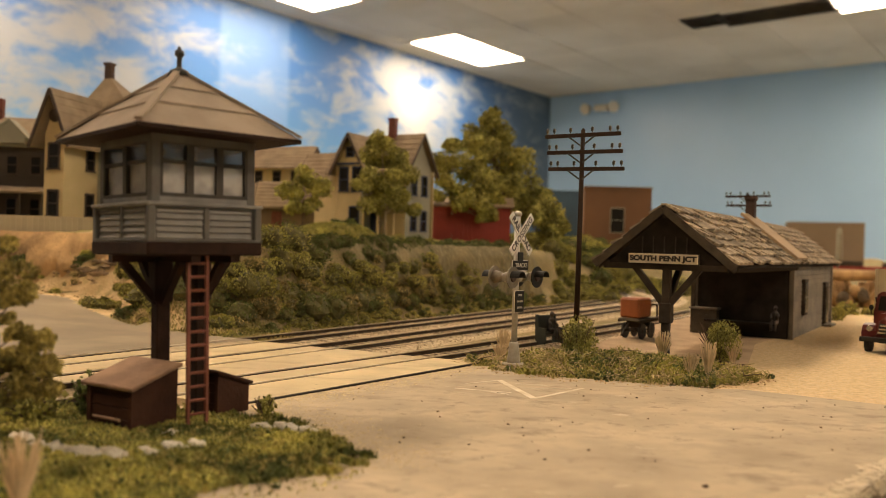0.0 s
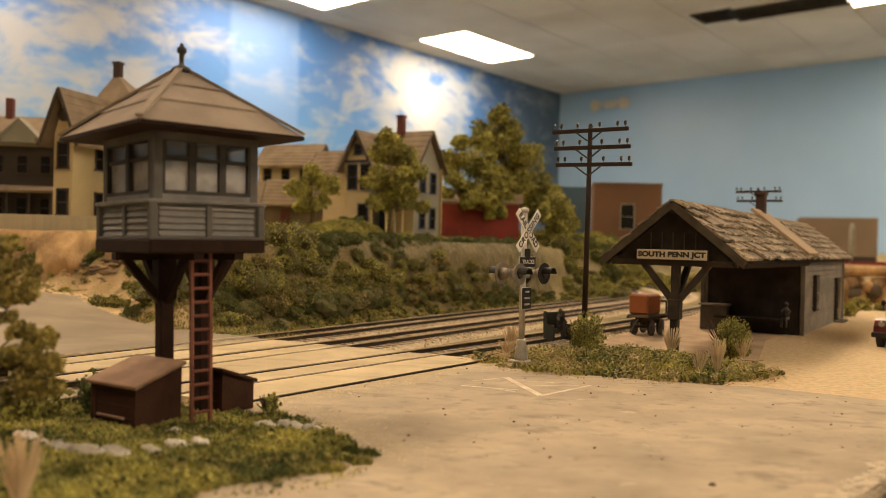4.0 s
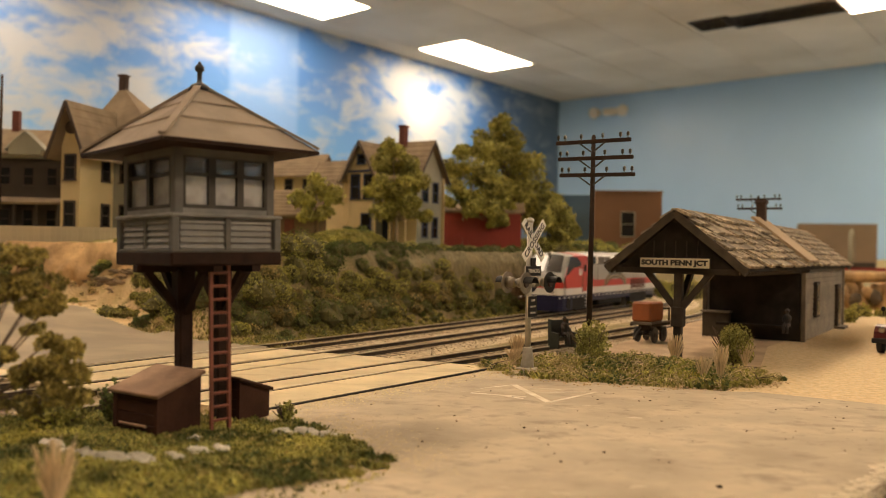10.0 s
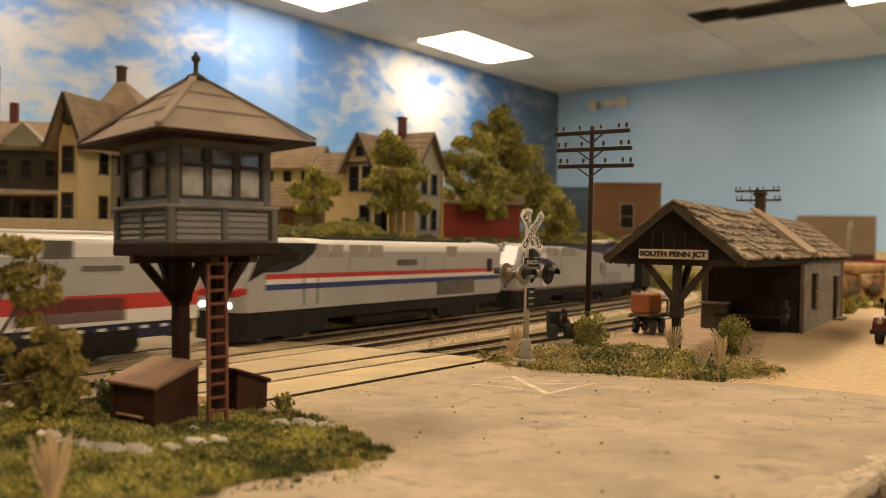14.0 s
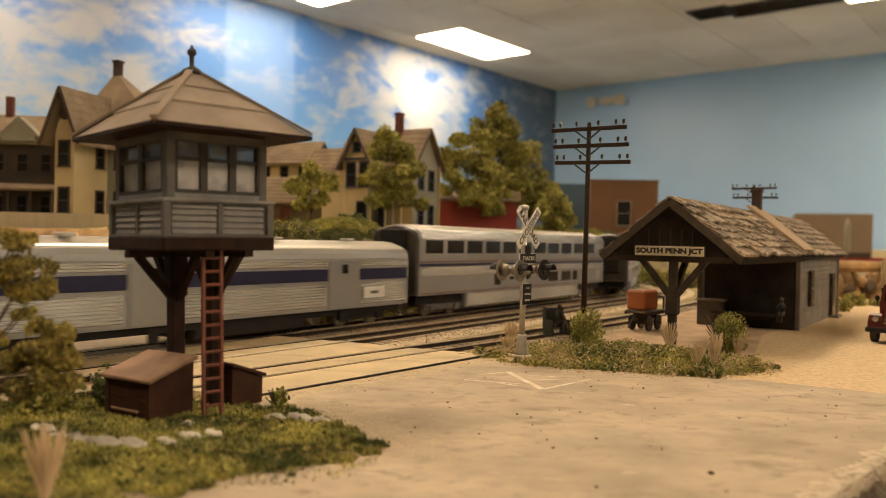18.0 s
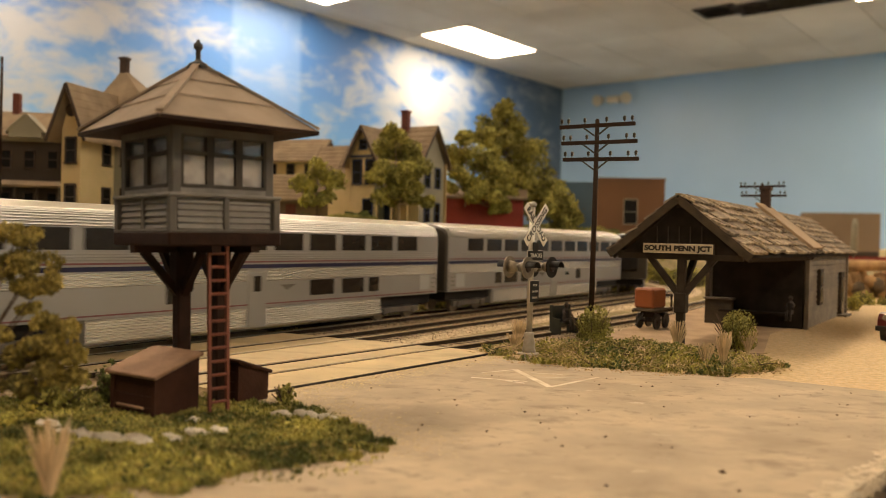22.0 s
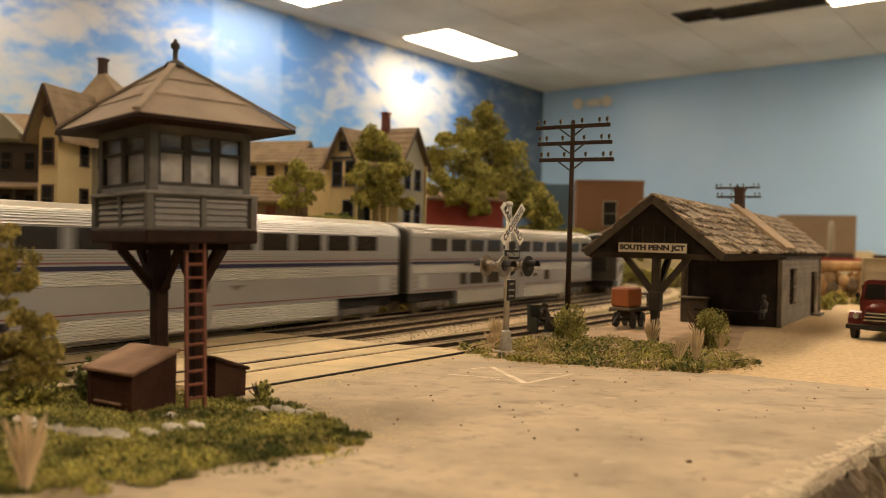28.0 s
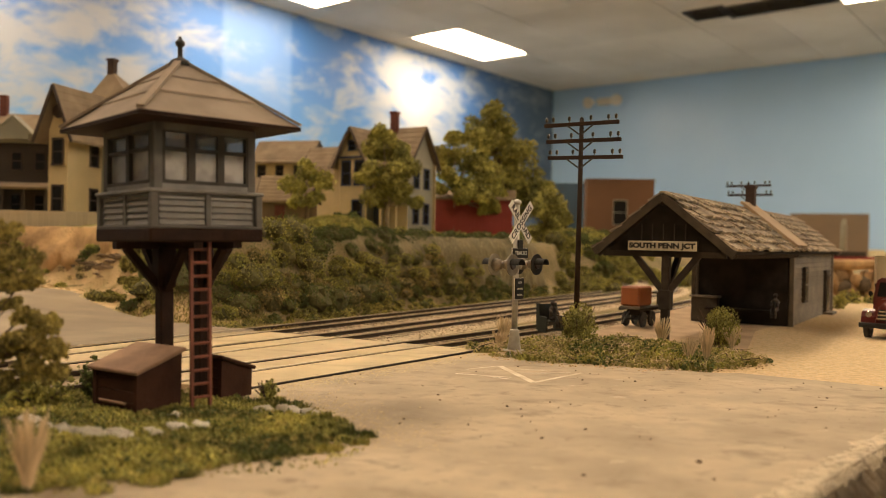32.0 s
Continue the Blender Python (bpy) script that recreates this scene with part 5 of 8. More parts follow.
def truck():
    t = thing("delivery_truck", "old dark red delivery truck with a cream box body", "truck", mm(249.6, 428, -0.4, 140))
    red = mat("dark_red_truck_paint", (0.13, 0.018, 0.013), (0.09, 0.013, 0.010), 90, 0.28, 0.05, 800)
    cream = mat("cream_truck_body", (0.62, 0.52, 0.33), (0.54, 0.44, 0.27), 60, 0.5, 0.15, 900)
    chrome = mat("worn_chrome", (0.62, 0.57, 0.5), rough=0.25, metal=0.8, bump=0.05)
    tyre = mat("tyre_rubber", (0.03, 0.027, 0.024), rough=0.8, bump=0.2)
    part("frame", Mesh().box(0, -22, 6.2, 13, 92, 2.2), M_BLACK, t)
    part("hood", Mesh().prism([(-7.6, 8), (7.6, 8), (7.6, 18), (5.2, 20.6), (-5.2, 20.6), (-7.6, 18)], 7, 27), red, t, smooth=False)
    part("hood_nose", Mesh().blob(0, 26, 14.5, 7.4, 2.6, 6.0, 1, 14, 0.0), red, t, smooth=True)
    part("cab", Mesh().prism([(-12.4, 8), (12.4, 8), (12.6, 20), (10.8, 29.5), (8.8, 31), (-8.8, 31), (-10.8, 29.5), (-12.6, 20)], -8, 8), red, t)
    part("windscreen", Mesh().add([(-10.6, 8.3, 21), (10.6, 8.3, 21), (9.4, 8.3, 28.6), (-9.4, 8.3, 28.6)], [(0, 1, 2, 3)]).add([(-10.6, 7.7, 21), (10.6, 7.7, 21), (9.4, 7.7, 28.6), (-9.4, 7.7, 28.6)], [(3, 2, 1, 0)]), M_DARKPANE, t, "dark windscreen")
    part("screen_pillar", Mesh().box(0, 8.5, 24.8, 0.9, 0.5, 7.8), red, t)
    for s in (-1, 1):
        fn = Mesh()
        pr = [(27.5, 8), (27.0, 11.5), (24, 14.2), (19, 15), (13, 13), (7, 7.5), (9, 7), (13, 11), (19, 12.4), (23.5, 11.6), (25.5, 8)]
        fn.prism(pr, s * 7.4, s * 14.2, "x")
        part("fender", fn, red, t)
        part("headlight", Mesh().tube((s * 10.4, 26.6, 12.6), (s * 10.4, 28.0, 12.6), 1.7, 1.5, 14), chrome, t, "chrome headlight")
        part("side_window", Mesh().box(s * 11.95, 0, 24.6, 0.5, 10, 6.5, ry=s * 10), M_DARKPANE, t)
        part("mirror", Mesh().tube((s * 13.6, 9, 19), (s * 13.6, 9, 23), 0.3).blob(s * 13.6, 9, 22.5, 1.2, 0.5, 1.5, 2, 10, 0), M_BLACK, t)
        for y, w in ((18.5, 4.0), (-48, 7.0)):
            wh = part("wheel", Mesh().tube((s * 12.9 - w / 2 * s, y, 5.6), (s * 12.9 + w / 2 * s * 0.4, y, 5.6), 5.6, n=22), tyre, t, "black tyre")
            part("rim", Mesh().tube((s * 12.9 + 0.75 * s * w * 0.3, y, 5.6), (s * 12.9 + w / 2 * s * 0.5, y, 5.6), 3.2, 2.6, 16), red, wh)
    gr = part("grille", Mesh().box(0, 27.8, 12.6, 12, 1.6, 5.6, bevel=0.6), M_BLACK, t)
    for k in range(3):
        part("grille_bar", Mesh().box(0, 28.8, 10.8 + k * 1.8, 13 - k, 0.6, 0.7), chrome, gr)
    part("bumper", Mesh().box(0, 30.2, 7.2, 29, 1.4, 2.6, bevel=0.4), M_BLACK, t)
    part("box_body", Mesh().box(0, -38, 25.5, 30, 58, 34, bevel=0.5), cream, t, "cream ribbed box body")
    part("box_edge", Mesh().box(0, -8.8, 42.3, 31, 1.2, 1.0).box(-15.2, -8.8, 25.5, 1.0, 1.2, 34).box(15.2, -8.8, 25.5, 1.0, 1.2, 34), cream, t)
    for k in range(7):
        part("box_rib", Mesh().box(0, -8.9, 12 + k * 4.6, 29.2, 0.5, 0.5), cream, t)


truck()
# ---- greenery ----
M_GRASS = mat("green_turf", (0.58, 0.53, 0.135), (0.085, 0.10, 0.024), 42, 0.95, 0.3, 420, c=(0.50, 0.40, 0.13), island=0.4, lo=0.42, hi=0.6)
M_TWIG = mat("green_brown_scatter", (0.502, 0.421, 0.162), (0.286, 0.255, 0.0762), 45, 0.95, 0.3, 500, c=(0.52, 0.386, 0.197), island=0.4)
M_LEAFOLIVE = mat("olive_foliage", (0.47, 0.43, 0.10), (0.235, 0.222, 0.056), 60, 0.95, 0.2, 500, island=0.45)
M_LEAFDARK = mat("dark_green_foliage", (0.165, 0.192, 0.052), (0.08, 0.098, 0.028), 60, 0.95, 0.2, 500, island=0.45)
M_LEAFBROWN = mat("brown_foliage", (0.462, 0.352, 0.132), (0.242, 0.182, 0.066), 60, 0.95, 0.2, 500, island=0.45)
M_LEAFGOLD = mat("golden_olive_foliage", (0.46, 0.42, 0.106), (0.18, 0.174, 0.046), 55, 0.95, 0.2, 500, island=0.5)
M_LEAFNEAR = mat("foam_golden_foliage", (0.367, 0.285, 0.0689), (0.138, 0.115, 0.0321), 110, 0.95, 0.2, 600, island=0.5, c=(0.441, 0.349, 0.0918))
M_DRYGROWTH = mat("dry_tan_growth", (0.62, 0.49, 0.23), (0.40, 0.30, 0.13), 60, 0.95, 0.2, 500, island=0.4)
M_VERGE = mat("yellow_green_ground_cover", (0.52, 0.45, 0.12), (0.27, 0.25, 0.065), 50, 0.95, 0.2, 500, island=0.4)
M_STRAW = mat("pale_dry_grass", (0.76, 0.60, 0.37), (0.60, 0.46, 0.27), 200, 0.85, 0.1, island=0.2)
M_BARK = mat("grey_brown_bark", (0.16, 0.11, 0.07), (0.09, 0.06, 0.04), 200, 0.9, 0.5, 1500)
M_PALEBARK = mat("pale_trunk", (0.42, 0.33, 0.21), (0.28, 0.21, 0.13), 200, 0.9, 0.4, 1500)
M_STONE = mat("white_stone", (0.84, 0.79, 0.69), (0.58, 0.52, 0.42), 220, 0.9, 0.6, 1400)


def tufts(name, label, test, box, count, material, lo, hi, seed, base=0.0, blades=4, spread=0.6, low=-999.0):
    """Short standing blades sown over a patch of ground."""
    rnd = random.Random(seed)
    pts = []
    while len(pts) < count:
        x, y = rnd.uniform(box[0], box[2]), rnd.uniform(box[1], box[3])
        if test(x, y):
            pts.append((x, y))
    zs = heights(np.array([p[0] for p in pts]), np.array([p[1] for p in pts]))
    zs = np.maximum(zs, low)
    m = Mesh()
    for (x, y), z in zip(pts, zs):
        for _ in range(blades):
            a, h, w = rnd.uniform(0, 6.283), rnd.uniform(lo, hi), rnd.uniform(0.12, 0.34) * spread / 0.6
            dx, dy = math.cos(a), math.sin(a)
            ox, oy = rnd.uniform(-spread, spread), rnd.uniform(-spread, spread)
            lean = rnd.uniform(0.1, 0.9) * h
            b = Vector((x + ox, y + oy, z + base - 0.2))
            m.add([b + Vector((-dy * w, dx * w, 0)), b + Vector((dy * w, -dx * w, 0)), b + Vector((dx * lean * 0.5 + dy * w * 0.8, dy * lean * 0.5 - dx * w * 0.8, h * 0.7)), b + Vector((dx * lean, dy * lean, h))], [(0, 1, 2), (0, 2, 3)])
    return solid(name, m, material, label, "grass", kind="stuff")


def ell(cx, cy, rx, ry, edge=0.15, seed=0):
    def test(x, y):
        a = math.atan2(y - cy, x - cx)
        k = 1 + edge * (math.sin(3 * a + seed) * 0.6 + math.sin(7 * a + seed * 2) * 0.4)
        return ((x - cx) / rx) ** 2 + ((y - cy) / ry) ** 2 < k * k
    return test


mound_core = ell(-79, 183, 57, 45, 0.10, 1)


def mound(x, y):
    k = 0.10 * math.sin(x * 0.45 + 2 * math.sin(y * 0.21)) * math.sin(y * 0.5 + 1.3)
    return mound_core(-79 + (x + 79) * (1 + k), 183 + (y - 183) * (1 + k))


solid("turf_base", grid_sheet(np.arange(-150, 0, 2.5), np.arange(118, 246, 2.5), 0.35, mound, 0.0), mat("turf_soil", (0.24, 0.21, 0.06), (0.13, 0.12, 0.035), 60, 0.95, 0.8, 500, c=(0.30, 0.22, 0.10), depth=0.001), "mossy soil under the turf", "ground", kind="structure", smooth=True)
tufts("turf", "patchy green and yellow turf round the tower foot", mound, (-150, 110, 0, 250), 19000, M_GRASS, 0.5, 1.7, 1, 0.3, low=0.0)
tufts("turf", "sparse yellow-green fringe of turf on the road", ell(-79, 184, 60, 50, 0.16, 2), (-150, 110, 10, 250), 3000, M_GRASS, 0.2, 0.7, 12, 0.2, 2, low=0.0)
moss = [Mesh(), Mesh(), Mesh()]
rnd = random.Random(77)
for k in range(1500):
    x, y = rnd.uniform(-140, -18), rnd.uniform(132, 236)
    if mound(x, y):
        r = rnd.uniform(0.5, 1.7)
        pick = 0 if math.sin(x * 0.17) + math.sin(y * 0.23 + 1) + rnd.uniform(-0.9, 0.9) > 0.1 else rnd.choice((1, 2, 2))
        moss[pick].clump(x, y, max(0.0, height(x, y)) + 0.3 + r * 0.4, r, 14, 0.42, 9000 + k, flat=0.7)
for m_, mt, lb in zip(moss, (M_GRASS, M_LEAFDARK, M_LEAFGOLD), ("bright green foam moss in the turf", "dark green foam moss in the turf", "golden foam moss in the turf")):
    solid("moss", m_, mt, lb, "moss", kind="stuff")
tufts("turf", "fringe of coarse dark turf round the tower foot", mound, (-150, 110, 0, 250), 900, M_LEAFDARK, 0.8, 2.4, 2, spread=0.9, low=0.0)


def island(x, y):
    if (x - 32) ** 2 + (y - 325) ** 2 < 60:
        return False
    return ((x - 74) * 0.97 - (y - 331) * 0.22) ** 2 / 57 ** 2 + ((y - 331) * 0.97 + (x - 78) * 0.22) ** 2 / 35 ** 2 < 1 + 0.2 * math.sin(x * 0.3) * math.sin(y * 0.4)


tufts("weeds", "tangled green and brown weeds round the signal", island, (10, 270, 160, 380), 3200, M_TWIG, 0.6, 2.0, 3, spread=1.0, low=-0.2)
tufts("weeds", "tangled dark green weeds on the island", lambda x, y: island(x, y) and math.sin(x * 0.21 + 1) + math.sin(y * 0.33) > 0.2, (10, 270, 160, 380), 1100, M_LEAFOLIVE, 1.2, 3.4, 4, spread=1.2, low=-0.2)
bits = Mesh()
rnd = random.Random(21)
for k in range(100):
    x, y = rnd.uniform(18, 145), rnd.uniform(290, 365)
    if island(x, y):
        a, ln = rnd.uniform(0, 6.3), rnd.uniform(2, 8)
        z = max(0.0, height(x, y)) + rnd.uniform(1.0, 2.6)
        bits.tube((x, y, z), (x + ln * math.cos(a), y + ln * math.sin(a), z + rnd.uniform(-0.6, 1.6)), 0.22, 0.12, 5)
knobs = [Mesh(), Mesh(), Mesh()]
for k in range(1150):
    x, y = rnd.uniform(15, 155), rnd.uniform(280, 368)
    if island(x, y):
        r = rnd.uniform(0.7, 2.4) if k % 7 else rnd.uniform(2.4, 4.2)
        patch = math.sin(x * 0.16 + 1) + math.sin(y * 0.3 + x * 0.05) + rnd.uniform(-1.1, 1.1)
        knobs[0 if patch > 0.8 else 1 if patch > -0.1 else 2].clump(x, y, max(-0.3, height(x, y)) + r * 0.55, r, 26, 0.5, 7000 + k, flat=0.7)
for m_, mt, lb in zip(knobs, (M_TWIG, M_LEAFOLIVE, M_LEAFDARK), ("knobbly brown-green weeds on the island", "knobbly olive weeds on the island", "knobbly dark green weeds on the island")):
    solid("weeds", m_, mt, lb, "weeds", kind="stuff")
pale = Mesh()
for k in range(900):
    x, y = rnd.uniform(14, 150), rnd.uniform(290, 365)
    if island(x, y):
        a, ln = rnd.uniform(0, 6.3), rnd.uniform(1.2, 4.0)
        z = max(0.0, height(x, y)) + rnd.uniform(0.5, 2.4)
        pale.tube((x, y, z), (x + ln * math.cos(a), y + ln * math.sin(a), z + rnd.uniform(-0.4, 2.2)), 0.16, 0.08, 4)
for k in range(420):
    a, q = rnd.uniform(0, 6.28), abs(rnd.gauss(0, 1)) * 7
    x, y = 27 + q * math.cos(a), 338 + q * 0.8 * math.sin(a)
    b, ln = rnd.uniform(0, 6.3), rnd.uniform(1.0, 3.6)
    z = max(0.0, height(x, y)) + rnd.uniform(0.1, 2.6) * max(0.1, 1 - q / 14)
    pale.tube((x, y, z), (x + ln * math.cos(b), y + ln * math.sin(b), z + rnd.uniform(-0.4, 2.0)), 0.18, 0.08, 4)
tangle = Mesh()
for k in range(2600):
    x, y = rnd.uniform(14, 150), rnd.uniform(282, 368)
    if island(x, y):
        a, ln = rnd.uniform(0, 6.3), rnd.uniform(1.0, 3.4)
        z = max(0.0, height(x, y)) + rnd.uniform(0.6, 2.6)
        tangle.tube((x, y, z), (x + ln * math.cos(a), y + ln * math.sin(a), z + rnd.uniform(-0.6, 1.4)), 0.24, 0.14, 4)
solid("weed_stalks", tangle, M_TWIG, "matted green-brown stalks over the island", "weeds", kind="stuff")
solid("straw", pale, M_STRAW, "pale straw stalks strewn among the weeds", "debris", kind="stuff")
solid("twigs", bits, M_BARK, "dead twigs strewn among the weeds", "debris", kind="stuff")
st = Mesh()
for k in range(2600):
    x, y = rnd.uniform(15, 165), rnd.uniform(265, 345)
    if island(x, y) or island(x, y + 7):
        w = rnd.uniform(0.2, 0.55)
        st.blob(x, y, max(0.1, height(x, y) + 0.2), w, w, w * 0.7, seed=k, n=5)
solid("pebbles", st, M_GRAVEL, "small tan pebbles edging the island", "gravel", kind="stuff")
gs = Mesh()
lot = inside([(104, 290), (164, 262), (330, 420), (330, 640), (262, 552), (180, 440), (134, 330)])
while len(gs.f) < 3 * 2600:
    x, y = rnd.uniform(100, 330), rnd.uniform(255, 640)
    if lot(x, y):
        w = rnd.uniform(0.2, 0.6)
        gs.add([(x - w, y - w * 0.6, -0.5), (x + w, y - w * 0.4, -0.5), (x, y + w, -0.5), (x + 0.1, y, -0.4 + w * 0.35)], [(0, 1, 3), (1, 2, 3), (2, 0, 3)])
solid("gravel", gs, M_GRAVEL, "loose sandy gravel grains", "gravel", kind="stuff")


def bush(x, y, z, r, h, material, label, seed, leaf=0.9, n=420):
    t = thing("bush", label, "bush", mm(x, y, z))
    rnd = random.Random(seed)
    tw = Mesh()
    for k in range(34):
        a, q = rnd.uniform(0, 6.28), rnd.uniform(0.3, 0.85)
        tw.tube((0, 0, 0), (r * q * math.cos(a), r * q * math.sin(a), h * rnd.uniform(0.5, 0.95)), 0.3, 0.12, 5)
    part("twig_tangle", tw, M_BARK, t)
    m = Mesh()
    for k in range(7):
        a, q = rnd.uniform(0, 6.28), rnd.uniform(0.0, 0.55)
        m.clump(r * q * math.cos(a), r * q * math.sin(a), h * rnd.uniform(0.35, 0.72), r * rnd.uniform(0.42, 0.62), n // 7, leaf, seed * 31 + k, flat=1.05, hollow=0.3)
    part("foliage", m, material, t)


bush(63.0, 350, 0.5, 11.5, 18.5, M_LEAFGOLD, "airy olive-green bush among the weeds", 1, 0.42, 4200)
bush(125, 352, 0.0, 12.0, 18.5, M_LEAFGOLD, "airy golden-green bush by the station", 2, 0.42, 4200)
bush(-86, 214, 1.0, 8.5, 10, M_LEAFDARK, "low dark green bush beside the coal bunker", 3, 0.8, 500)
bush(-100, 205, 1.0, 9, 6, M_LEAFGOLD, "low yellow-green bush in the turf", 9, 0.8, 450)
bush(-45, 222, 0.0, 4.0, 6, M_LEAFOLIVE, "tiny green bush beside the tool bunker", 4, 0.5, 240)
bush(312, 622, -1, 9, 9, M_LEAFOLIVE, "small olive bush at the station corner", 5, 0.8, 300)


def dry_tuft(x, y, z, h, label, seed, n=26, fan=0.35):
    n = int(n * 3.2)
    rnd = random.Random(seed)
    m = Mesh()
    for k in range(n):
        a, l = rnd.uniform(0, 6.28), rnd.uniform(0.05, fan)
        m.tube((rnd.uniform(-0.6, 0.6), rnd.uniform(-0.6, 0.6), 0), (l * h * math.cos(a), l * h * math.sin(a), h * rnd.uniform(0.6, 1.0)), 0.2, 0.12, 4)
    solid("dry_grass_tuft", m, M_STRAW, label, "grass tuft", at=mm(x, y, z), group="dry grass tufts")


dry_tuft(98.5, 346, 1.5, 13, "pale dry grass tuft on the island", 1)
dry_tuft(99.5, 311, 0.0, 10, "pale dry grass tuft on the island", 2, 18)
dry_tuft(105.5, 309, 0.0, 15, "tall pale dry grass tuft on the island", 3, 24, 0.22)
dry_tuft(31, 352, 1.0, 12, "pale dry grass tuft behind the signal", 4, 30)
dry_tuft(29, 344, 0.5, 7, "pale dry grass tuft behind the signal", 6, 26, 0.6)
dry_tuft(-68.5, 139, 0.5, 14, "pale dry grass tuft in the near turf", 5, 22, 0.30)
dry_tuft(128.5, 345, 0.5, 11, "pale dry grass tuft beside the golden bush", 7, 20, 0.4)
rnd = random.Random(8)
for k, (x, y, w) in enumerate(((-91, 190, 4.2), (-85, 185, 3.0), (-79, 181.5, 5.0), (-73, 178.5, 5.2), (-66, 178, 5.0), (-60, 181, 3.4), (-56.5, 186.5, 3.6), (-52, 190, 3.0), (-60.5, 199, 2.6), (-42, 211, 4.0), (-36, 210.5, 4.2), (-30, 209, 3.2))):
    solid("edging_stone", Mesh().blob(0, 0, 0, w * 0.9, w * 0.42, w * 0.34, k + 40, 10, 0.4).blob(w * 0.62, w * 0.1, -0.1, w * 0.45, w * 0.26, w * 0.22, k + 60, 8, 0.4).blob(-w * 0.6, -w * 0.05, -0.1, w * 0.38, w * 0.24, w * 0.2, k + 80, 8, 0.4), M_STONE, "chalky white edging stone half sunk in turf", "stone", at=mm(x, y - 5.5, max(0.0, height(x, y - 5.5)) + 0.7, rnd.uniform(-40, -10)), group="edging stones", smooth=True)


# ---- the wooded bank behind the tracks ----
M_CLIFF = mat("brown_felted_rock", (0.25, 0.20, 0.10), (0.115, 0.097, 0.048), 34, 0.95, 0.9, 420, c=(0.30, 0.245, 0.12), depth=0.0012, stretch=(1, 1, 0.3), stains=((60, (0.12, 0.10, 0.05), 0.56, 0.72, 1.0),))
M_LEDGE = mat("brown_ledge_rock", (0.40, 0.29, 0.175), (0.20, 0.14, 0.08), 90, 0.95, 0.7, 500, island=0.35, depth=0.001)
# tone of the added cores that block light and darken the shrubs inside
M_CORE = mat("shrub_shade_core", (0.16, 0.142, 0.048), (0.075, 0.068, 0.024), 200, 0.95, 0.6, 900, depth=0.001)


def cliff(name, label, material, line, z0, z1, lean, seed, rough=3.0):
    """A steep uneven face along a line of (x, y); it leans back to the line's own side as it rises."""
    way = smooth_way(line, 3)
    lens = ways_length(way)
    ks = np.arange(0, lens[-1], 2.2)
    rows = 16
    m = Mesh()
    for k in ks:
        p, d = on_way(way, lens, k)
        n = Vector((-d.y, d.x))
        low = 2.0 * noise.noise(Vector((k * 0.05, seed, 1)))
        for r in range(rows):
            f = r / (rows - 1)
            v = Vector((k * 0.035, f * 1.4, seed * 3.7))
            o = rough * (1.5 * noise.noise(v) + 0.9 * noise.noise(v * 3.1) + 0.45 * noise.noise(Vector((k * 0.4, f * 3, seed))))
            back = lean * f + (6.0 * max(0, f - 0.82) / 0.18)
            q = p + n * (back + o * (0.35 + 0.65 * math.sin(math.pi * min(1, f * 1.15))))
            m.v.append((q.x, q.y, z0 + (z1 - z0) * f + low * f))
    m.f = [(i * rows + r, (i + 1) * rows + r, (i + 1) * rows + r + 1, i * rows + r + 1) for i in range(len(ks) - 1) for r in range(rows - 1)]
    return solid(name, m, material, label, "bank", kind="structure", smooth=True)


def beside(s, o):
    p, d = on_way(WAY_FAR, LEN_FAR, S_A0 + s)
    q = p + Vector((-d.y, d.x)) * o
    return q.x, q.y


cliff("rock_face", "steep brown felted rock face of the cutting", M_CLIFF, [beside(k, o) for k, o in ((150, 70), (190, 62), (230, 54), (270, 50), (310, 47), (350, 44), (400, 40), (450, 38), (490, 38), (512, 44), (520, 70), (520, 110))], -2.0, 49.0, 11.0, 5)


def shrub(leaves, core, x, y, z, r, h, count, leaf, seed, top=0.55):
    """A rounded lump: an added dark core for the inner shade, with small leaves over it, thickest above."""
    rnd = random.Random(seed)
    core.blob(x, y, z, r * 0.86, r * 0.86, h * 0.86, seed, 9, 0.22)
    for _ in range(int(count * 1.7)):
        d = Vector((rnd.gauss(0, 1), rnd.gauss(0, 1), rnd.gauss(top * 0.6, 1))).normalized()
        k = rnd.uniform(0.84, 1.18)
        c = Vector((x + d.x * r * k, y + d.y * r * k, z + d.z * h * k))
        e = Euler((rnd.random() * 6, rnd.random() * 6, rnd.random() * 6)).to_matrix()
        w = leaf * rnd.uniform(0.5, 1.4)
        leaves.add([c + e @ q for q in (Vector((-w, -w * 0.6, 0)), Vector((w, -w * 0.5, w * 0.3)), Vector((w * 0.5, w * 0.8, -w * 0.2)), Vector((0, 0, w * 0.8)))], [(0, 1, 3), (1, 2, 3), (2, 0, 3)])


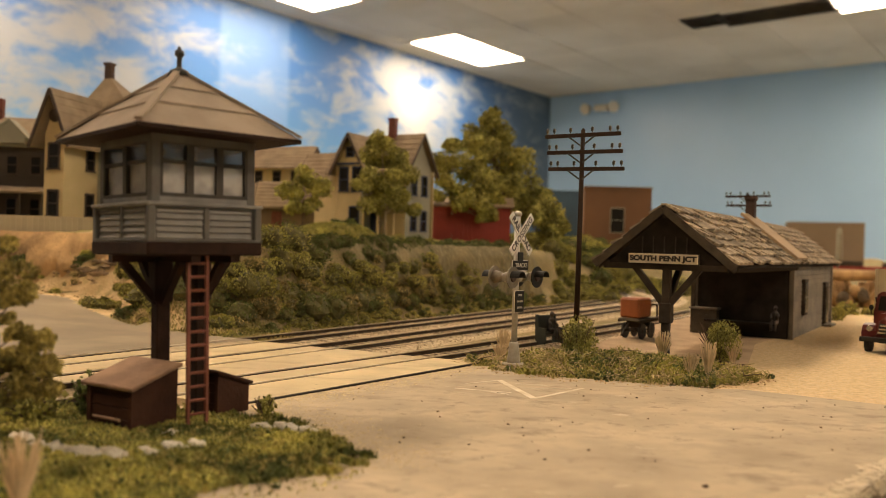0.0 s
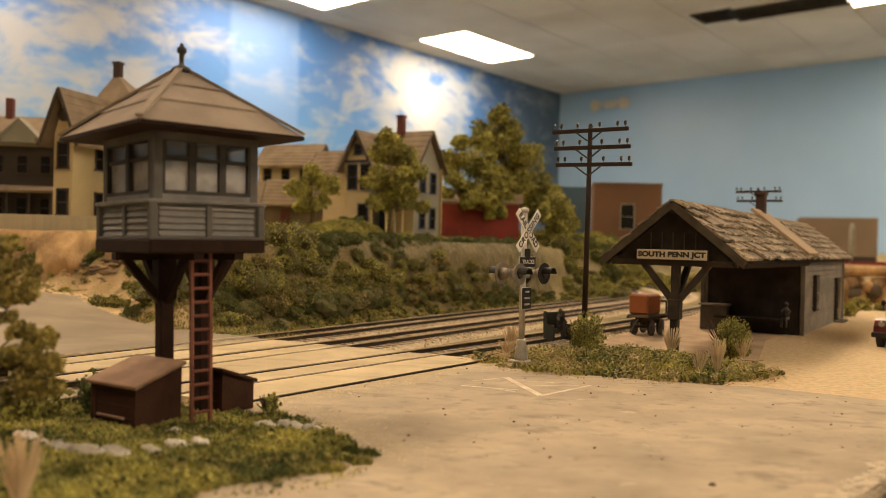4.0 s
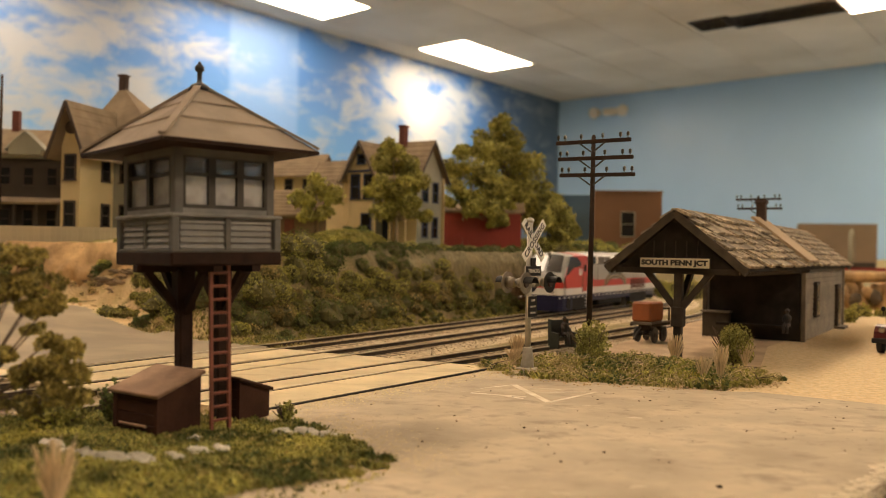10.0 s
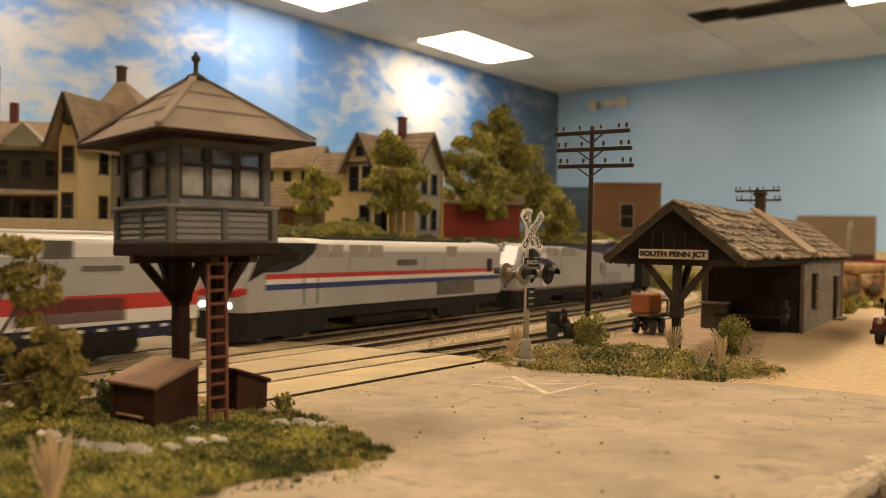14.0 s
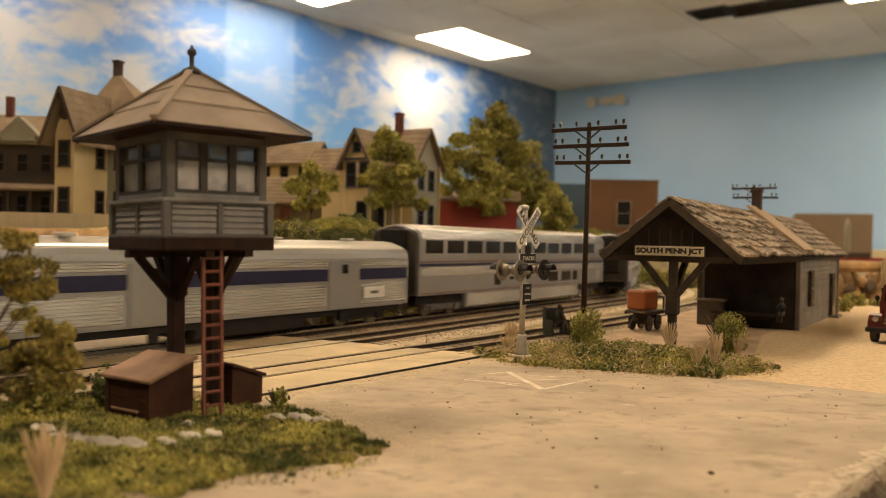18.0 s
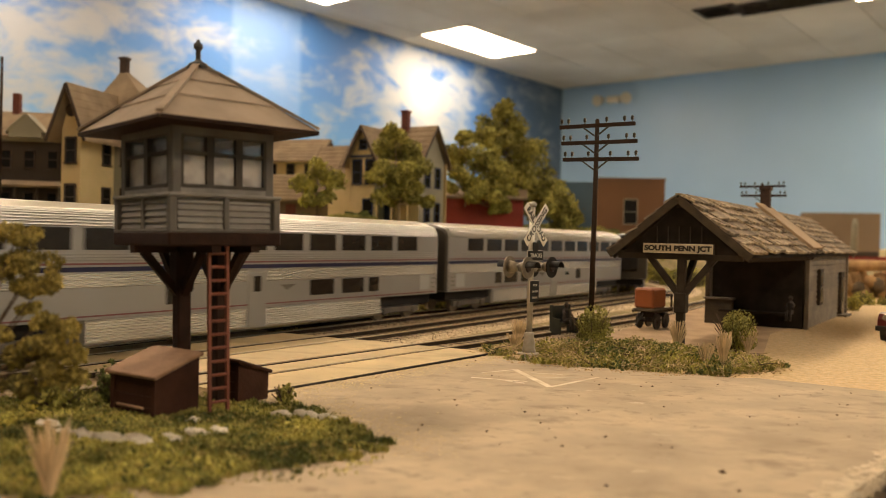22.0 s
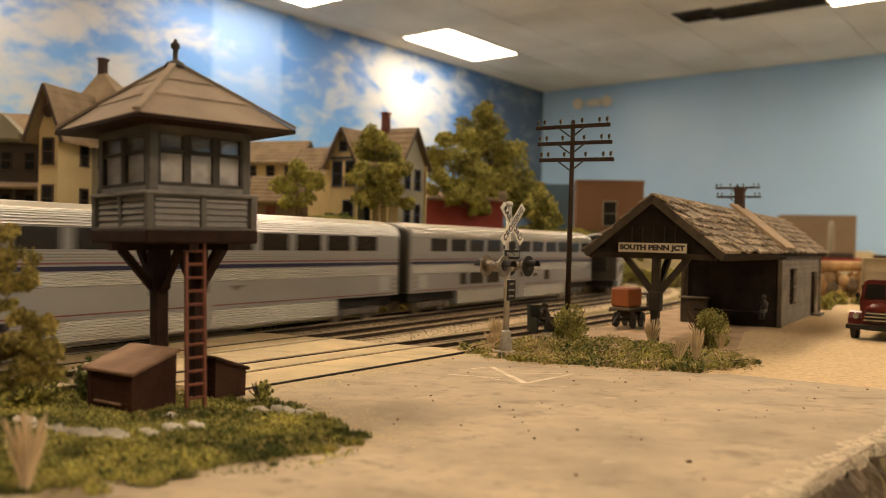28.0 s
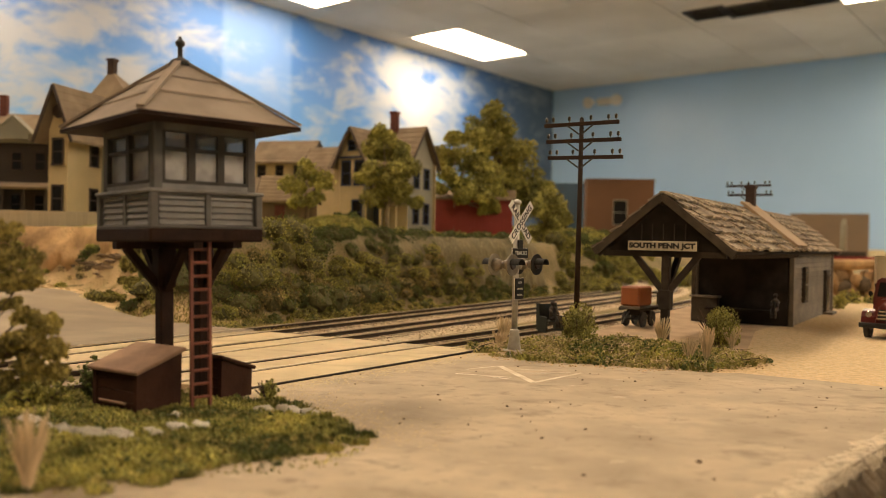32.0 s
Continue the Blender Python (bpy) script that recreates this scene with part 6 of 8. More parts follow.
def bank(name, label, material, count, s0, s1, o0, o1, r0, r1, leaf, seed, dense=110, sink=0.2, lift=0.0, tall=0.8):
    rnd = random.Random(seed)
    spots = []
    for _ in range(count):
        spots.append(beside(rnd.uniform(s0, s1), rnd.uniform(o0, o1)))
    zs = heights(np.array([q[0] for q in spots]), np.array([q[1] for q in spots]))
    m, core = Mesh(), Mesh()
    for k, ((x, y), z) in enumerate(zip(spots, zs)):
        r = r0 + (r1 - r0) * rnd.random() ** 1.6
        shrub(m, core, x, y, z + r * (1 - sink) * 0.5 + lift * rnd.random(), r, r * tall * rnd.uniform(0.8, 1.25), int(dense * (r / r1) * rnd.uniform(0.8, 1.2)) + 20, leaf, seed * 1000 + k)
    ob = solid(name, m, material, label, "shrubs", kind="stuff")
    part("shade_core", core, M_CORE, ob, "added dark cores that shade the shrubs inside", kind="stuff")
    return ob


bank("shrubs", "olive shrubs at the foot of the rock face", M_LEAFOLIVE, 40, 105, 350, 37, 52, 3, 12, 0.62, 51, 230)
bank("shrubs", "brown shrubs at the foot of the rock face", M_LEAFBROWN, 30, 110, 370, 38, 54, 4, 10, 0.62, 52, 240, lift=6)
bank("shrubs", "golden shrubs high on the rock face", M_LEAFGOLD, 62, 100, 380, 42, 56, 4, 8.5, 0.6, 59, 220, lift=17)
bank("shrubs", "olive shrubs high on the rock face", M_LEAFOLIVE, 60, 120, 420, 42, 56, 3, 7, 0.6, 45, 200, lift=16)
bank("shrubs", "brown shrubs high on the rock face", M_LEAFBROWN, 26, 120, 420, 42, 56, 3, 7, 0.6, 44, 200, lift=18)
bank("shrubs", "dark green shrubs at the foot of the bank", M_LEAFDARK, 46, 105, 420, 35, 50, 3, 11, 0.6, 53, 200, lift=4)
bank("shrubs", "brown scrub on the far end of the rock face", M_LEAFBROWN, 16, 360, 490, 34, 44, 2.5, 5, 0.6, 60, 120)
bank("shrubs", "dark scrub on the far end of the rock face", M_LEAFDARK, 26, 360, 500, 30, 40, 2.5, 5.5, 0.6, 49, 130)
bank("shrubs", "mixed olive growth on the near end of the bank", M_LEAFOLIVE, 40, 100, 200, 52, 120, 3, 12, 0.7, 50, 200)
bank("shrubs", "dark growth on the near end of the bank", M_LEAFDARK, 38, 100, 220, 52, 124, 3, 12, 0.7, 58, 220)
bank("shrubs", "golden growth on the near end of the bank", M_LEAFGOLD, 30, 96, 200, 48, 118, 3, 11, 0.7, 48, 200)
bank("hedge", "dark green hedge along the top of the rock face", M_LEAFDARK, 78, 215, 505, 60, 76, 4.5, 7.5, 0.6, 54, 210, tall=0.9)
bank("hedge", "sunlit olive growth behind the hedge", M_LEAFOLIVE, 46, 180, 500, 72, 110, 4, 7, 0.65, 55, 160)
bank("ground_cover", "low green ground cover at the foot of the bank", M_VERGE, 190, 90, 640, 22, 36, 1.4, 3.6, 0.5, 56, 60)
bank("ground_cover", "low tan ground cover beside the track", M_LEAFGOLD, 150, 90, 700, 19, 32, 1.0, 2.6, 0.5, 57, 44)
bank("ground_cover", "low dark green cushions at the foot of the bank", M_LEAFDARK, 70, 90, 640, 24, 38, 1.4, 3.4, 0.5, 47, 60)


def thicket(name, label, material, box, count, r0, r1, leaf, seed, dense=130):
    rnd = random.Random(seed)
    xy = [(rnd.uniform(box[0], box[2]), rnd.uniform(box[1], box[3])) for _ in range(count)]
    zs = heights(np.array([q[0] for q in xy]), np.array([q[1] for q in xy]))
    m, core = Mesh(), Mesh()
    for k, ((x, y), z) in enumerate(zip(xy, zs)):
        r = rnd.uniform(r0, r1)
        shrub(m, core, x, y, z + r * 0.4, r, r * rnd.uniform(0.6, 1.0), dense, leaf, seed * 1000 + k)
    ob = solid(name, m, material, label, "shrubs", kind="stuff")
    part("shade_core", core, M_CORE, ob, "added dark cores that shade the shrubs inside", kind="stuff")
    return ob


thicket("shrubs", "olive shrubs on the bank below the fence", M_LEAFOLIVE, (-345, 568, -205, 585), 34, 2, 4.5, 0.6, 61)
thicket("shrubs", "dark shrubs on the bank below the fence", M_LEAFDARK, (-330, 566, -205, 585), 40, 2, 5, 0.6, 62)
thicket("shrubs", "brown shrubs on the bank below the fence", M_LEAFBROWN, (-330, 572, -215, 586), 12, 2, 4, 0.6, 63)
thicket("shrubs", "dry brown growth on the earth face", M_DRYGROWTH, (-345, 556, -236, 572), 22, 1.5, 3.5, 0.55, 43)
thicket("shrubs", "olive growth on the earth face", M_LEAFOLIVE, (-345, 552, -246, 572), 9, 2, 4, 0.55, 42)
thicket("shrubs", "olive shrubs at the bend of the side road", M_LEAFGOLD, (-214, 505, -160, 560), 34, 3, 9, 0.6, 64)
thicket("shrubs", "dry tan growth along the side road", M_DRYGROWTH, (-190, 450, -120, 520), 40, 1.2, 3.6, 0.55, 68)
thicket("shrubs", "dark growth along the side road", M_LEAFDARK, (-190, 515, -130, 570), 22, 3, 8, 0.6, 69)
thicket("shrubs", "green growth beyond the bend of the tracks", M_LEAFOLIVE, (110, 980, 330, 1290), 60, 6, 16, 1.5, 65, 200)
thicket("shrubs", "golden growth beyond the end of the rock face", M_LEAFGOLD, (122, 800, 180, 990), 46, 5, 13, 1.0, 46, 200)
thicket("shrubs", "dark growth beyond the bend of the tracks", M_LEAFDARK, (140, 960, 330, 1290), 34, 6, 14, 1.5, 66, 200)
thicket("shrubs", "sparse growth beyond the gravel lot", M_LEAFOLIVE, (330, 690, 470, 860), 26, 4, 10, 1.2, 67)

# raw earth of the cutting below the fence
solid("dirt_bank", grid_sheet(np.arange(-420, -60, 4), np.arange(380, 594, 4), 1.0, inside([(-420, 556), (-330, 546), (-232, 513), (-190, 468), (-140, 421), (-90, 398), (-76, 414), (-118, 452), (-160, 505), (-190, 556), (-200, 590), (-420, 590)])), M_SAND, "bare orange earth bank", "bank", kind="structure", smooth=True)
cliff("earth_face", "crumbling orange earth face below the fence", M_DIRT, [(-196, 590), (-206, 570), (-230, 560), (-260, 562), (-300, 566), (-345, 572)][::-1], 2.0, 50.0, 14.0, 9, 7.0)

ledge = Mesh()
rnd = random.Random(88)
for k in range(46):
    x = rnd.uniform(-262, -198)
    f = rnd.random()
    ledge.blob(x, 559 + 8 * f + 6 * abs(x + 232) / 34, 6 + 26 * f, rnd.uniform(3, 7), rnd.uniform(3, 5), rnd.uniform(0.9, 2.4), 500 + k, 9, 0.4)
solid("rock_ledge", ledge, M_LEDGE, "layered brown rock cropping out of the earth face", "rock", kind="structure")
clods = Mesh()
for k in range(260):
    x, y = rnd.uniform(-345, -150), rnd.uniform(500, 568)
    w = rnd.uniform(0.5, 1.8)
    clods.blob(x, y, height(x, y) + 1.2, w, w * 0.8, w * 0.6, 900 + k, 6, 0.35)
solid("clods", clods, M_SAND, "loose sandy clods below the earth face", "debris", kind="stuff")
tufts("verge_grass", "dry tan grass on the verge of the side road", inside([(-190, 470), (-140, 424), (-92, 402), (-70, 425), (-112, 470), (-165, 520)]), (-200, 395, -60, 530), 2600, M_TWIG, 0.8, 3.0, 41, 0.8, 3, 1.2)

for k, (x, y, w) in enumerate(((-170, 486, 2.2), (-160, 482, 1.9), (-146, 470, 1.2))):
    solid("stray_stone", Mesh().blob(0, 0, 0, w, w * 0.7, w * 0.6, 300 + k, 9, 0.35), M_STONE, "small chalky white stone on the sandy verge", "stone", at=mm(x, y, height(x, y) + 1.4), group="stray stones", smooth=True)


def tree(x, y, z, trunk_h, lumps, material, label, seed, leaf=1.6, dense=330, r=2.2, bark=None, lean=(0, 0), loose=0.85):
    """lumps: (dx, dy, z, radius) of the crown's masses."""
    t = thing("tree", label, "tree", mm(x, y, z))
    rnd = random.Random(seed)
    tr = Mesh()
    top = Vector((lean[0], lean[1], trunk_h))
    tr.tube((0, 0, -2), top * 0.5, r, r * 0.8, 8).tube(top * 0.5, top, r * 0.8, r * 0.55, 8)
    for dx, dy, lz, lr in lumps:
        tr.tube(top * rnd.uniform(0.75, 1.0), (dx, dy, lz), r * 0.45, r * 0.15, 6)
        for _ in range(4):
            a = rnd.uniform(0, 6.28)
            tr.tube((dx, dy, lz - lr * 0.3), (dx + lr * 0.8 * math.cos(a), dy + lr * 0.8 * math.sin(a), lz + lr * rnd.uniform(-0.3, 0.6)), r * 0.18, r * 0.06, 5)
    part("trunk", tr, bark or M_BARK, t)
    m = Mesh()
    for k, (dx, dy, lz, lr) in enumerate(lumps):
        for q in range(7):
            a, b = rnd.uniform(0, 6.28), rnd.uniform(-0.6, 0.7)
            w = rnd.uniform(0.2, loose) * lr
            m.clump(dx + w * math.cos(a), dy + w * math.sin(a), lz + b * lr * 0.7, lr * rnd.uniform(0.5, 0.78), dense // 3, leaf, seed * 100 + k * 7 + q, flat=0.85, hollow=0.25)
    part("crown", m, material, t)
    return t


G = lambda x, y: height(x, y)
tree(-48, 772, G(-48, 772), 30, [(-5, -4, 91, 11.9), (-15, 5, 80, 14), (6, 4, 77, 14), (15, -4, 61, 15), (-18, 0, 55, 14), (-1, -1, 53, 17), (-9, 2, 36, 14), (13, 4, 36, 13), (26, -3, 29, 6.5)], M_LEAFGOLD, "bushy golden-olive tree before the cream house", 71, bark=M_PALEBARK, leaf=1.2, dense=560)
tree(80, 940, G(80, 940), 50, [(-20, -7, 143, 19), (-28, 7, 124, 19), (-3, 5, 122, 19), (-16, -5, 102, 22), (10, 0, 96, 21), (-5, -1, 72, 23), (21, 3, 66, 22), (44, 4, 54, 14), (31, -8, 37, 19), (51, -7, 31, 15), (5, 7, 43, 21)], M_LEAFGOLD, "tall golden-olive tree on the bank", 72, leaf=1.5, dense=620, r=3)
tree(18, 882, G(18, 882), 42, [(-1, -4, 104, 9), (20, 5, 106, 12), (-10, 4, 84, 14), (15, -5, 82, 19), (33, 0, 67, 20), (-3, -1, 57, 16), (18, 3, 50, 17), (43, 5, 48, 15), (-16, -4, 47, 9), (8, -14, 40, 12), (28, -12, 42, 14), (42, -10, 30, 9), (34, -6, 26, 7)], M_LEAFOLIVE, "olive-brown tree before the red barn", 73, bark=M_PALEBARK, leaf=1.4, dense=520)
tree(128, 905, G(128, 905), 26, [(0, 0, 52, 18), (-12, 0, 38, 16), (12, 0, 34, 16), (2, 0, 24, 15)], M_LEAFGOLD, "low golden-olive tree at the bank's end", 74)
tree(-121, 742, G(-121, 742), 26, [(0, 0, 50, 12), (-14, 0, 36, 11), (13, 0, 40, 12), (6, 0, 24, 10), (-6, 0, 24, 9)], M_LEAFOLIVE, "thin sparse tree with brown and green leaves", 75, dense=150, r=1.2)
tree(-84, 748, G(-84, 748), 6, [(0, 0, 11, 10), (-7, 0, 8, 8), (7, 0, 9, 8)], M_LEAFDARK, "round dark green shrub on the lawn", 76, dense=240, r=1)
tree(-228, 602, G(-228, 602), 12, [(0, 0, 22, 8), (-8, 0, 12, 8), (6, 0, 13, 8), (2, 0, 6, 9)], M_LEAFDARK, "dark green shrub beside the fence", 77, dense=220, r=0.8)
tree(-114, 174, 0, 12, [(21, -1, 45, 3.3), (25, 0, 40, 3.6), (18, 1, 38, 3.3), (27, -1, 35, 2.7), (15, 0, 47, 3.1), (13, -1, 34, 3.4), (22, 0, 34, 2.5), (23, 1, 29.5, 1.7), (27, 0, 27, 2.3), (31, 0, 25, 2.8), (27, -2, 22, 3.6), (33, -1, 20, 3.1), (23, 1, 19, 3.6), (29, 0, 16, 3.4), (22, -1, 13, 3.1), (34, 0, 15, 2.0), (16, 0, 24, 2.3), (15, 0, 14, 2.8)], M_LEAFNEAR, "twiggy golden-olive tree leaning over the near turf", 78, leaf=0.5, dense=230, r=0.8, lean=(8, 0), loose=1.15)
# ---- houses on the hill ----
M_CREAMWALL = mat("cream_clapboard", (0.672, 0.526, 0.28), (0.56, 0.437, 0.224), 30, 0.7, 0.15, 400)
# grey paint, and the shaded tone of cream walls that face aside
M_GREYANDSHADE = mat("grey_paint_and_shaded_cream", (0.33, 0.31, 0.23), (0.26, 0.245, 0.185), 30, 0.7, 0.15, 400)
M_DARKWALL = mat("dark_brown_clapboard", (0.075, 0.056, 0.042), (0.05, 0.038, 0.028), 30, 0.7, 0.15, 400)
M_REDWALL = mat("barn_red_boards", (0.34, 0.05, 0.036), (0.24, 0.036, 0.026), 40, 0.7, 0.2, 400)
M_TANROOF = mat("tan_shingle_roof", (0.33, 0.246, 0.156), (0.22, 0.162, 0.104), 60, 0.9, 0.5, 500, stretch=(1, 1, 1))
M_BLUETRIM = mat("navy_trim", (0.030, 0.045, 0.10), rough=0.5, bump=0)
M_BROWNTRIM = mat("dark_brown_trim", (0.07, 0.045, 0.03), rough=0.6, bump=0.1)
M_REDBRICK = mat("red_chimney_brick", (0.18, 0.055, 0.036), (0.12, 0.036, 0.026), 300, 0.85, 0.4)
M_BLUEWALL = mat("blue_factory_wall", (0.09, 0.16, 0.24), (0.07, 0.13, 0.20), 8, 0.8, 0.1, 60)
M_BROWNBLK = mat("brown_factory_wall", (0.21, 0.105, 0.05), (0.15, 0.075, 0.036), 8, 0.8, 0.15, 80)
M_TANBLK = mat("tan_far_wall", (0.25, 0.18, 0.115), (0.21, 0.15, 0.095), 6, 0.8, 0.1, 60)
M_LAWN = mat("lawn_scatter", (0.40, 0.35, 0.085), (0.26, 0.23, 0.06), 50, 0.95, 0.4, 500)


def clap_wall(t, w, h, y, wallmat, x=0.0, turn=None, peak=0.0, lap=2.6):
    """A lapped-board wall facing -y at y, w wide, with an optional gable peak."""
    n = int(h / lap)
    prof = [(y + 1.4, h), (y + 1.4, 0)]
    for k in range(n):
        prof += [(y - 0.35, k * h / n), (y, (k + 1) * h / n - 0.01)]
    ob = part("wall", Mesh().prism(prof, x - w / 2, x + w / 2, "x"), wallmat, t, at=turn)
    if peak:
        part("gable", Mesh().prism([(x - w / 2, h), (x + w / 2, h), (x, h + peak)], y - 0.1, y + 1.4), wallmat, t, at=turn)
    return ob


def sash(t, x, z, w, h, y, trim, turn=None):
    win = part("window", Mesh().box(x - w / 2, y - 0.5, z, 1.2, 1.2, h + 1.6).box(x + w / 2, y - 0.5, z, 1.2, 1.2, h + 1.6).box(x, y - 0.5, z + h / 2 + 0.4, w, 1.4, 1.4).box(x, y - 0.7, z - h / 2 - 0.4, w + 2, 2.0, 1.2), trim, t, at=turn)
    part("pane", Mesh().box(x, y - 0.35, z, w - 1, 0.3, h), M_DARKPANE, win)
    part("meeting_rail", Mesh().box(x, y - 0.55, z, w - 1, 0.4, 0.8), trim, win)


def gable_roof(t, w, d, h, rise, over, roofmat, trim, x=0.0, y=0.0, turn=None, name="roof"):
    """Ridge along y."""
    hw = w / 2 + over
    k = rise * hw / (w / 2)
    n, up, dn = 7, [], []
    for i in range(n):
        f0, f1 = i / n, (i + 1) / n
        up += [(hw * (1 - f0), h + rise - k * (1 - f0) + 2.2), (hw * (1 - f1), h + rise - k * (1 - f1) + 1.4)]
    prof = [(x - a, b) for a, b in up] + [(x + a, b) for a, b in up[::-1][1:]] + [(x + hw, h + rise - k), (x, h + rise), (x - hw, h + rise - k)]
    r = part(name, Mesh().prism(prof, y - d / 2 - over, y + d / 2 + over), roofmat, t, at=turn)
    for e in (-1, 1):
        part("barge_board", Mesh().bar((x - hw, y + e * (d / 2 + over), h + rise - k), (x, y + e * (d / 2 + over), h + rise), 0.9, 2.4).bar((x + hw, y + e * (d / 2 + over), h + rise - k), (x, y + e * (d / 2 + over), h + rise), 0.9, 2.4), trim, r)
    return r


def quarter(k, x=0.0, y=0.0):
    return mm(x, y, 0, k)


def house_yellow():
    t = thing("house", "tall cream clapboard house with brown roofs and dark windows", "house", mm(-292, 622, 52, -14))
    # narrow gabled bay
    clap_wall(t, 17, 73, 0, M_CREAMWALL, peak=26)
    clap_wall(t, 40, 73, -8.5, M_CREAMWALL, turn=quarter(90, 0, 20))
    clap_wall(t, 40, 73, -8.5, M_CREAMWALL, turn=quarter(-90, 0, 20))
    gable_roof(t, 24, 84, 76, 30, 5.5, M_TANROOF, M_BROWNTRIM, y=40)
    for z in (20, 56):
        sash(t, 0, z, 9.5, 19, 0, M_BROWNTRIM)
        sash(t, 10, z, 9.5, 17, -8.5, M_BROWNTRIM, quarter(90, 0, 20))
    part("attic_louvre", Mesh().tube((0, -0.9, 87), (0, 0, 87), 5.2, n=16), M_BROWNTRIM, t)
    # main block behind
    clap_wall(t, 64, 74, 40, M_GREYANDSHADE, x=22)
    clap_wall(t, 60, 74, -54, M_GREYANDSHADE, turn=quarter(90, 0, 70))
    for x, z in ((20, 20), (20, 56), (40, 20), (40, 56)):
        sash(t, x, z, 9, 17, 40, M_BROWNTRIM)
    part("hip_roof", Mesh().add([(-32, 36, 74), (58, 36, 74), (58, 106, 74), (-32, 106, 74), (-7, 68, 131), (-3, 68, 131), (-3, 72, 131), (-7, 72, 131)], [(0, 1, 5, 4), (1, 2, 6, 5), (2, 3, 7, 6), (3, 0, 4, 7), (4, 5, 6, 7), (3, 2, 1, 0)]), M_TANROOF, t)
    ch = part("chimney", Mesh().box(-5, 70, 135, 6, 6, 14, bevel=0.3), M_BRICK, t)
    part("chimney_cap", Mesh().box(-5, 70, 142, 7.4, 7.4, 1.8), M_BRICK, ch)


house_yellow()


def house_dark():
    t = thing("house", "dark brown clapboard house with a tan roof and a low porch", "house", mm(-372, 735, 52, 4))
    clap_wall(t, 66, 74, -24, M_DARKWALL)
    clap_wall(t, 60, 74, -33, M_DARKWALL, turn=quarter(90))
    part("roof", Mesh().prism([(-30, 74), (0, 98), (30, 74), (30, 76), (0, 100.5), (-30, 76)], -40, 38, "x"), M_TANROOF, t)
    dm = part("dormer", Mesh().prism([(-14, 74), (14, 74), (14, 80), (0, 93), (-14, 80)], -34, -20), M_GREYANDSHADE, t, "pale grey dormer")
    part("dormer_roof", Mesh().bar((-17, -27, 78), (0, -27, 94.5), 15, 1.6).bar((17, -27, 78), (0, -27, 94.5), 15, 1.6), M_GREYANDSHADE, dm)
    part("cornice", Mesh().box(0, -26, 73, 70, 5, 3), M_GREYANDSHADE, t)
    part("porch_roof", Mesh().box(4, -34, 34, 60, 22, 2, rx=14), M_TANROOF, t)
    for x in (-22, -4, 14, 32):
        part("porch_post", Mesh().box(x, -42, 16, 2, 2, 34), M_DARKWALL, t)
    for x in (-20, 0, 20):
        sash(t, x, 56, 9, 15, -24, M_BROWNTRIM)
        sash(t, x, 18, 9, 17, -24, M_BROWNTRIM)
    part("chimney", Mesh().box(-22, 0, 104, 6, 6, 26, bevel=0.3), M_REDBRICK, t)


house_dark()


def house_blue_trim():
    t = thing("house", "cream clapboard house with navy trim and tan cross-gable roofs", "house", mm(-55, 850, 55, -30))
    # main block, ridge along x
    tw = pose(0, 0, 0, 0, 0, 90)
    gable_roof(t, 52, 94, 70, 36, 4, M_TANROOF, M_BROWNTRIM, y=2, turn=tw)
    clap_wall(t, 92, 70, -25, M_CREAMWALL, x=-3)
    # right gable: cream in its shaded tone
    clap_wall(t, 50, 70, -43, M_GREYANDSHADE, turn=quarter(90), peak=34)
    clap_wall(t, 92, 70, -25, M_CREAMWALL, turn=quarter(180))
    # front wing with its gable
    gable_roof(t, 34, 30, 72, 32, 5, M_TANROOF, M_BROWNTRIM, x=-15, y=-26)
    clap_wall(t, 33, 72, -40, M_CREAMWALL, x=-15, peak=30)
    # the wing's right side, again with shade put into the colour
    clap_wall(t, 18, 72, -1.5, M_GREYANDSHADE, turn=quarter(90, 0, -32))
    clap_wall(t, 18, 72, -31.5, M_CREAMWALL, turn=quarter(-90, 0, -32))
    sash(t, -15, 86, 9, 9, -40, M_BLUETRIM)
    sash(t, -22, 58, 11, 24, -40, M_BLUETRIM)
    sash(t, -6, 58, 11, 24, -40, M_BLUETRIM)
    sash(t, -8, 18, 12, 24, -40, M_BLUETRIM)
    part("belt_board", Mesh().box(-15, -41, 74, 35, 1.2, 2.4), M_BLUETRIM, t)
    for y, z in ((-10, 54), (10, 54), (-10, 18), (10, 18)):
        sash(t, y, z, 10, 20, -43, M_BLUETRIM, quarter(90))
    for x in (14, 32):
        sash(t, x, 54, 10, 20, -25, M_BLUETRIM)
    part("porch_roof", Mesh().box(20, -34, 34, 46, 20, 2, rx=12), M_TANROOF, t)
    dr = part("door", Mesh().box(8, -25.8, 16, 11, 1.0, 30), M_BLUETRIM, t, "navy front door")
    for x in (4, 22, 40):
        part("porch_post", Mesh().box(x, -42, 16, 2, 2, 34), M_CREAMWALL, t)
    # lower side wing
    gable_roof(t, 42, 50, 62, 28, 4, M_TANROOF, M_BROWNTRIM, y=72, turn=tw)
    clap_wall(t, 48, 62, -20, M_CREAMWALL, x=-70)
    clap_wall(t, 40, 62, -96, M_GREYANDSHADE, turn=quarter(-90))
    ch = part("chimney", Mesh().box(12, -4, 112, 7, 7, 22, bevel=0.3), M_REDBRICK, t, "red brick chimney")
    part("chimney_cap", Mesh().box(12, -4, 123, 8.4, 8.4, 2), M_REDBRICK, ch)


house_blue_trim()


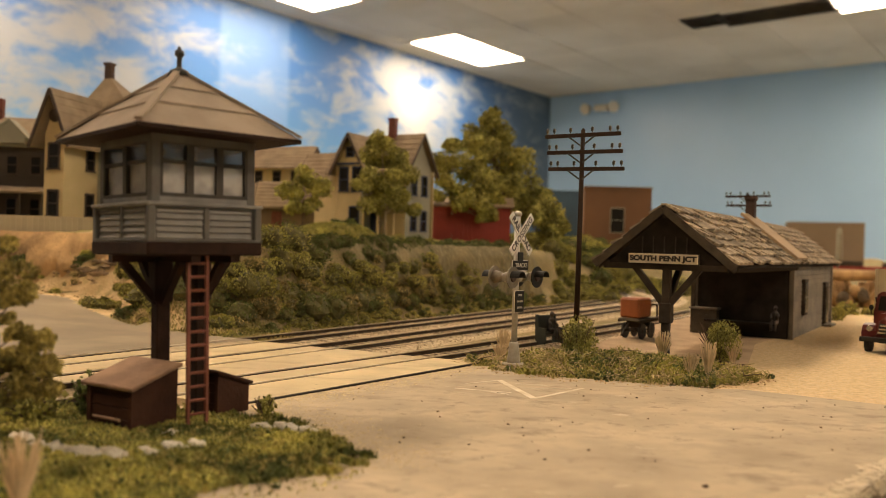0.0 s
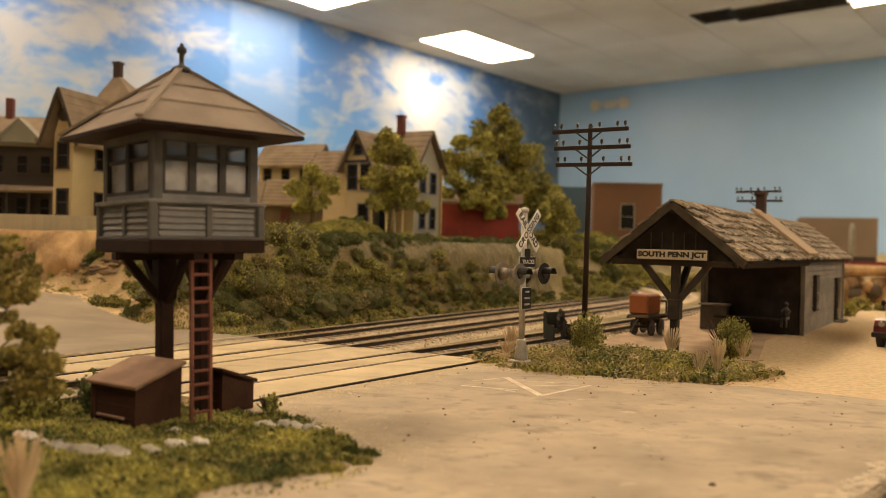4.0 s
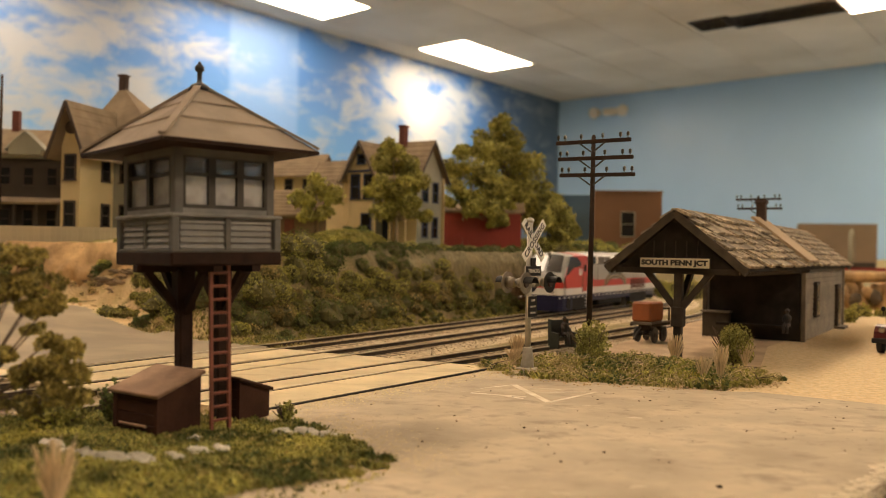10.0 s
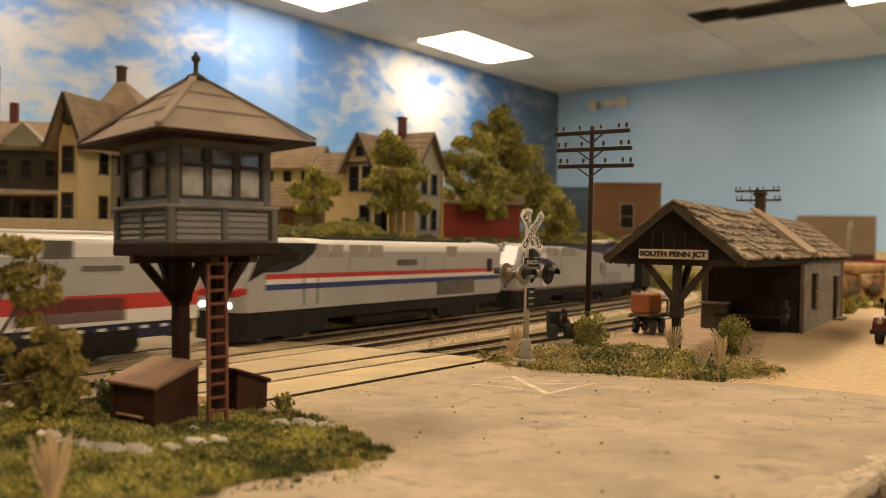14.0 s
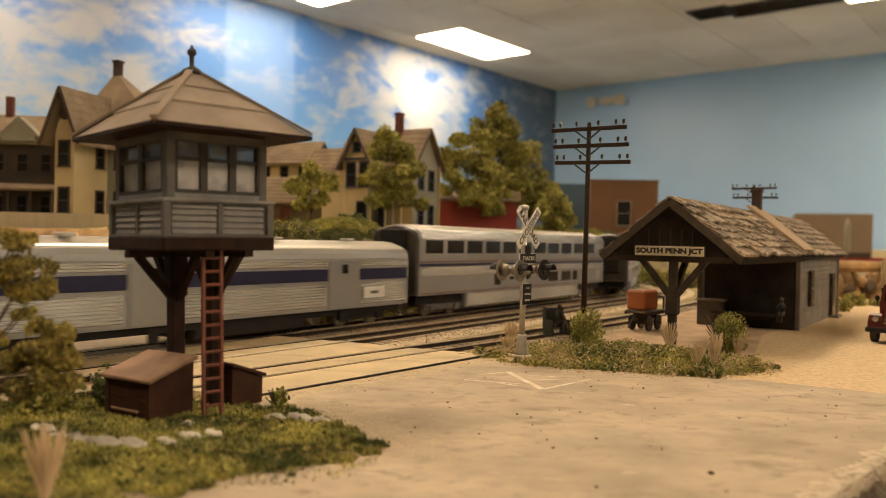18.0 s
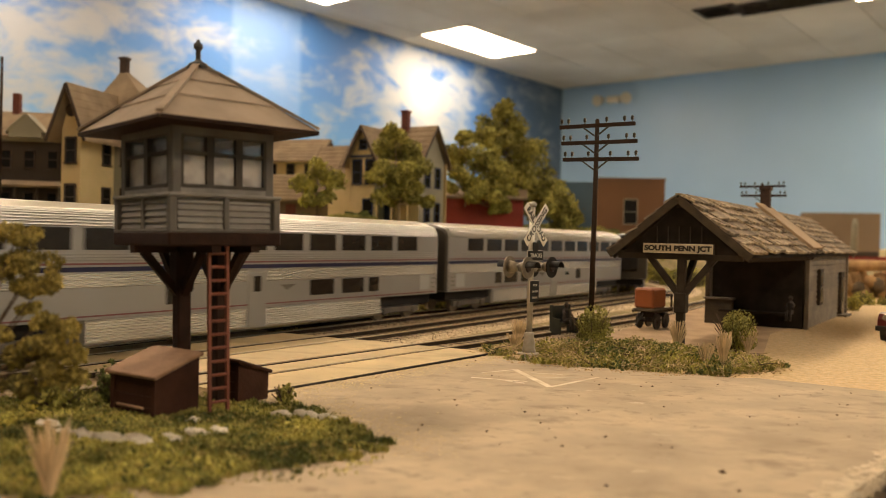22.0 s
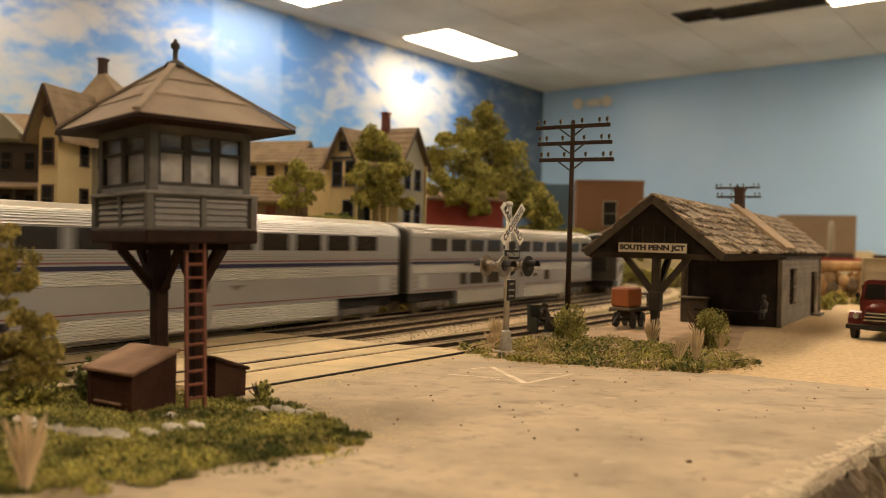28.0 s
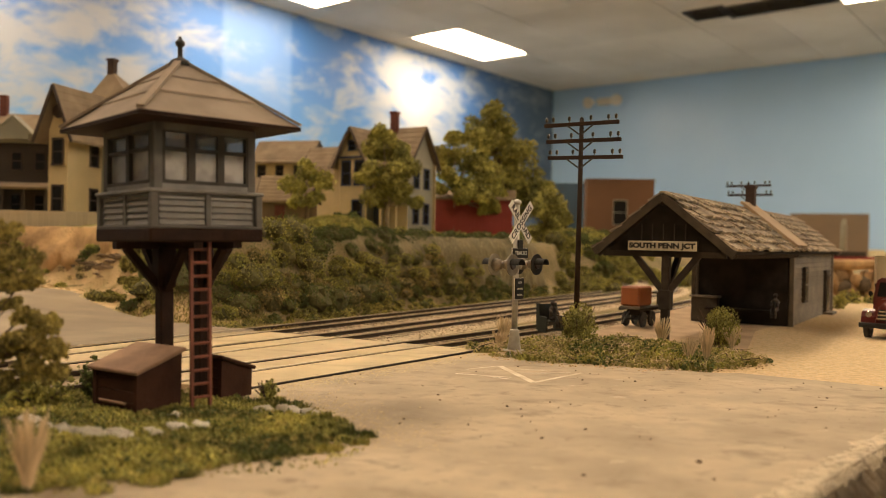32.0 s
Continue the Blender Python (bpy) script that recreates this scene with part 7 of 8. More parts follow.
def house_tan():
    t = thing("house", "tan house with broad tan roofs half hidden by trees", "house", mm(-172, 930, 52, -14))
    clap_wall(t, 66, 80, -25, M_CREAMWALL)
    # end wall coloured as shaded cream
    clap_wall(t, 50, 80, -33, M_GREYANDSHADE, turn=quarter(90), peak=22)
    gable_roof(t, 54, 66, 80, 24, 4, M_TANROOF, M_BROWNTRIM, turn=pose(0, 0, 0, 0, 0, 90))
    part("porch_roof", Mesh().prism([(-44, 34), (-20, 66), (-20, 68), (-46, 35)], -34, 34, "x"), M_TANROOF, t)
    for x in (-22, 0, 22):
        sash(t, x, 68, 9, 12, -25, M_BROWNTRIM)
        part("porch_post", Mesh().box(x, -42, 17, 2, 2, 34), M_BROWNTRIM, t)
        sash(t, x, 20, 9, 17, -25, M_BROWNTRIM)


house_tan()


def low_shed():
    t = thing("shed", "low brown shed with a broad tan roof between the houses", "shed", mm(-149, 806, 52, -6))
    brown = mat("weathered_brown_boards", (0.23, 0.155, 0.085), (0.15, 0.10, 0.056), 40, 0.8, 0.2, 400)
    clap_wall(t, 50, 33, -15, brown)
    clap_wall(t, 30, 33, -25, brown, turn=quarter(90), peak=20)
    clap_wall(t, 30, 33, -25, brown, turn=quarter(-90), peak=20)
    gable_roof(t, 30, 50, 33, 21, 3.5, M_TANROOF, M_BROWNTRIM, turn=pose(0, 0, 0, 0, 0, 90))
    part("door", Mesh().box(-4, -15.6, 13, 10, 1.0, 25), M_REDBRICK, t, "rust-brown door")


low_shed()


def barn():
    t = thing("barn", "barn-red boarded building with a low brown roof behind trees", "barn", mm(38, 905, 52, -4))
    part("wall", Mesh().box(0, 0, 20, 90, 50, 40), M_REDWALL, t)
    board = data("board", Mesh().box(0, 0, 0, 4.1, 0.6, 39.4, bevel=0.1), M_REDWALL)
    for k in range(20):
        part("board", board, None, t, at=mm(-43 + k * 4.5, -25.2, 19.9))
    part("roof", Mesh().prism([(-30, 39), (0, 50), (30, 39), (30, 41), (0, 52), (-30, 41)], -49, 49, "x"), M_TANROOF, t, "weathered brown roof")
    for x in (-24, 20):
        d = part("door", Mesh().box(x, -25.9, 15, 24, 0.8, 30), M_REDWALL, t)
        part("door_brace", Mesh().bar((x - 11, -26.6, 1), (x + 11, -26.6, 29), 0.7, 2).box(x, -26.6, 29.4, 24, 0.7, 2), M_REDWALL, d)


barn()
fence = thing("fence", "weathered cream board fence along the bank", "fence", mm(-300, 592, 47.6, 2))
bd = data("board", Mesh().prism([(-1.94, 0), (1.94, 0), (1.94, 14.4), (-1.94, 14.4)], -0.5, 0.5), mat("cream_fence_paint", (0.62, 0.52, 0.34), (0.52, 0.42, 0.26), 60, 0.7, 0.2, rand=0.06))
for k in range(44):
    part("board", bd, None, fence, at=mm(-118 + k * 4.0, 0, -0.6))
ps = data("post", Mesh().box(0, 0, 5.6, 2.2, 2.2, 12.5, bevel=0.3), M_CREAM)
for k in range(8):
    part("post", ps, None, fence, at=mm(-116 + k * 24, 1.4, -0.5))
part("rail", Mesh().bar((-119, 0.9, 7), (56, 0.9, 7), 0.8, 1.4).bar((-119, 0.9, 2), (56, 0.9, 2), 0.8, 1.4), M_CREAM, fence)
lawn = inside([(-330, 600), (-200, 580), (-120, 700), (-60, 735), (30, 850), (150, 880), (120, 980), (-330, 980)])
solid("lawn", grid_sheet(np.arange(-330, 160, 8), np.arange(580, 990, 8), 0.7, lawn), M_LAWN, "mown yellow-green lawns round the houses", "lawn", kind="structure", smooth=True)
solid("grass_knoll", Mesh().blob(-92, 742, 54, 36, 22, 12.5, 8, 18, 0.06), M_LAWN, "sunlit yellow-green grassy knoll before the house", "knoll", kind="structure", smooth=True)
kn = [Mesh(), Mesh()]
rnd = random.Random(88)
for k in range(520):
    a, q = rnd.uniform(0, 6.28), rnd.random() ** 0.5
    x, y = -92 + 37 * q * math.cos(a), 742 + 23 * q * math.sin(a)
    kn[rnd.random() < 0.3].clump(x, y, 54 + 12.5 * math.sqrt(max(0, 1 - q * q)), rnd.uniform(1.0, 2.6), 22, 0.55, 6000 + k, flat=0.6)
solid("grass", kn[0], M_GRASS, "coarse yellow-green grass on the knoll", "grass", kind="stuff")
solid("grass", kn[1], M_LEAFOLIVE, "darker weeds on the knoll", "grass", kind="stuff")
telephone_pole(-357, 640, 182, -28, 0, "bare dark wooden pole beside the dark house", 52)


# ---- works and yards beyond the bend ----
def works(name, at, w, d, h, wallmat, label, windows, cap=True):
    t = thing(name, label, "building", at)
    part("wall", Mesh().box(0, 0, h / 2, w, d, h), wallmat, t)
    if cap:
        part("parapet", Mesh().box(0, -d / 2, h, w + 2, 3, 4).box(-w / 2, 0, h, 3, d - 4, 4).box(w / 2, 0, h, 3, d - 4, 4), wallmat, t)
    for x, z, ww, hh in windows:
        sash(t, x, z, ww, hh, -d / 2, M_GREYANDSHADE)
    return t


works("factory", mm(306, 1375, -4, -6), 110, 60, 158, M_BROWNBLK, "brown flat-roofed factory with a dark window", [(0, 104, 22, 40)])
works("factory", mm(232, 1470, -4, -6), 60, 60, 156, M_BLUEWALL, "dull blue flat-roofed factory wing", [(-8, 110, 20, 26), (-8, 70, 20, 26)])
works("warehouse", mm(1700, 3520, -4, -20), 300, 160, 202, M_TANBLK, "plain tan warehouse far across the layout", [])
silo = thing("silo", "slim pale grey cylindrical silo beside the warehouse", "silo", mm(1660, 3300, -4))
part("shell", Mesh().lathe([(13, 0), (12, 150), (8, 172), (2, 178)], n=18), M_GREYANDSHADE, silo, smooth=True)
part("ladder", Mesh().box(0, -13.5, 80, 5, 1.5, 150), M_TANBLK, silo)
fl = thing("flat_wagon", "long rust-red flat wagon standing on a far siding", "wagon", mm(830, 1560, 20, -25))
part("deck", Mesh().box(0, 0, 10, 320, 34, 6), M_REDWALL, fl)
part("load", Mesh().box(-60, 0, 18, 120, 28, 10, bevel=1).box(80, 0, 17, 90, 28, 8, bevel=1), M_DARKWALL, fl)
for x in (-110, 110):
    part("bogie", Mesh().box(x, 0, 3, 34, 26, 8, bevel=1), M_BLACK, fl)
pl = thing("rock_pile", "pale tan rock arch with dark blobs for shaded gaps beyond the lot", "rocks", mm(410, 790, -4, -20))
for k, (p, q, r) in enumerate((((-34, 0, 34), (-6, 4, 2), 7), ((34, 0, 32), (14, 4, 4), 7), ((-30, 8, 34), (32, 8, 36), 6), ((50, 0, 20), (76, 4, 2), 7))):
    part("log", Mesh().tube(p, q, r, r * 0.8, 10), M_DIRT, pl)
# solid dark blobs stand in for the shade in the rocks' gaps
for k, (x, z) in enumerate(((-8, 12), (10, 16), (36, 9))):
    part("hollow", Mesh().blob(x, -2, z, 6, 5, 7, 3 + k, 10, 0.25), M_FASCIA, pl, smooth=True)
rk = Mesh()
for k in range(34):
    rk.blob(-52 + (k % 17) * 8, 2 + (k % 3) * 7, 5 + (k // 17) * 14, 7, 7, 6 + (k % 4) * 3, 300 + k, 9, 0.32)
part("rubble", rk, M_DIRT, pl, smooth=True, kind="stuff")
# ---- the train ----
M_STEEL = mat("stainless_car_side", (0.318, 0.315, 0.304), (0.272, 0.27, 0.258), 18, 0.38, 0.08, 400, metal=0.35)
# roof steel is lightened beyond the sides to carry its highlights
M_STEELROOF = mat("glint_toned_steel_roof", (0.64, 0.60, 0.52), (0.57, 0.53, 0.46), 18, 0.3, 0.05, 400, metal=0.5)
# flutes too have their white reflection put into the tone
M_FLUTE = mat("fluted_steel", (0.64, 0.632, 0.60), (0.53, 0.522, 0.49), 20, rough=0.26, metal=0.6, bump=0.05)
# one dark brown-black tone for the ends of all vehicles
M_CAREND = mat("dark_car_end", (0.060, 0.050, 0.038), (0.035, 0.03, 0.024), 60, 0.7, 0.3, 600)
M_SCREEN = mat("glossy_windscreen", (0.030, 0.024, 0.018), rough=0.07, bump=0, spec=0.6)
M_SERVICE = mat("pale_service_panel", (0.418, 0.432, 0.432), (0.36, 0.374, 0.382), 40, 0.35, 0.05)
M_CARGLASS = mat("tinted_car_glass", (0.022, 0.017, 0.013), rough=0.22, bump=0, spec=0.3)
M_NAVY = mat("navy_stripe", (0.015, 0.016, 0.055), rough=0.4, bump=0, spec=0.35)
M_RED = mat("signal_red_paint", (0.50, 0.040, 0.030), (0.44, 0.034, 0.026), 40, 0.35, 0.05)
M_REDGRILLE = mat("dusty_red_louvre", (0.17, 0.045, 0.038), (0.11, 0.032, 0.028), 60, 0.6, 0.3)
M_REDLINE = mat("thin_red_stripe", (0.20, 0.07, 0.075), rough=0.4, bump=0)
M_BLUE = mat("royal_blue_stripe", (0.03, 0.05, 0.20), rough=0.4, bump=0)
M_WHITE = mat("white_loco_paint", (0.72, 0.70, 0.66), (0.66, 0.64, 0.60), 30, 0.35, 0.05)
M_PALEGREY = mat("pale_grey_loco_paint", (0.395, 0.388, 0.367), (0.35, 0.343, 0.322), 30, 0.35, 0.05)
M_UNDER = mat("sooty_underframe", (0.022, 0.019, 0.017), (0.014, 0.0125, 0.011), 100, 0.7, 0.3, 900, spec=0.2)
M_TRUCKGREY = mat("grey_bogie", (0.13, 0.115, 0.095), (0.08, 0.07, 0.06), 100, 0.6, 0.3, 900)
M_WHEEL = mat("worn_wheel_steel", (0.45, 0.40, 0.33), rough=0.3, metal=0.8, bump=0.1)
M_VENTGREY = mat("grey_loco_vent", (0.33, 0.30, 0.26), (0.27, 0.245, 0.21), 100, 0.5, 0.1)
M_CRESTDARK = mat("emblem_dark_green", (0.075, 0.075, 0.058), (0.05, 0.05, 0.04), 80, 0.5, 0.05)
M_CRESTGOLD = mat("emblem_dull_gold", (0.34, 0.29, 0.17), (0.26, 0.22, 0.13), 80, 0.5, 0.05)
M_HEADLAMP = glow("lit_headlamp", (1.0, 0.93, 0.75), 9.0)


def loft(sections):
    """A closed shell through (x, [(y, z), ...]) sections of equal point count."""
    m = Mesh()
    n = len(sections[0][1])
    for x, prof in sections:
        m.v += [(x, y, z) for y, z in prof]
    for k in range(len(sections) - 1):
        m.f += [(k * n + i, k * n + (i + 1) % n, (k + 1) * n + (i + 1) % n, (k + 1) * n + i) for i in range(n)]
    m.f += [tuple(range(n))[::-1], tuple(range((len(sections) - 1) * n, len(sections) * n))]
    return m


def body_profile(w, z0, z1, r=4.0, crown=1.5):
    """Car section with rounded shoulders and a slightly arched roof."""
    p = [(-w, z0), (-w, z1 - r - crown)]
    for a in (25, 50, 75):
        g = radians(a)
        p.append((-w + r * (1 - math.cos(g)), z1 - r - crown + r * math.sin(g)))
    half = p + [(-(w - r) * 0.5, z1 - crown * 0.25)]
    return half + [(0, z1)] + [(-y, z) for y, z in half[::-1]]


def bogie(t, x, wheels, spacing, r, name_mat, y=12.6):
    b = part("bogie", Mesh().box(x, y, r + 0.8, spacing * (wheels - 1) + 12, 2.2, 4.0, bevel=0.7).box(x, -y, r + 0.8, spacing * (wheels - 1) + 12, 2.2, 4.0, bevel=0.7).box(x, 0, r + 1.5, 9, 2 * y, 3), name_mat, t)
    for k in range(wheels):
        wx = x + (k - (wheels - 1) / 2) * spacing
        for s in (-1, 1):
            part("wheel", Mesh().tube((wx, s * 7.2, r), (wx, s * 9.6, r), r, r * 0.97, 18), M_WHEEL, b)
        for s in (-1, 1):
            part("journal_box", Mesh().box(wx, s * (y + 1.3), r + 0.2, 4.2, 1.6, 4.2, bevel=0.5), name_mat, b)
    return b


def coupler(t, x, z=7.5):
    part("coupler", Mesh().box(x, 0, z, 7, 3, 3, bevel=0.5), M_UNDER, t)


def band(t, name, x0, x1, z0, z1, y, material, both=True):
    for s in ((1, -1) if both else (1,)):
        part(name, Mesh().box((x0 + x1) / 2, s * y, (z0 + z1) / 2, x1 - x0, 0.3, z1 - z0), material, t)


def fluting(x0, x1, z0, z1, n, y, deep=0.45):
    """A corrugated strip standing on the plane y, ribs along x."""
    e = 1 if y > 0 else -1
    prof = [(y - e * 0.2, z0)]
    for k in range(n):
        a, b = z0 + (z1 - z0) * k / n, z0 + (z1 - z0) * (k + 1) / n
        prof += [(y + e * 0.03, a + 0.05), (y + e * deep, a + (b - a) * 0.32), (y + e * deep, a + (b - a) * 0.68), (y + e * 0.03, b - 0.05)]
    return Mesh().prism(prof + [(y - e * 0.2, z1)], x0, x1, "x")


def loco(kind):
    """A boxy diesel; x is forward."""
    labels = {"red": "passenger diesel locomotive in red, white, pale grey and navy paint",
              "stripe": "silver passenger diesel locomotive with red, white and blue stripes",
              "wave": "silver-white passenger diesel locomotive with a dark blue roof sweep"}
    t = thing("locomotive", labels[kind], "locomotive", mm(0, 0, 0), "locomotives")
    L, w = 127.0, 17.6
    side = {"red": M_PALEGREY, "stripe": M_PALEGREY, "wave": M_PALEGREY}[kind]
    n = len(body_profile(w, 15, 50))
    N = 110.0      # nose tip
    secs = [(-L, body_profile(w, 15, 49.5, 4)), (91, body_profile(w, 15, 49.5, 4)), (96.5, body_profile(w, 15, 48.3, 4)), (N - 3, body_profile(w - 0.9, 15, 32.4, 3.5)), (N - 1.2, body_profile(w - 2.8, 15, 28.6, 3)), (N, body_profile(w - 5.0, 15, 25.8, 3))]
    part("body", loft(secs), side, t)
    part("roof_hatch", Mesh().box(-28, 0, 49.6, 150, 17, 1.6, bevel=0.5), {"red": M_WHITE, "stripe": M_UNDER, "wave": M_UNDER}[kind], t)
    part("underframe", Mesh().box(-12, 0, 12, 226, 2 * w - 1.5, 6.4, bevel=0.5), {"red": M_NAVY, "stripe": M_UNDER, "wave": M_UNDER}[kind], t)
    part("fuel_tank", Mesh().box(-4, 0, 7.5, 62, 30, 8, bevel=1.5), M_UNDER, t)
    part("pilot", loft([(x, [(-y, z0), (-y, 15.4), (y, 15.4), (y, z0)]) for x, y, z0 in ((N - 20, 17.0, 3.2), (N - 4, 16.2, 2.0), (N - 0.4, 13.4, 2.0))]), {"red": M_NAVY, "stripe": M_UNDER, "wave": M_UNDER}[kind], t)
    for x in (-74, 76):
        bogie(t, x, 2, 31, 5.8, M_UNDER)
        for s in (-1, 1):
            part("side_frame", Mesh().prism([(x - 25, 6.0), (x - 22, 3.6), (x - 8, 3.2), (x - 5, 1.6), (x + 5, 1.6), (x + 8, 3.2), (x + 22, 3.6), (x + 25, 6.0), (x + 24, 12.6), (x - 24, 12.6)], s * 14.6, s * 16.9), M_UNDER, t, "black cast bogie frame")
    coupler(t, -L - 2)
    # windscreen and nose
    for sy in (-1, 1):
        scr = Mesh()
        for lift in (0.35, 0.05):
            scr.v += [(97.2 + lift, sy * 0.7, 47.6 + lift), (97.2 + lift, sy * 12.6, 46.8 + lift), (N - 3.9 + lift, sy * 13.8, 33.2 + lift), (N - 3.5 + lift, sy * 0.7, 33.6 + lift)]
        scr.f = [(0, 1, 2, 3), (7, 6, 5, 4), (0, 4, 5, 1), (1, 5, 6, 2), (2, 6, 7, 3), (3, 7, 4, 0)]
        part("windscreen", scr, M_SCREEN, t, "sloping dark windscreen")
        part("number_board", Mesh().box(N - 2.0, sy * 8, 30.2, 2.4, 5.6, 2.0, ry=25, bevel=0.3), M_CARGLASS, t)
        part("cab_side_window", Mesh().prism([(N - 3.2, 29), (97.5, 46.2), (83, 45.6), (75, 42), (75, 38.3), (89, 37.3)], sy * 17.3, sy * 18.05), M_CARGLASS, t, "dark swept cab window")
        part("headlight", Mesh().tube((N - 4, sy * 8.5, 18.2), (N + 0.7, sy * 8.5, 18.0), 1.6, 1.4, 12), M_HEADLAMP if kind == "stripe" else M_TRUCKGREY, t)
    part("roof_headlight", Mesh().tube((94, 0, 48.6), (98.2, 0, 47.8), 1.8, 1.5, 12), M_HEADLAMP if kind == "stripe" else M_WHEEL, t, "headlamp above the windscreen")
    part("end_panel", Mesh().box(-L - 0.5, 0, 31, 1.0, 2 * w - 3, 32, bevel=0.3), M_CAREND, t, "dark end bulkhead")
    for s in (-1, 1):
        for k, x in enumerate((57, 46, 28, 13, -64)):
            part("vent_panel", Mesh().box(x, s * 17.75, 43.2, (10, 9, 16, 11, 12)[k], 0.4, 6.6), (M_CARGLASS if k < 2 else M_TRUCKGREY) if kind == "red" else M_VENTGREY, t)
        part("cab_door", Mesh().box(66, s * (17.97 if kind == "red" else 17.64), 30, 8.5, 0.3, 25), {"red": M_RED, "stripe": M_PALEGREY, "wave": M_WHITE}[kind], t)
        part("rear_door", Mesh().box(-112, s * 17.85, 34, 6.5, 0.3, 9), M_CARGLASS, t)
        for x in (61, 71):
            part("grab_iron", Mesh().tube((x, s * 18.3, 17), (x, s * 18.3, 30), 0.28, n=6), M_TRUCKGREY, t, "thin grab iron beside the cab door")
        for x in (36, -34, -56):
            part("panel_seam", Mesh().box(x, s * 17.7, 33, 0.5, 0.3, 14), M_VENTGREY, t)
        part("side_grille", Mesh().box(-70, s * 17.8, 21, 44, 0.3, 9), M_REDGRILLE if kind == "red" else M_TRUCKGREY if kind == "stripe" else M_STEEL, t)
    if kind == "red":
        band(t, "white_band", -L + 0.2, N - 5, 15.2, 20.5, 17.8, M_WHITE)
        band(t, "red_band", -L + 0.2, 60, 20.7, 26.5, 17.8, M_RED)
        for s in (-1, 1):
            part("red_cab_panel", Mesh().prism([(N - 5, 20.6), (40, 20.6), (40, 26.4), (50, 28), (57, 34), (60, 41), (61, 46.8), (86, 46.8), (97, 46), (N - 3.2, 30)], s * 17.4, s * 18.0), M_RED, t)
            part("roof_shoulder", Mesh().box(-32, s * 17.55, 43.0, 186, 0.5, 4.6), M_WHITE, t)
            def arch(a, b, a2, b2, n=18):
                out = [(a * math.cos(math.pi * k / n) - 8, 21.2 + b * math.sin(math.pi * k / n)) for k in range(n + 1)]
                return out + [(a2 * math.cos(math.pi * k / n) - 8, 21.2 + b2 * math.sin(math.pi * k / n)) for k in range(n, -1, -1)]
            for a, b in ((29, 12.4), (24.6, 9.0)):
                part("crest_arc", Mesh().prism(arch(a, b, a - 2.0, b - 1.5), s * 17.9, s * 18.12), M_CRESTGOLD, t, "thin gold arch of the painted emblem")
                part("crest_shade", Mesh().prism(arch(a - 2.0, b - 1.5, a - 3.4, b - 2.6), s * 17.9, s * 18.1), M_CRESTDARK, t, "dark line under the emblem's arch")
            part("crest", Mesh().prism([(-8 + 19 * math.cos(k * math.pi / 10), 32.6 + (3.4 if k <= 10 else 2.0) * math.sin(k * math.pi / 10)) for k in range(20)], s * 17.9, s * 18.16), M_CRESTDARK, t, "dark green painted emblem")
            part("crest_dome", Mesh().prism([(-8 + 11 * math.cos(k * math.pi / 8), 37.0 + 2.0 * math.sin(k * math.pi / 8)) for k in range(16)], s * 17.9, s * 18.18), M_CRESTDARK, t, "dark dome of the emblem")
            part("letter_bar", Mesh().box(-82, s * 17.95, 36.4, 17, 0.25, 2.0), M_TRUCKGREY, t, "dark lettering bar")
            part("cab_number", Mesh().box(73.5, s * 18.1, 33.5, 2.2, 0.25, 5.0).box(77.2, s * 18.1, 33.5, 2.6, 0.25, 5.0), M_WHITE, t, "pale number bars on the cab")
            part("door_window", Mesh().box(66, s * 18.2, 36.5, 4.2, 0.3, 6.0), M_CARGLASS, t)
            for z in (5.2, 8.0, 10.8):
                part("cab_step", Mesh().box(60, s * 17.2, z, 4.0, 0.5, 0.8), M_WHITE, t, "white-edged step")
        part("red_roof_band", loft([(61, body_profile(w + 0.1, 44, 49.7, 4)), (86, body_profile(w + 0.1, 44, 49.7, 4))]), M_RED, t)
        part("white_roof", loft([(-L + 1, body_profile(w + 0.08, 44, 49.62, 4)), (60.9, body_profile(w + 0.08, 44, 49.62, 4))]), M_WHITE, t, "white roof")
        part("nose_band", loft([(N - 3.2, body_profile(w - 0.5, 20.7, 27.0, 1.5, 0.3)), (N - 1.1, body_profile(w - 2.4, 20.7, 26.6, 1.5, 0.3)), (N + 0.3, body_profile(w - 4.7, 20.7, 25.2, 1.5, 0.3))]), M_RED, t)
        part("nose_lower", loft([(N - 3.2, body_profile(w - 0.4, 15, 20.7, 0.5, 0.2)), (N - 1.0, body_profile(w - 2.3, 15, 20.7, 0.5, 0.2)), (N + 0.5, body_profile(w - 4.6, 15, 20.7, 0.5, 0.2))]), M_WHITE, t)
        mark = data("sill_mark", Mesh().box(0, 0, 0, 3.2, 0.3, 1.2), M_WHITE)
        for k in range(26):
            for s in (-1, 1):
                part("sill_mark", mark, None, t, at=mm(-120 + k * 9.4, s * 17.1, 13.2))
    elif kind == "stripe":
        for z0, z1, m_ in ((30.0, 32.2, M_RED), (27.6, 29.8, M_WHITE), (24.8, 27.4, M_BLUE)):
            band(t, "stripe", -L + 0.2, 96, z0, z1, 17.8, m_)
        part("nose_stripe", loft([(N - 3.2, body_profile(w - 0.5, 23.6, 27.0, 1.2, 0.3)), (N - 1.1, body_profile(w - 2.4, 22.6, 26.6, 1.2, 0.3)), (N + 0.3, body_profile(w - 4.7, 22.0, 25.2, 1.2, 0.3))]), M_RED, t)
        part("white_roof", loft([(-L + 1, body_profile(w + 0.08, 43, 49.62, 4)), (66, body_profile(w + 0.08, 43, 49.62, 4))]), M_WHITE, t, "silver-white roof")
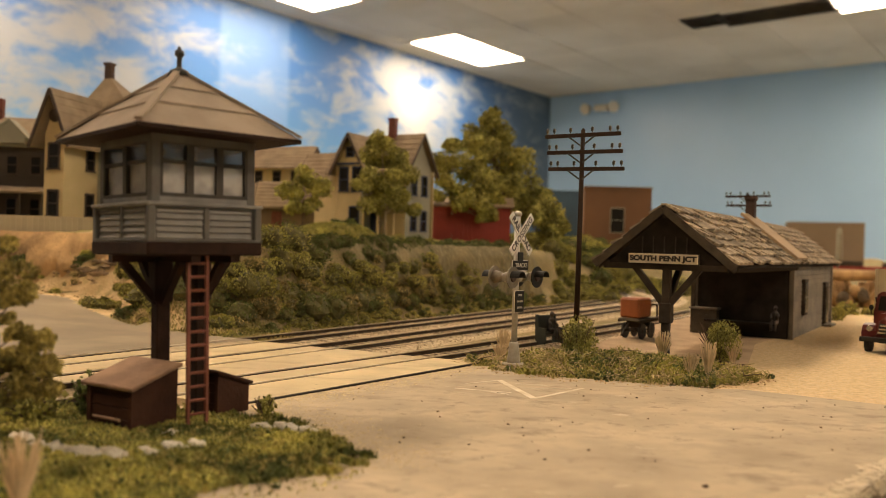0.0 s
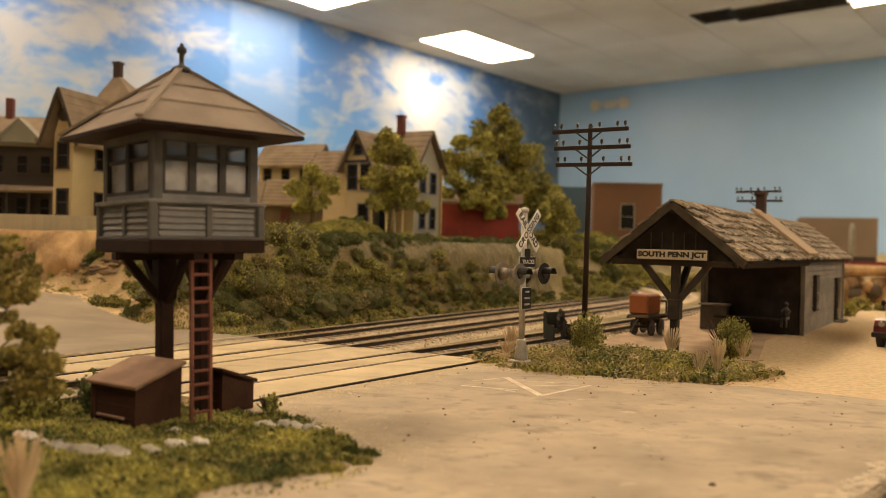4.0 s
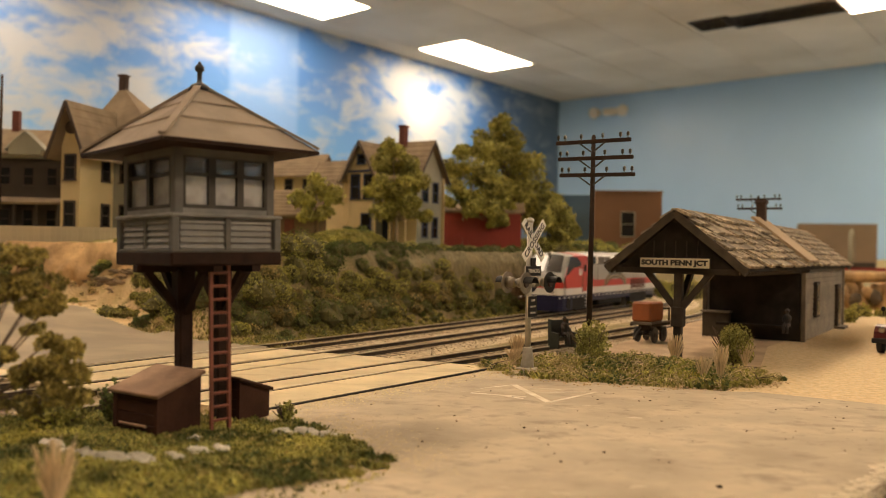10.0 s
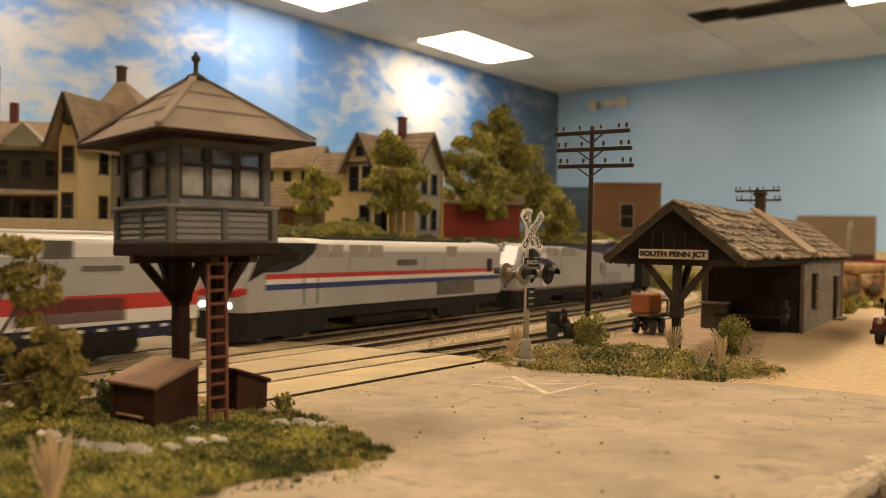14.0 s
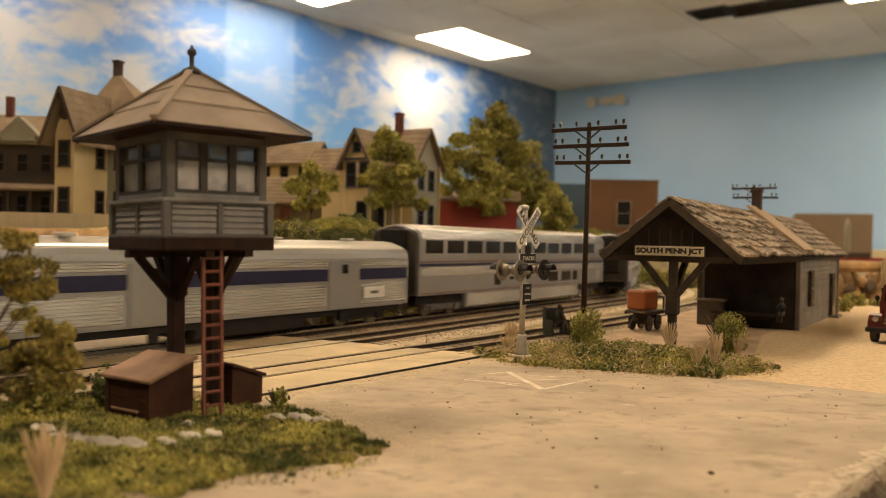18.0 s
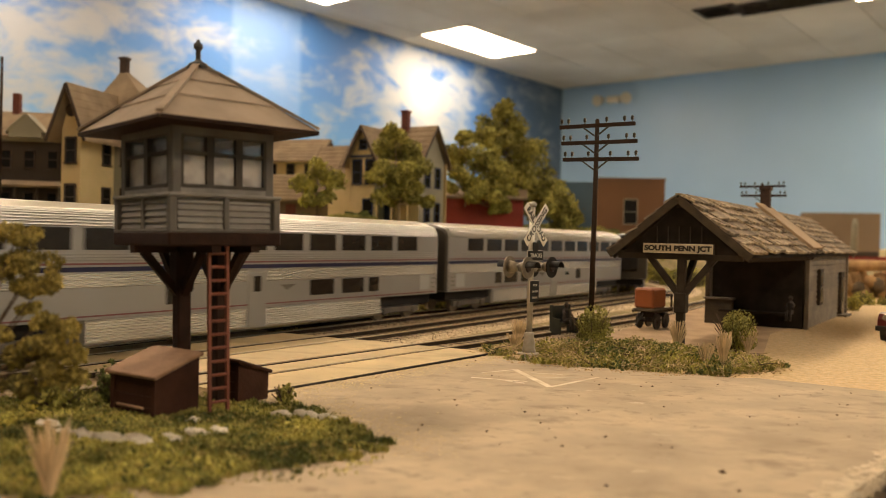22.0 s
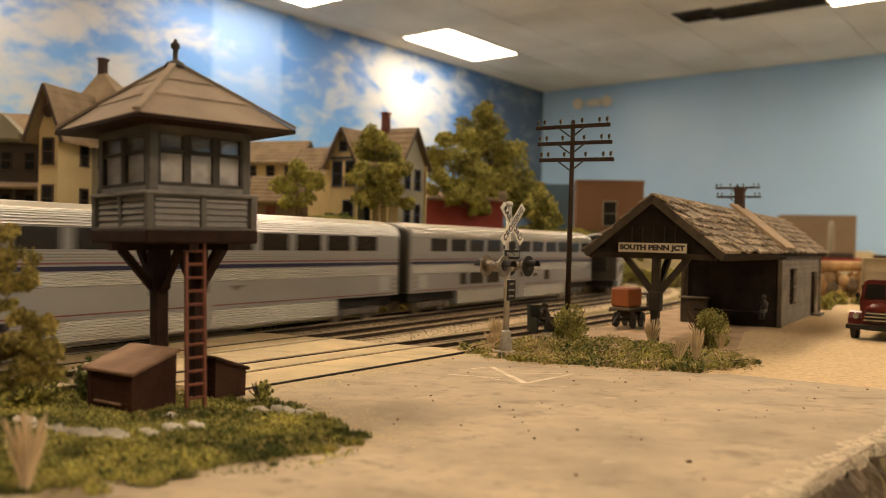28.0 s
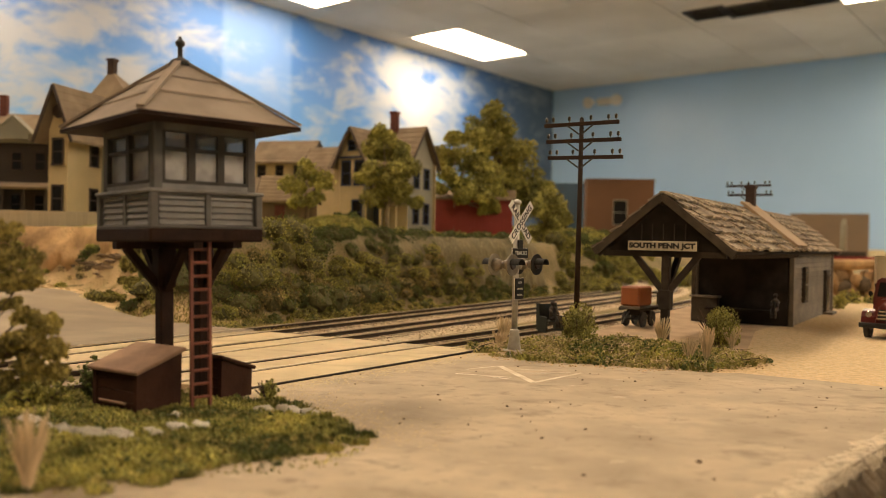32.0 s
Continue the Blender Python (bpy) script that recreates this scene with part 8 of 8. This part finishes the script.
        for s in (-1, 1):
            part("black_cab_sweep", Mesh().prism([(103, 33), (84, 33.4), (72, 37), (64, 42), (60, 47), (90, 47)], s * 17.5, s * 17.93), M_BLACK, t)
            part("letter_bar", Mesh().box(-16, s * 17.9, 36.8, 20, 0.3, 3.6), M_TRUCKGREY, t, "dark grey lettering bar")
    else:
        for s in (-1, 1):
            part("roof_sweep", Mesh().prism([(-L + 1, 44), (-60, 41.5), (30, 47.5), (92, 47.8), (92, 49), (-L + 1, 49)], s * 17.3, s * 17.9), M_NAVY, t, "dark blue roof sweep")
            part("nose_mark", Mesh().prism([(62, 24), (74, 24), (92, 37), (80, 36)], s * 17.75, s * 17.98).prism([(46, 33), (66, 33), (90, 40), (60, 38)], s * 17.75, s * 17.98), M_NAVY, t, "dark blue swoosh")
            part("sill_line", Mesh().box(0, s * 17.85, 16, 2 * L - 10, 0.3, 0.8), M_REDLINE, t)
        part("nose_cap", loft([(N - 3.1, body_profile(w - 0.8, 27, 32.4, 3)), (N - 1.1, body_profile(w - 2.6, 24.5, 28.8, 2.6))]), M_NAVY, t)
        for s, turn in ((1, 180), (-1, 0)):
            lettering("road_number", "91", 15, M_TRUCKGREY, t, mm(-48, s * 18.05, 28, turn), "large grey road number", 1.0, 0.25)
    return t


def baggage_car():
    t = thing("baggage_car", "silver fluted baggage car with a navy stripe", "railway car", mm(0, 0, 0))
    L, w = 133.0, 17.0
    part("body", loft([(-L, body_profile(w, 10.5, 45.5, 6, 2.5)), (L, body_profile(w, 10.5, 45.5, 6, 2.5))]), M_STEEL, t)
    part("roof", loft([(-L + 1, body_profile(w - 1.2, 40, 46.2, 5, 2.6)), (L - 1, body_profile(w - 1.2, 40, 46.2, 5, 2.6))]), M_STEELROOF, t, "ribbed steel roof with its glint in the colour")
    part("underframe", Mesh().box(0, 0, 9, 2 * L - 12, 30, 3.6), M_UNDER, t)
    part("equipment_box", Mesh().box(-14, 0, 5.6, 70, 30, 6, bevel=0.8), M_UNDER, t)
    for k in range(4):
        part("roof_vent", Mesh().box(-90 + k * 55, 6, 46.8, 6, 6, 1.6, bevel=0.5), M_STEELROOF, t)
    for s in (-1, 1):
        for x0, x1 in ((-L + 2, -88), (-62, 30), (56, L - 2)):
            part("navy_stripe", Mesh().box((x0 + x1) / 2, s * 17.1, 28.5, x1 - x0, 0.4, 6.0), M_NAVY, t)
            part("fluting", fluting(x0 + 2, x1 - 2, 12.4, 23.6, 8, s * 17.0), M_FLUTE, t, "fluted steel with its white sheen in the colour")
            part("fluting", fluting(x0 + 1, x1 - 1, 32.6, 36.2, 3, s * 17.0, 0.3), M_FLUTE, t, "fluted steel with its white sheen in the colour")
        for x in (-75, 43):
            d = part("cargo_door", Mesh().box(x, s * 17.2, 23.5, 24, 0.6, 25, bevel=0.2), M_STEEL, t, "sliding cargo door")
            part("door_window", Mesh().box(x, s * 17.6, 31.5, 4.6, 0.3, 4.6), M_CARGLASS, d)
            part("door_step", Mesh().box(x, s * 16.5, 6.5, 5, 1, 6), M_UNDER, t)
        part("letter_panel", Mesh().box(-100, s * 17.75, 18.5, 18, 0.3, 6.0), M_WHITE, t)
        part("letter_bar", Mesh().box(-100, s * 17.95, 18.5, 7, 0.2, 1.6), M_TRUCKGREY, t)
    for x in (-95, 95):
        bogie(t, x, 2, 27, 5.2, M_UNDER)
    for s in (-1, 1):
        coupler(t, s * (L + 2))
        part("end_panel", loft([(s * (L - 0.2), body_profile(w - 0.2, 10.6, 45.3, 6, 2.5)), (s * (L + 1.0), body_profile(w - 1.2, 11, 44.6, 6, 2.5))]), M_CAREND, t, "dark car end")
        part("diaphragm", Mesh().box(s * (L + 2.4), 0, 25, 3.6, 17, 32, bevel=1), M_BLACK, t)
    return t


def bilevel(kind, label):
    """A two-deck passenger car. kind: sleeper, coach, lounge, diner."""
    t = thing("passenger_car", label, "railway car", mm(0, 0, 0), "two-deck passenger cars")
    L, w = 144.4, 17.6
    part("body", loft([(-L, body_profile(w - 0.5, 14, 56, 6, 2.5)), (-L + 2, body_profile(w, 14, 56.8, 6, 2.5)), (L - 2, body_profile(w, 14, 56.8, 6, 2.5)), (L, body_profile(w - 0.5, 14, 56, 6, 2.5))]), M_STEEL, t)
    part("roof", loft([(-L + 3, body_profile(w - 1.0, 51.4, 57.2, 5, 2.4)), (L - 3, body_profile(w - 1.0, 51.4, 57.2, 5, 2.4))]), M_STEELROOF, t, "corrugated steel roof with its glint in the colour")
    part("lower_body", Mesh().box(0, 0, 9.4, 178, 2 * w - 0.6, 10.4, bevel=0.8), M_STEEL, t)
    part("underframe", Mesh().box(0, 0, 11.5, 2 * L - 6, 28, 6), M_UNDER, t)
    rib = data("roof_rib", Mesh().tube((-L + 2, 0, 0), (L - 2, 0, 0), 0.42, n=6), M_FLUTE)
    wins = {"sleeper": [(-112 + 24 * k, 19) for k in range(11)], "coach": [(-112 + 24 * k, 19) for k in range(11)], "lounge": [(-84 + 13 * k, 11.6) for k in range(14)] + [(-118, 13), (118, 13)], "diner": [(x, 19) for x in (-112, -88, -64, -40, 32, 56, 80, 104, 128)]}[kind]
    low = {"sleeper": [(-81.5, 8.5), (-64, 17.5), (-40, 17.5), (49, 8.5)], "coach": [], "lounge": [(-70, 15), (-50, 15), (-30, 15), (-10, 15), (20, 15), (40, 15), (60, 15)], "diner": []}[kind]
    hi = 8.0 if kind != "lounge" else 9.4
    cache = {}
    for s in (-1, 1):
        for k in range(7):
            g = radians(k * 11.0)
            part("roof_rib", rib, None, t, at=mm(0, s * (w - 6 * (1 - math.cos(g)) + 0.05), 48.5 + 6 * math.sin(g)))
        for x, ww in wins:
            if ww not in cache:
                cache[ww] = data("window", Mesh().box(0, 0, 0, ww, 0.35, hi, bevel=0.16), M_CARGLASS)
            part("window", cache[ww], None, t, at=mm(x, s * (w + 0.12), 43.6))
            if kind == "lounge" and abs(x) < 100:
                part("roof_window", Mesh().box(x, s * (w - 1.3), 52.6, ww, 0.4, 4.2, rx=s * 33), M_CARGLASS, t)
        for x, ww in low:
            if (ww, 1) not in cache:
                cache[ww, 1] = data("lower_window", Mesh().box(0, 0, 0, ww, 0.35, 7.6, bevel=0.16), M_CARGLASS)
            part("lower_window", cache[ww, 1], None, t, at=mm(x, s * (w + 0.12), 21.5))
        part("navy_stripe", Mesh().box(0, s * (w + 0.1), 32.4, 2 * L - 2, 0.3, 1.7), M_NAVY, t)
        part("red_stripe", Mesh().box(0, s * (w + 0.1), 34.4, 2 * L - 2, 0.3, 0.7), M_REDLINE, t)
        dr = part("door", Mesh().box(4, s * (w + 0.12), 17.5, 11, 0.4, 24, bevel=0.12), M_STEEL, t)
        part("door_window", Mesh().box(4, s * (w + 0.38), 24.5, 4.2, 0.3, 7), M_CARGLASS, dr)
        part("vent_slot", Mesh().box(28, s * (w + 0.12), 22.0, 6, 0.3, 2.0), M_CARGLASS, t)
        part("emblem", Mesh().prism([(-21, 23.6), (-11, 23.6), (-15, 21.0)], s * (w + 0.05), s * (w + 0.2)), M_TRUCKGREY, t)
        for x0, x1 in ((-L + 3, -2.5), (10.5, L - 3)):
            part("fluting", fluting(x0, x1, 25.6, 31.2, 6, s * w, 0.4), M_FLUTE, t, "fluted steel with its white sheen in the colour")
            part("fluting", fluting(max(x0, -88), min(x1, 88), 5.0, 13.4, 8, s * (w - 0.3), 0.4), M_FLUTE, t, "fluted steel with its white sheen in the colour")
        part("fluting", fluting(-L + 3, L - 3, 35.4, 38.6, 3, s * w, 0.22), M_STEEL, t, "shallow fluted steel")
        part("service_panel", Mesh().box(-130, s * (w + 0.12), 21.0, 9.5, 0.3, 8.4), M_SERVICE, t, "pale blue-grey service panel")
        for k in range(3):
            part("grab_iron", Mesh().bar((-L + 3.5, s * (w + 0.5), 18 + k * 2.6), (-L + 7.5, s * (w + 0.5), 18 + k * 2.6), 0.3, 0.3), M_TRUCKGREY, t)
        part("skirt_line", Mesh().box(0, s * (w + 0.08), 15.2, 2 * L - 8, 0.3, 0.6), M_REDLINE, t)
    for x in (-111, 111):
        bogie(t, x, 2, 28, 5.2, M_TRUCKGREY)
    for s in (-1, 1):
        coupler(t, s * (L + 1.5))
        part("end_panel", loft([(s * (L - 0.4), body_profile(w - 0.3, 14.2, 56.3, 6, 2.5)), (s * (L + 1.4), body_profile(w - 1.4, 14.6, 55.4, 6, 2.5))]), M_CAREND, t, "dark car end")
        part("diaphragm", Mesh().box(s * (L + 3.0), 0, 38, 4.0, 18, 32, bevel=0.8), M_BLACK, t)
    return t


CARS = [(loco("red"), 131, False), (loco("stripe"), 393, False), (loco("wave"), 655, False), (baggage_car(), 924, False)]
sleeper = bilevel("sleeper", "silver two-deck sleeping car with a navy and red stripe")
coach = bilevel("coach", "silver two-deck coach with a navy and red stripe")
lounge = bilevel("lounge", "silver two-deck lounge car with tall roof windows")
diner = bilevel("diner", "silver two-deck dining car with a navy and red stripe")
again = mm(0, 0, 0)
# front to back; True: coupled the other way round
order = [(sleeper, False), (copy_thing(sleeper, again), False), (copy_thing(sleeper, again), True), (diner, False), (lounge, False), (coach, False), (copy_thing(sleeper, again), True), (copy_thing(sleeper, again), False), (copy_thing(sleeper, again), False)]
CARS += [(car, 1062 + 150.5 + 301 * k, turned) for k, (car, turned) in enumerate(order)]

# how far the train's nose has run: seconds, millimetres left to the reference point by the road
RUN_T = (0.0, 3.5, 4.5, 5.0, 5.5, 6.0, 7.0, 8.0, 9.0, 9.5, 10.5, 11.4, 12.0, 13.0, 13.6, 14.4, 15.5, 16.5, 17.0, 18.0, 19.0, 20.0, 21.0, 21.5, 22.0, 23.0, 24.0, 25.0, 25.5, 26.0, 26.5, 27.0, 27.5, 28.0, 29.0, 29.5, 30.2, 31.0, 31.6, 32.0)
RUN_S = (1050, 940, 850, 790, 730, 680, 606, 549, 486, 438, 302, 175, 86, -68, -163, -289, -466, -628, -705, -868, -1007, -1146, -1290, -1372, -1445, -1601, -1764, -1922, -2021, -2125, -2241, -2367, -2512, -2668, -2950, -3094, -3300, -3546, -3745, -3880)


def run(t):
    """Smooth run between the times above."""
    k = max(0, min(len(RUN_T) - 2, int(np.searchsorted(RUN_T, t)) - 1))
    def speed(i):
        i0, i1 = max(0, i - 1), min(len(RUN_T) - 1, i + 1)
        return (RUN_S[i1] - RUN_S[i0]) / (RUN_T[i1] - RUN_T[i0])
    h = RUN_T[k + 1] - RUN_T[k]
    u = (t - RUN_T[k]) / h
    a, b, c, d = RUN_S[k], RUN_S[k + 1], speed(k) * h, speed(k + 1) * h
    return a * (2 * u ** 3 - 3 * u ** 2 + 1) + c * (u ** 3 - 2 * u ** 2 + u) + b * (3 * u ** 2 - 2 * u ** 3) + d * (u ** 3 - u ** 2)


def motions():
    for car, back, turned in CARS:
        rows = []
        for k in range(65):
            t = k * 0.5
            s = S_A0 + run(t) + back
            p, _ = on_way(WAY_FAR, LEN_FAR, s - 85)
            q, _ = on_way(WAY_FAR, LEN_FAR, s + 85)
            c, d = (p + q) / 2, q - p if turned else p - q
            rows.append((t, mm(c.x, c.y, 0.0, math.degrees(math.atan2(d.y, d.x)))))
        walk(car, rows)


motions()
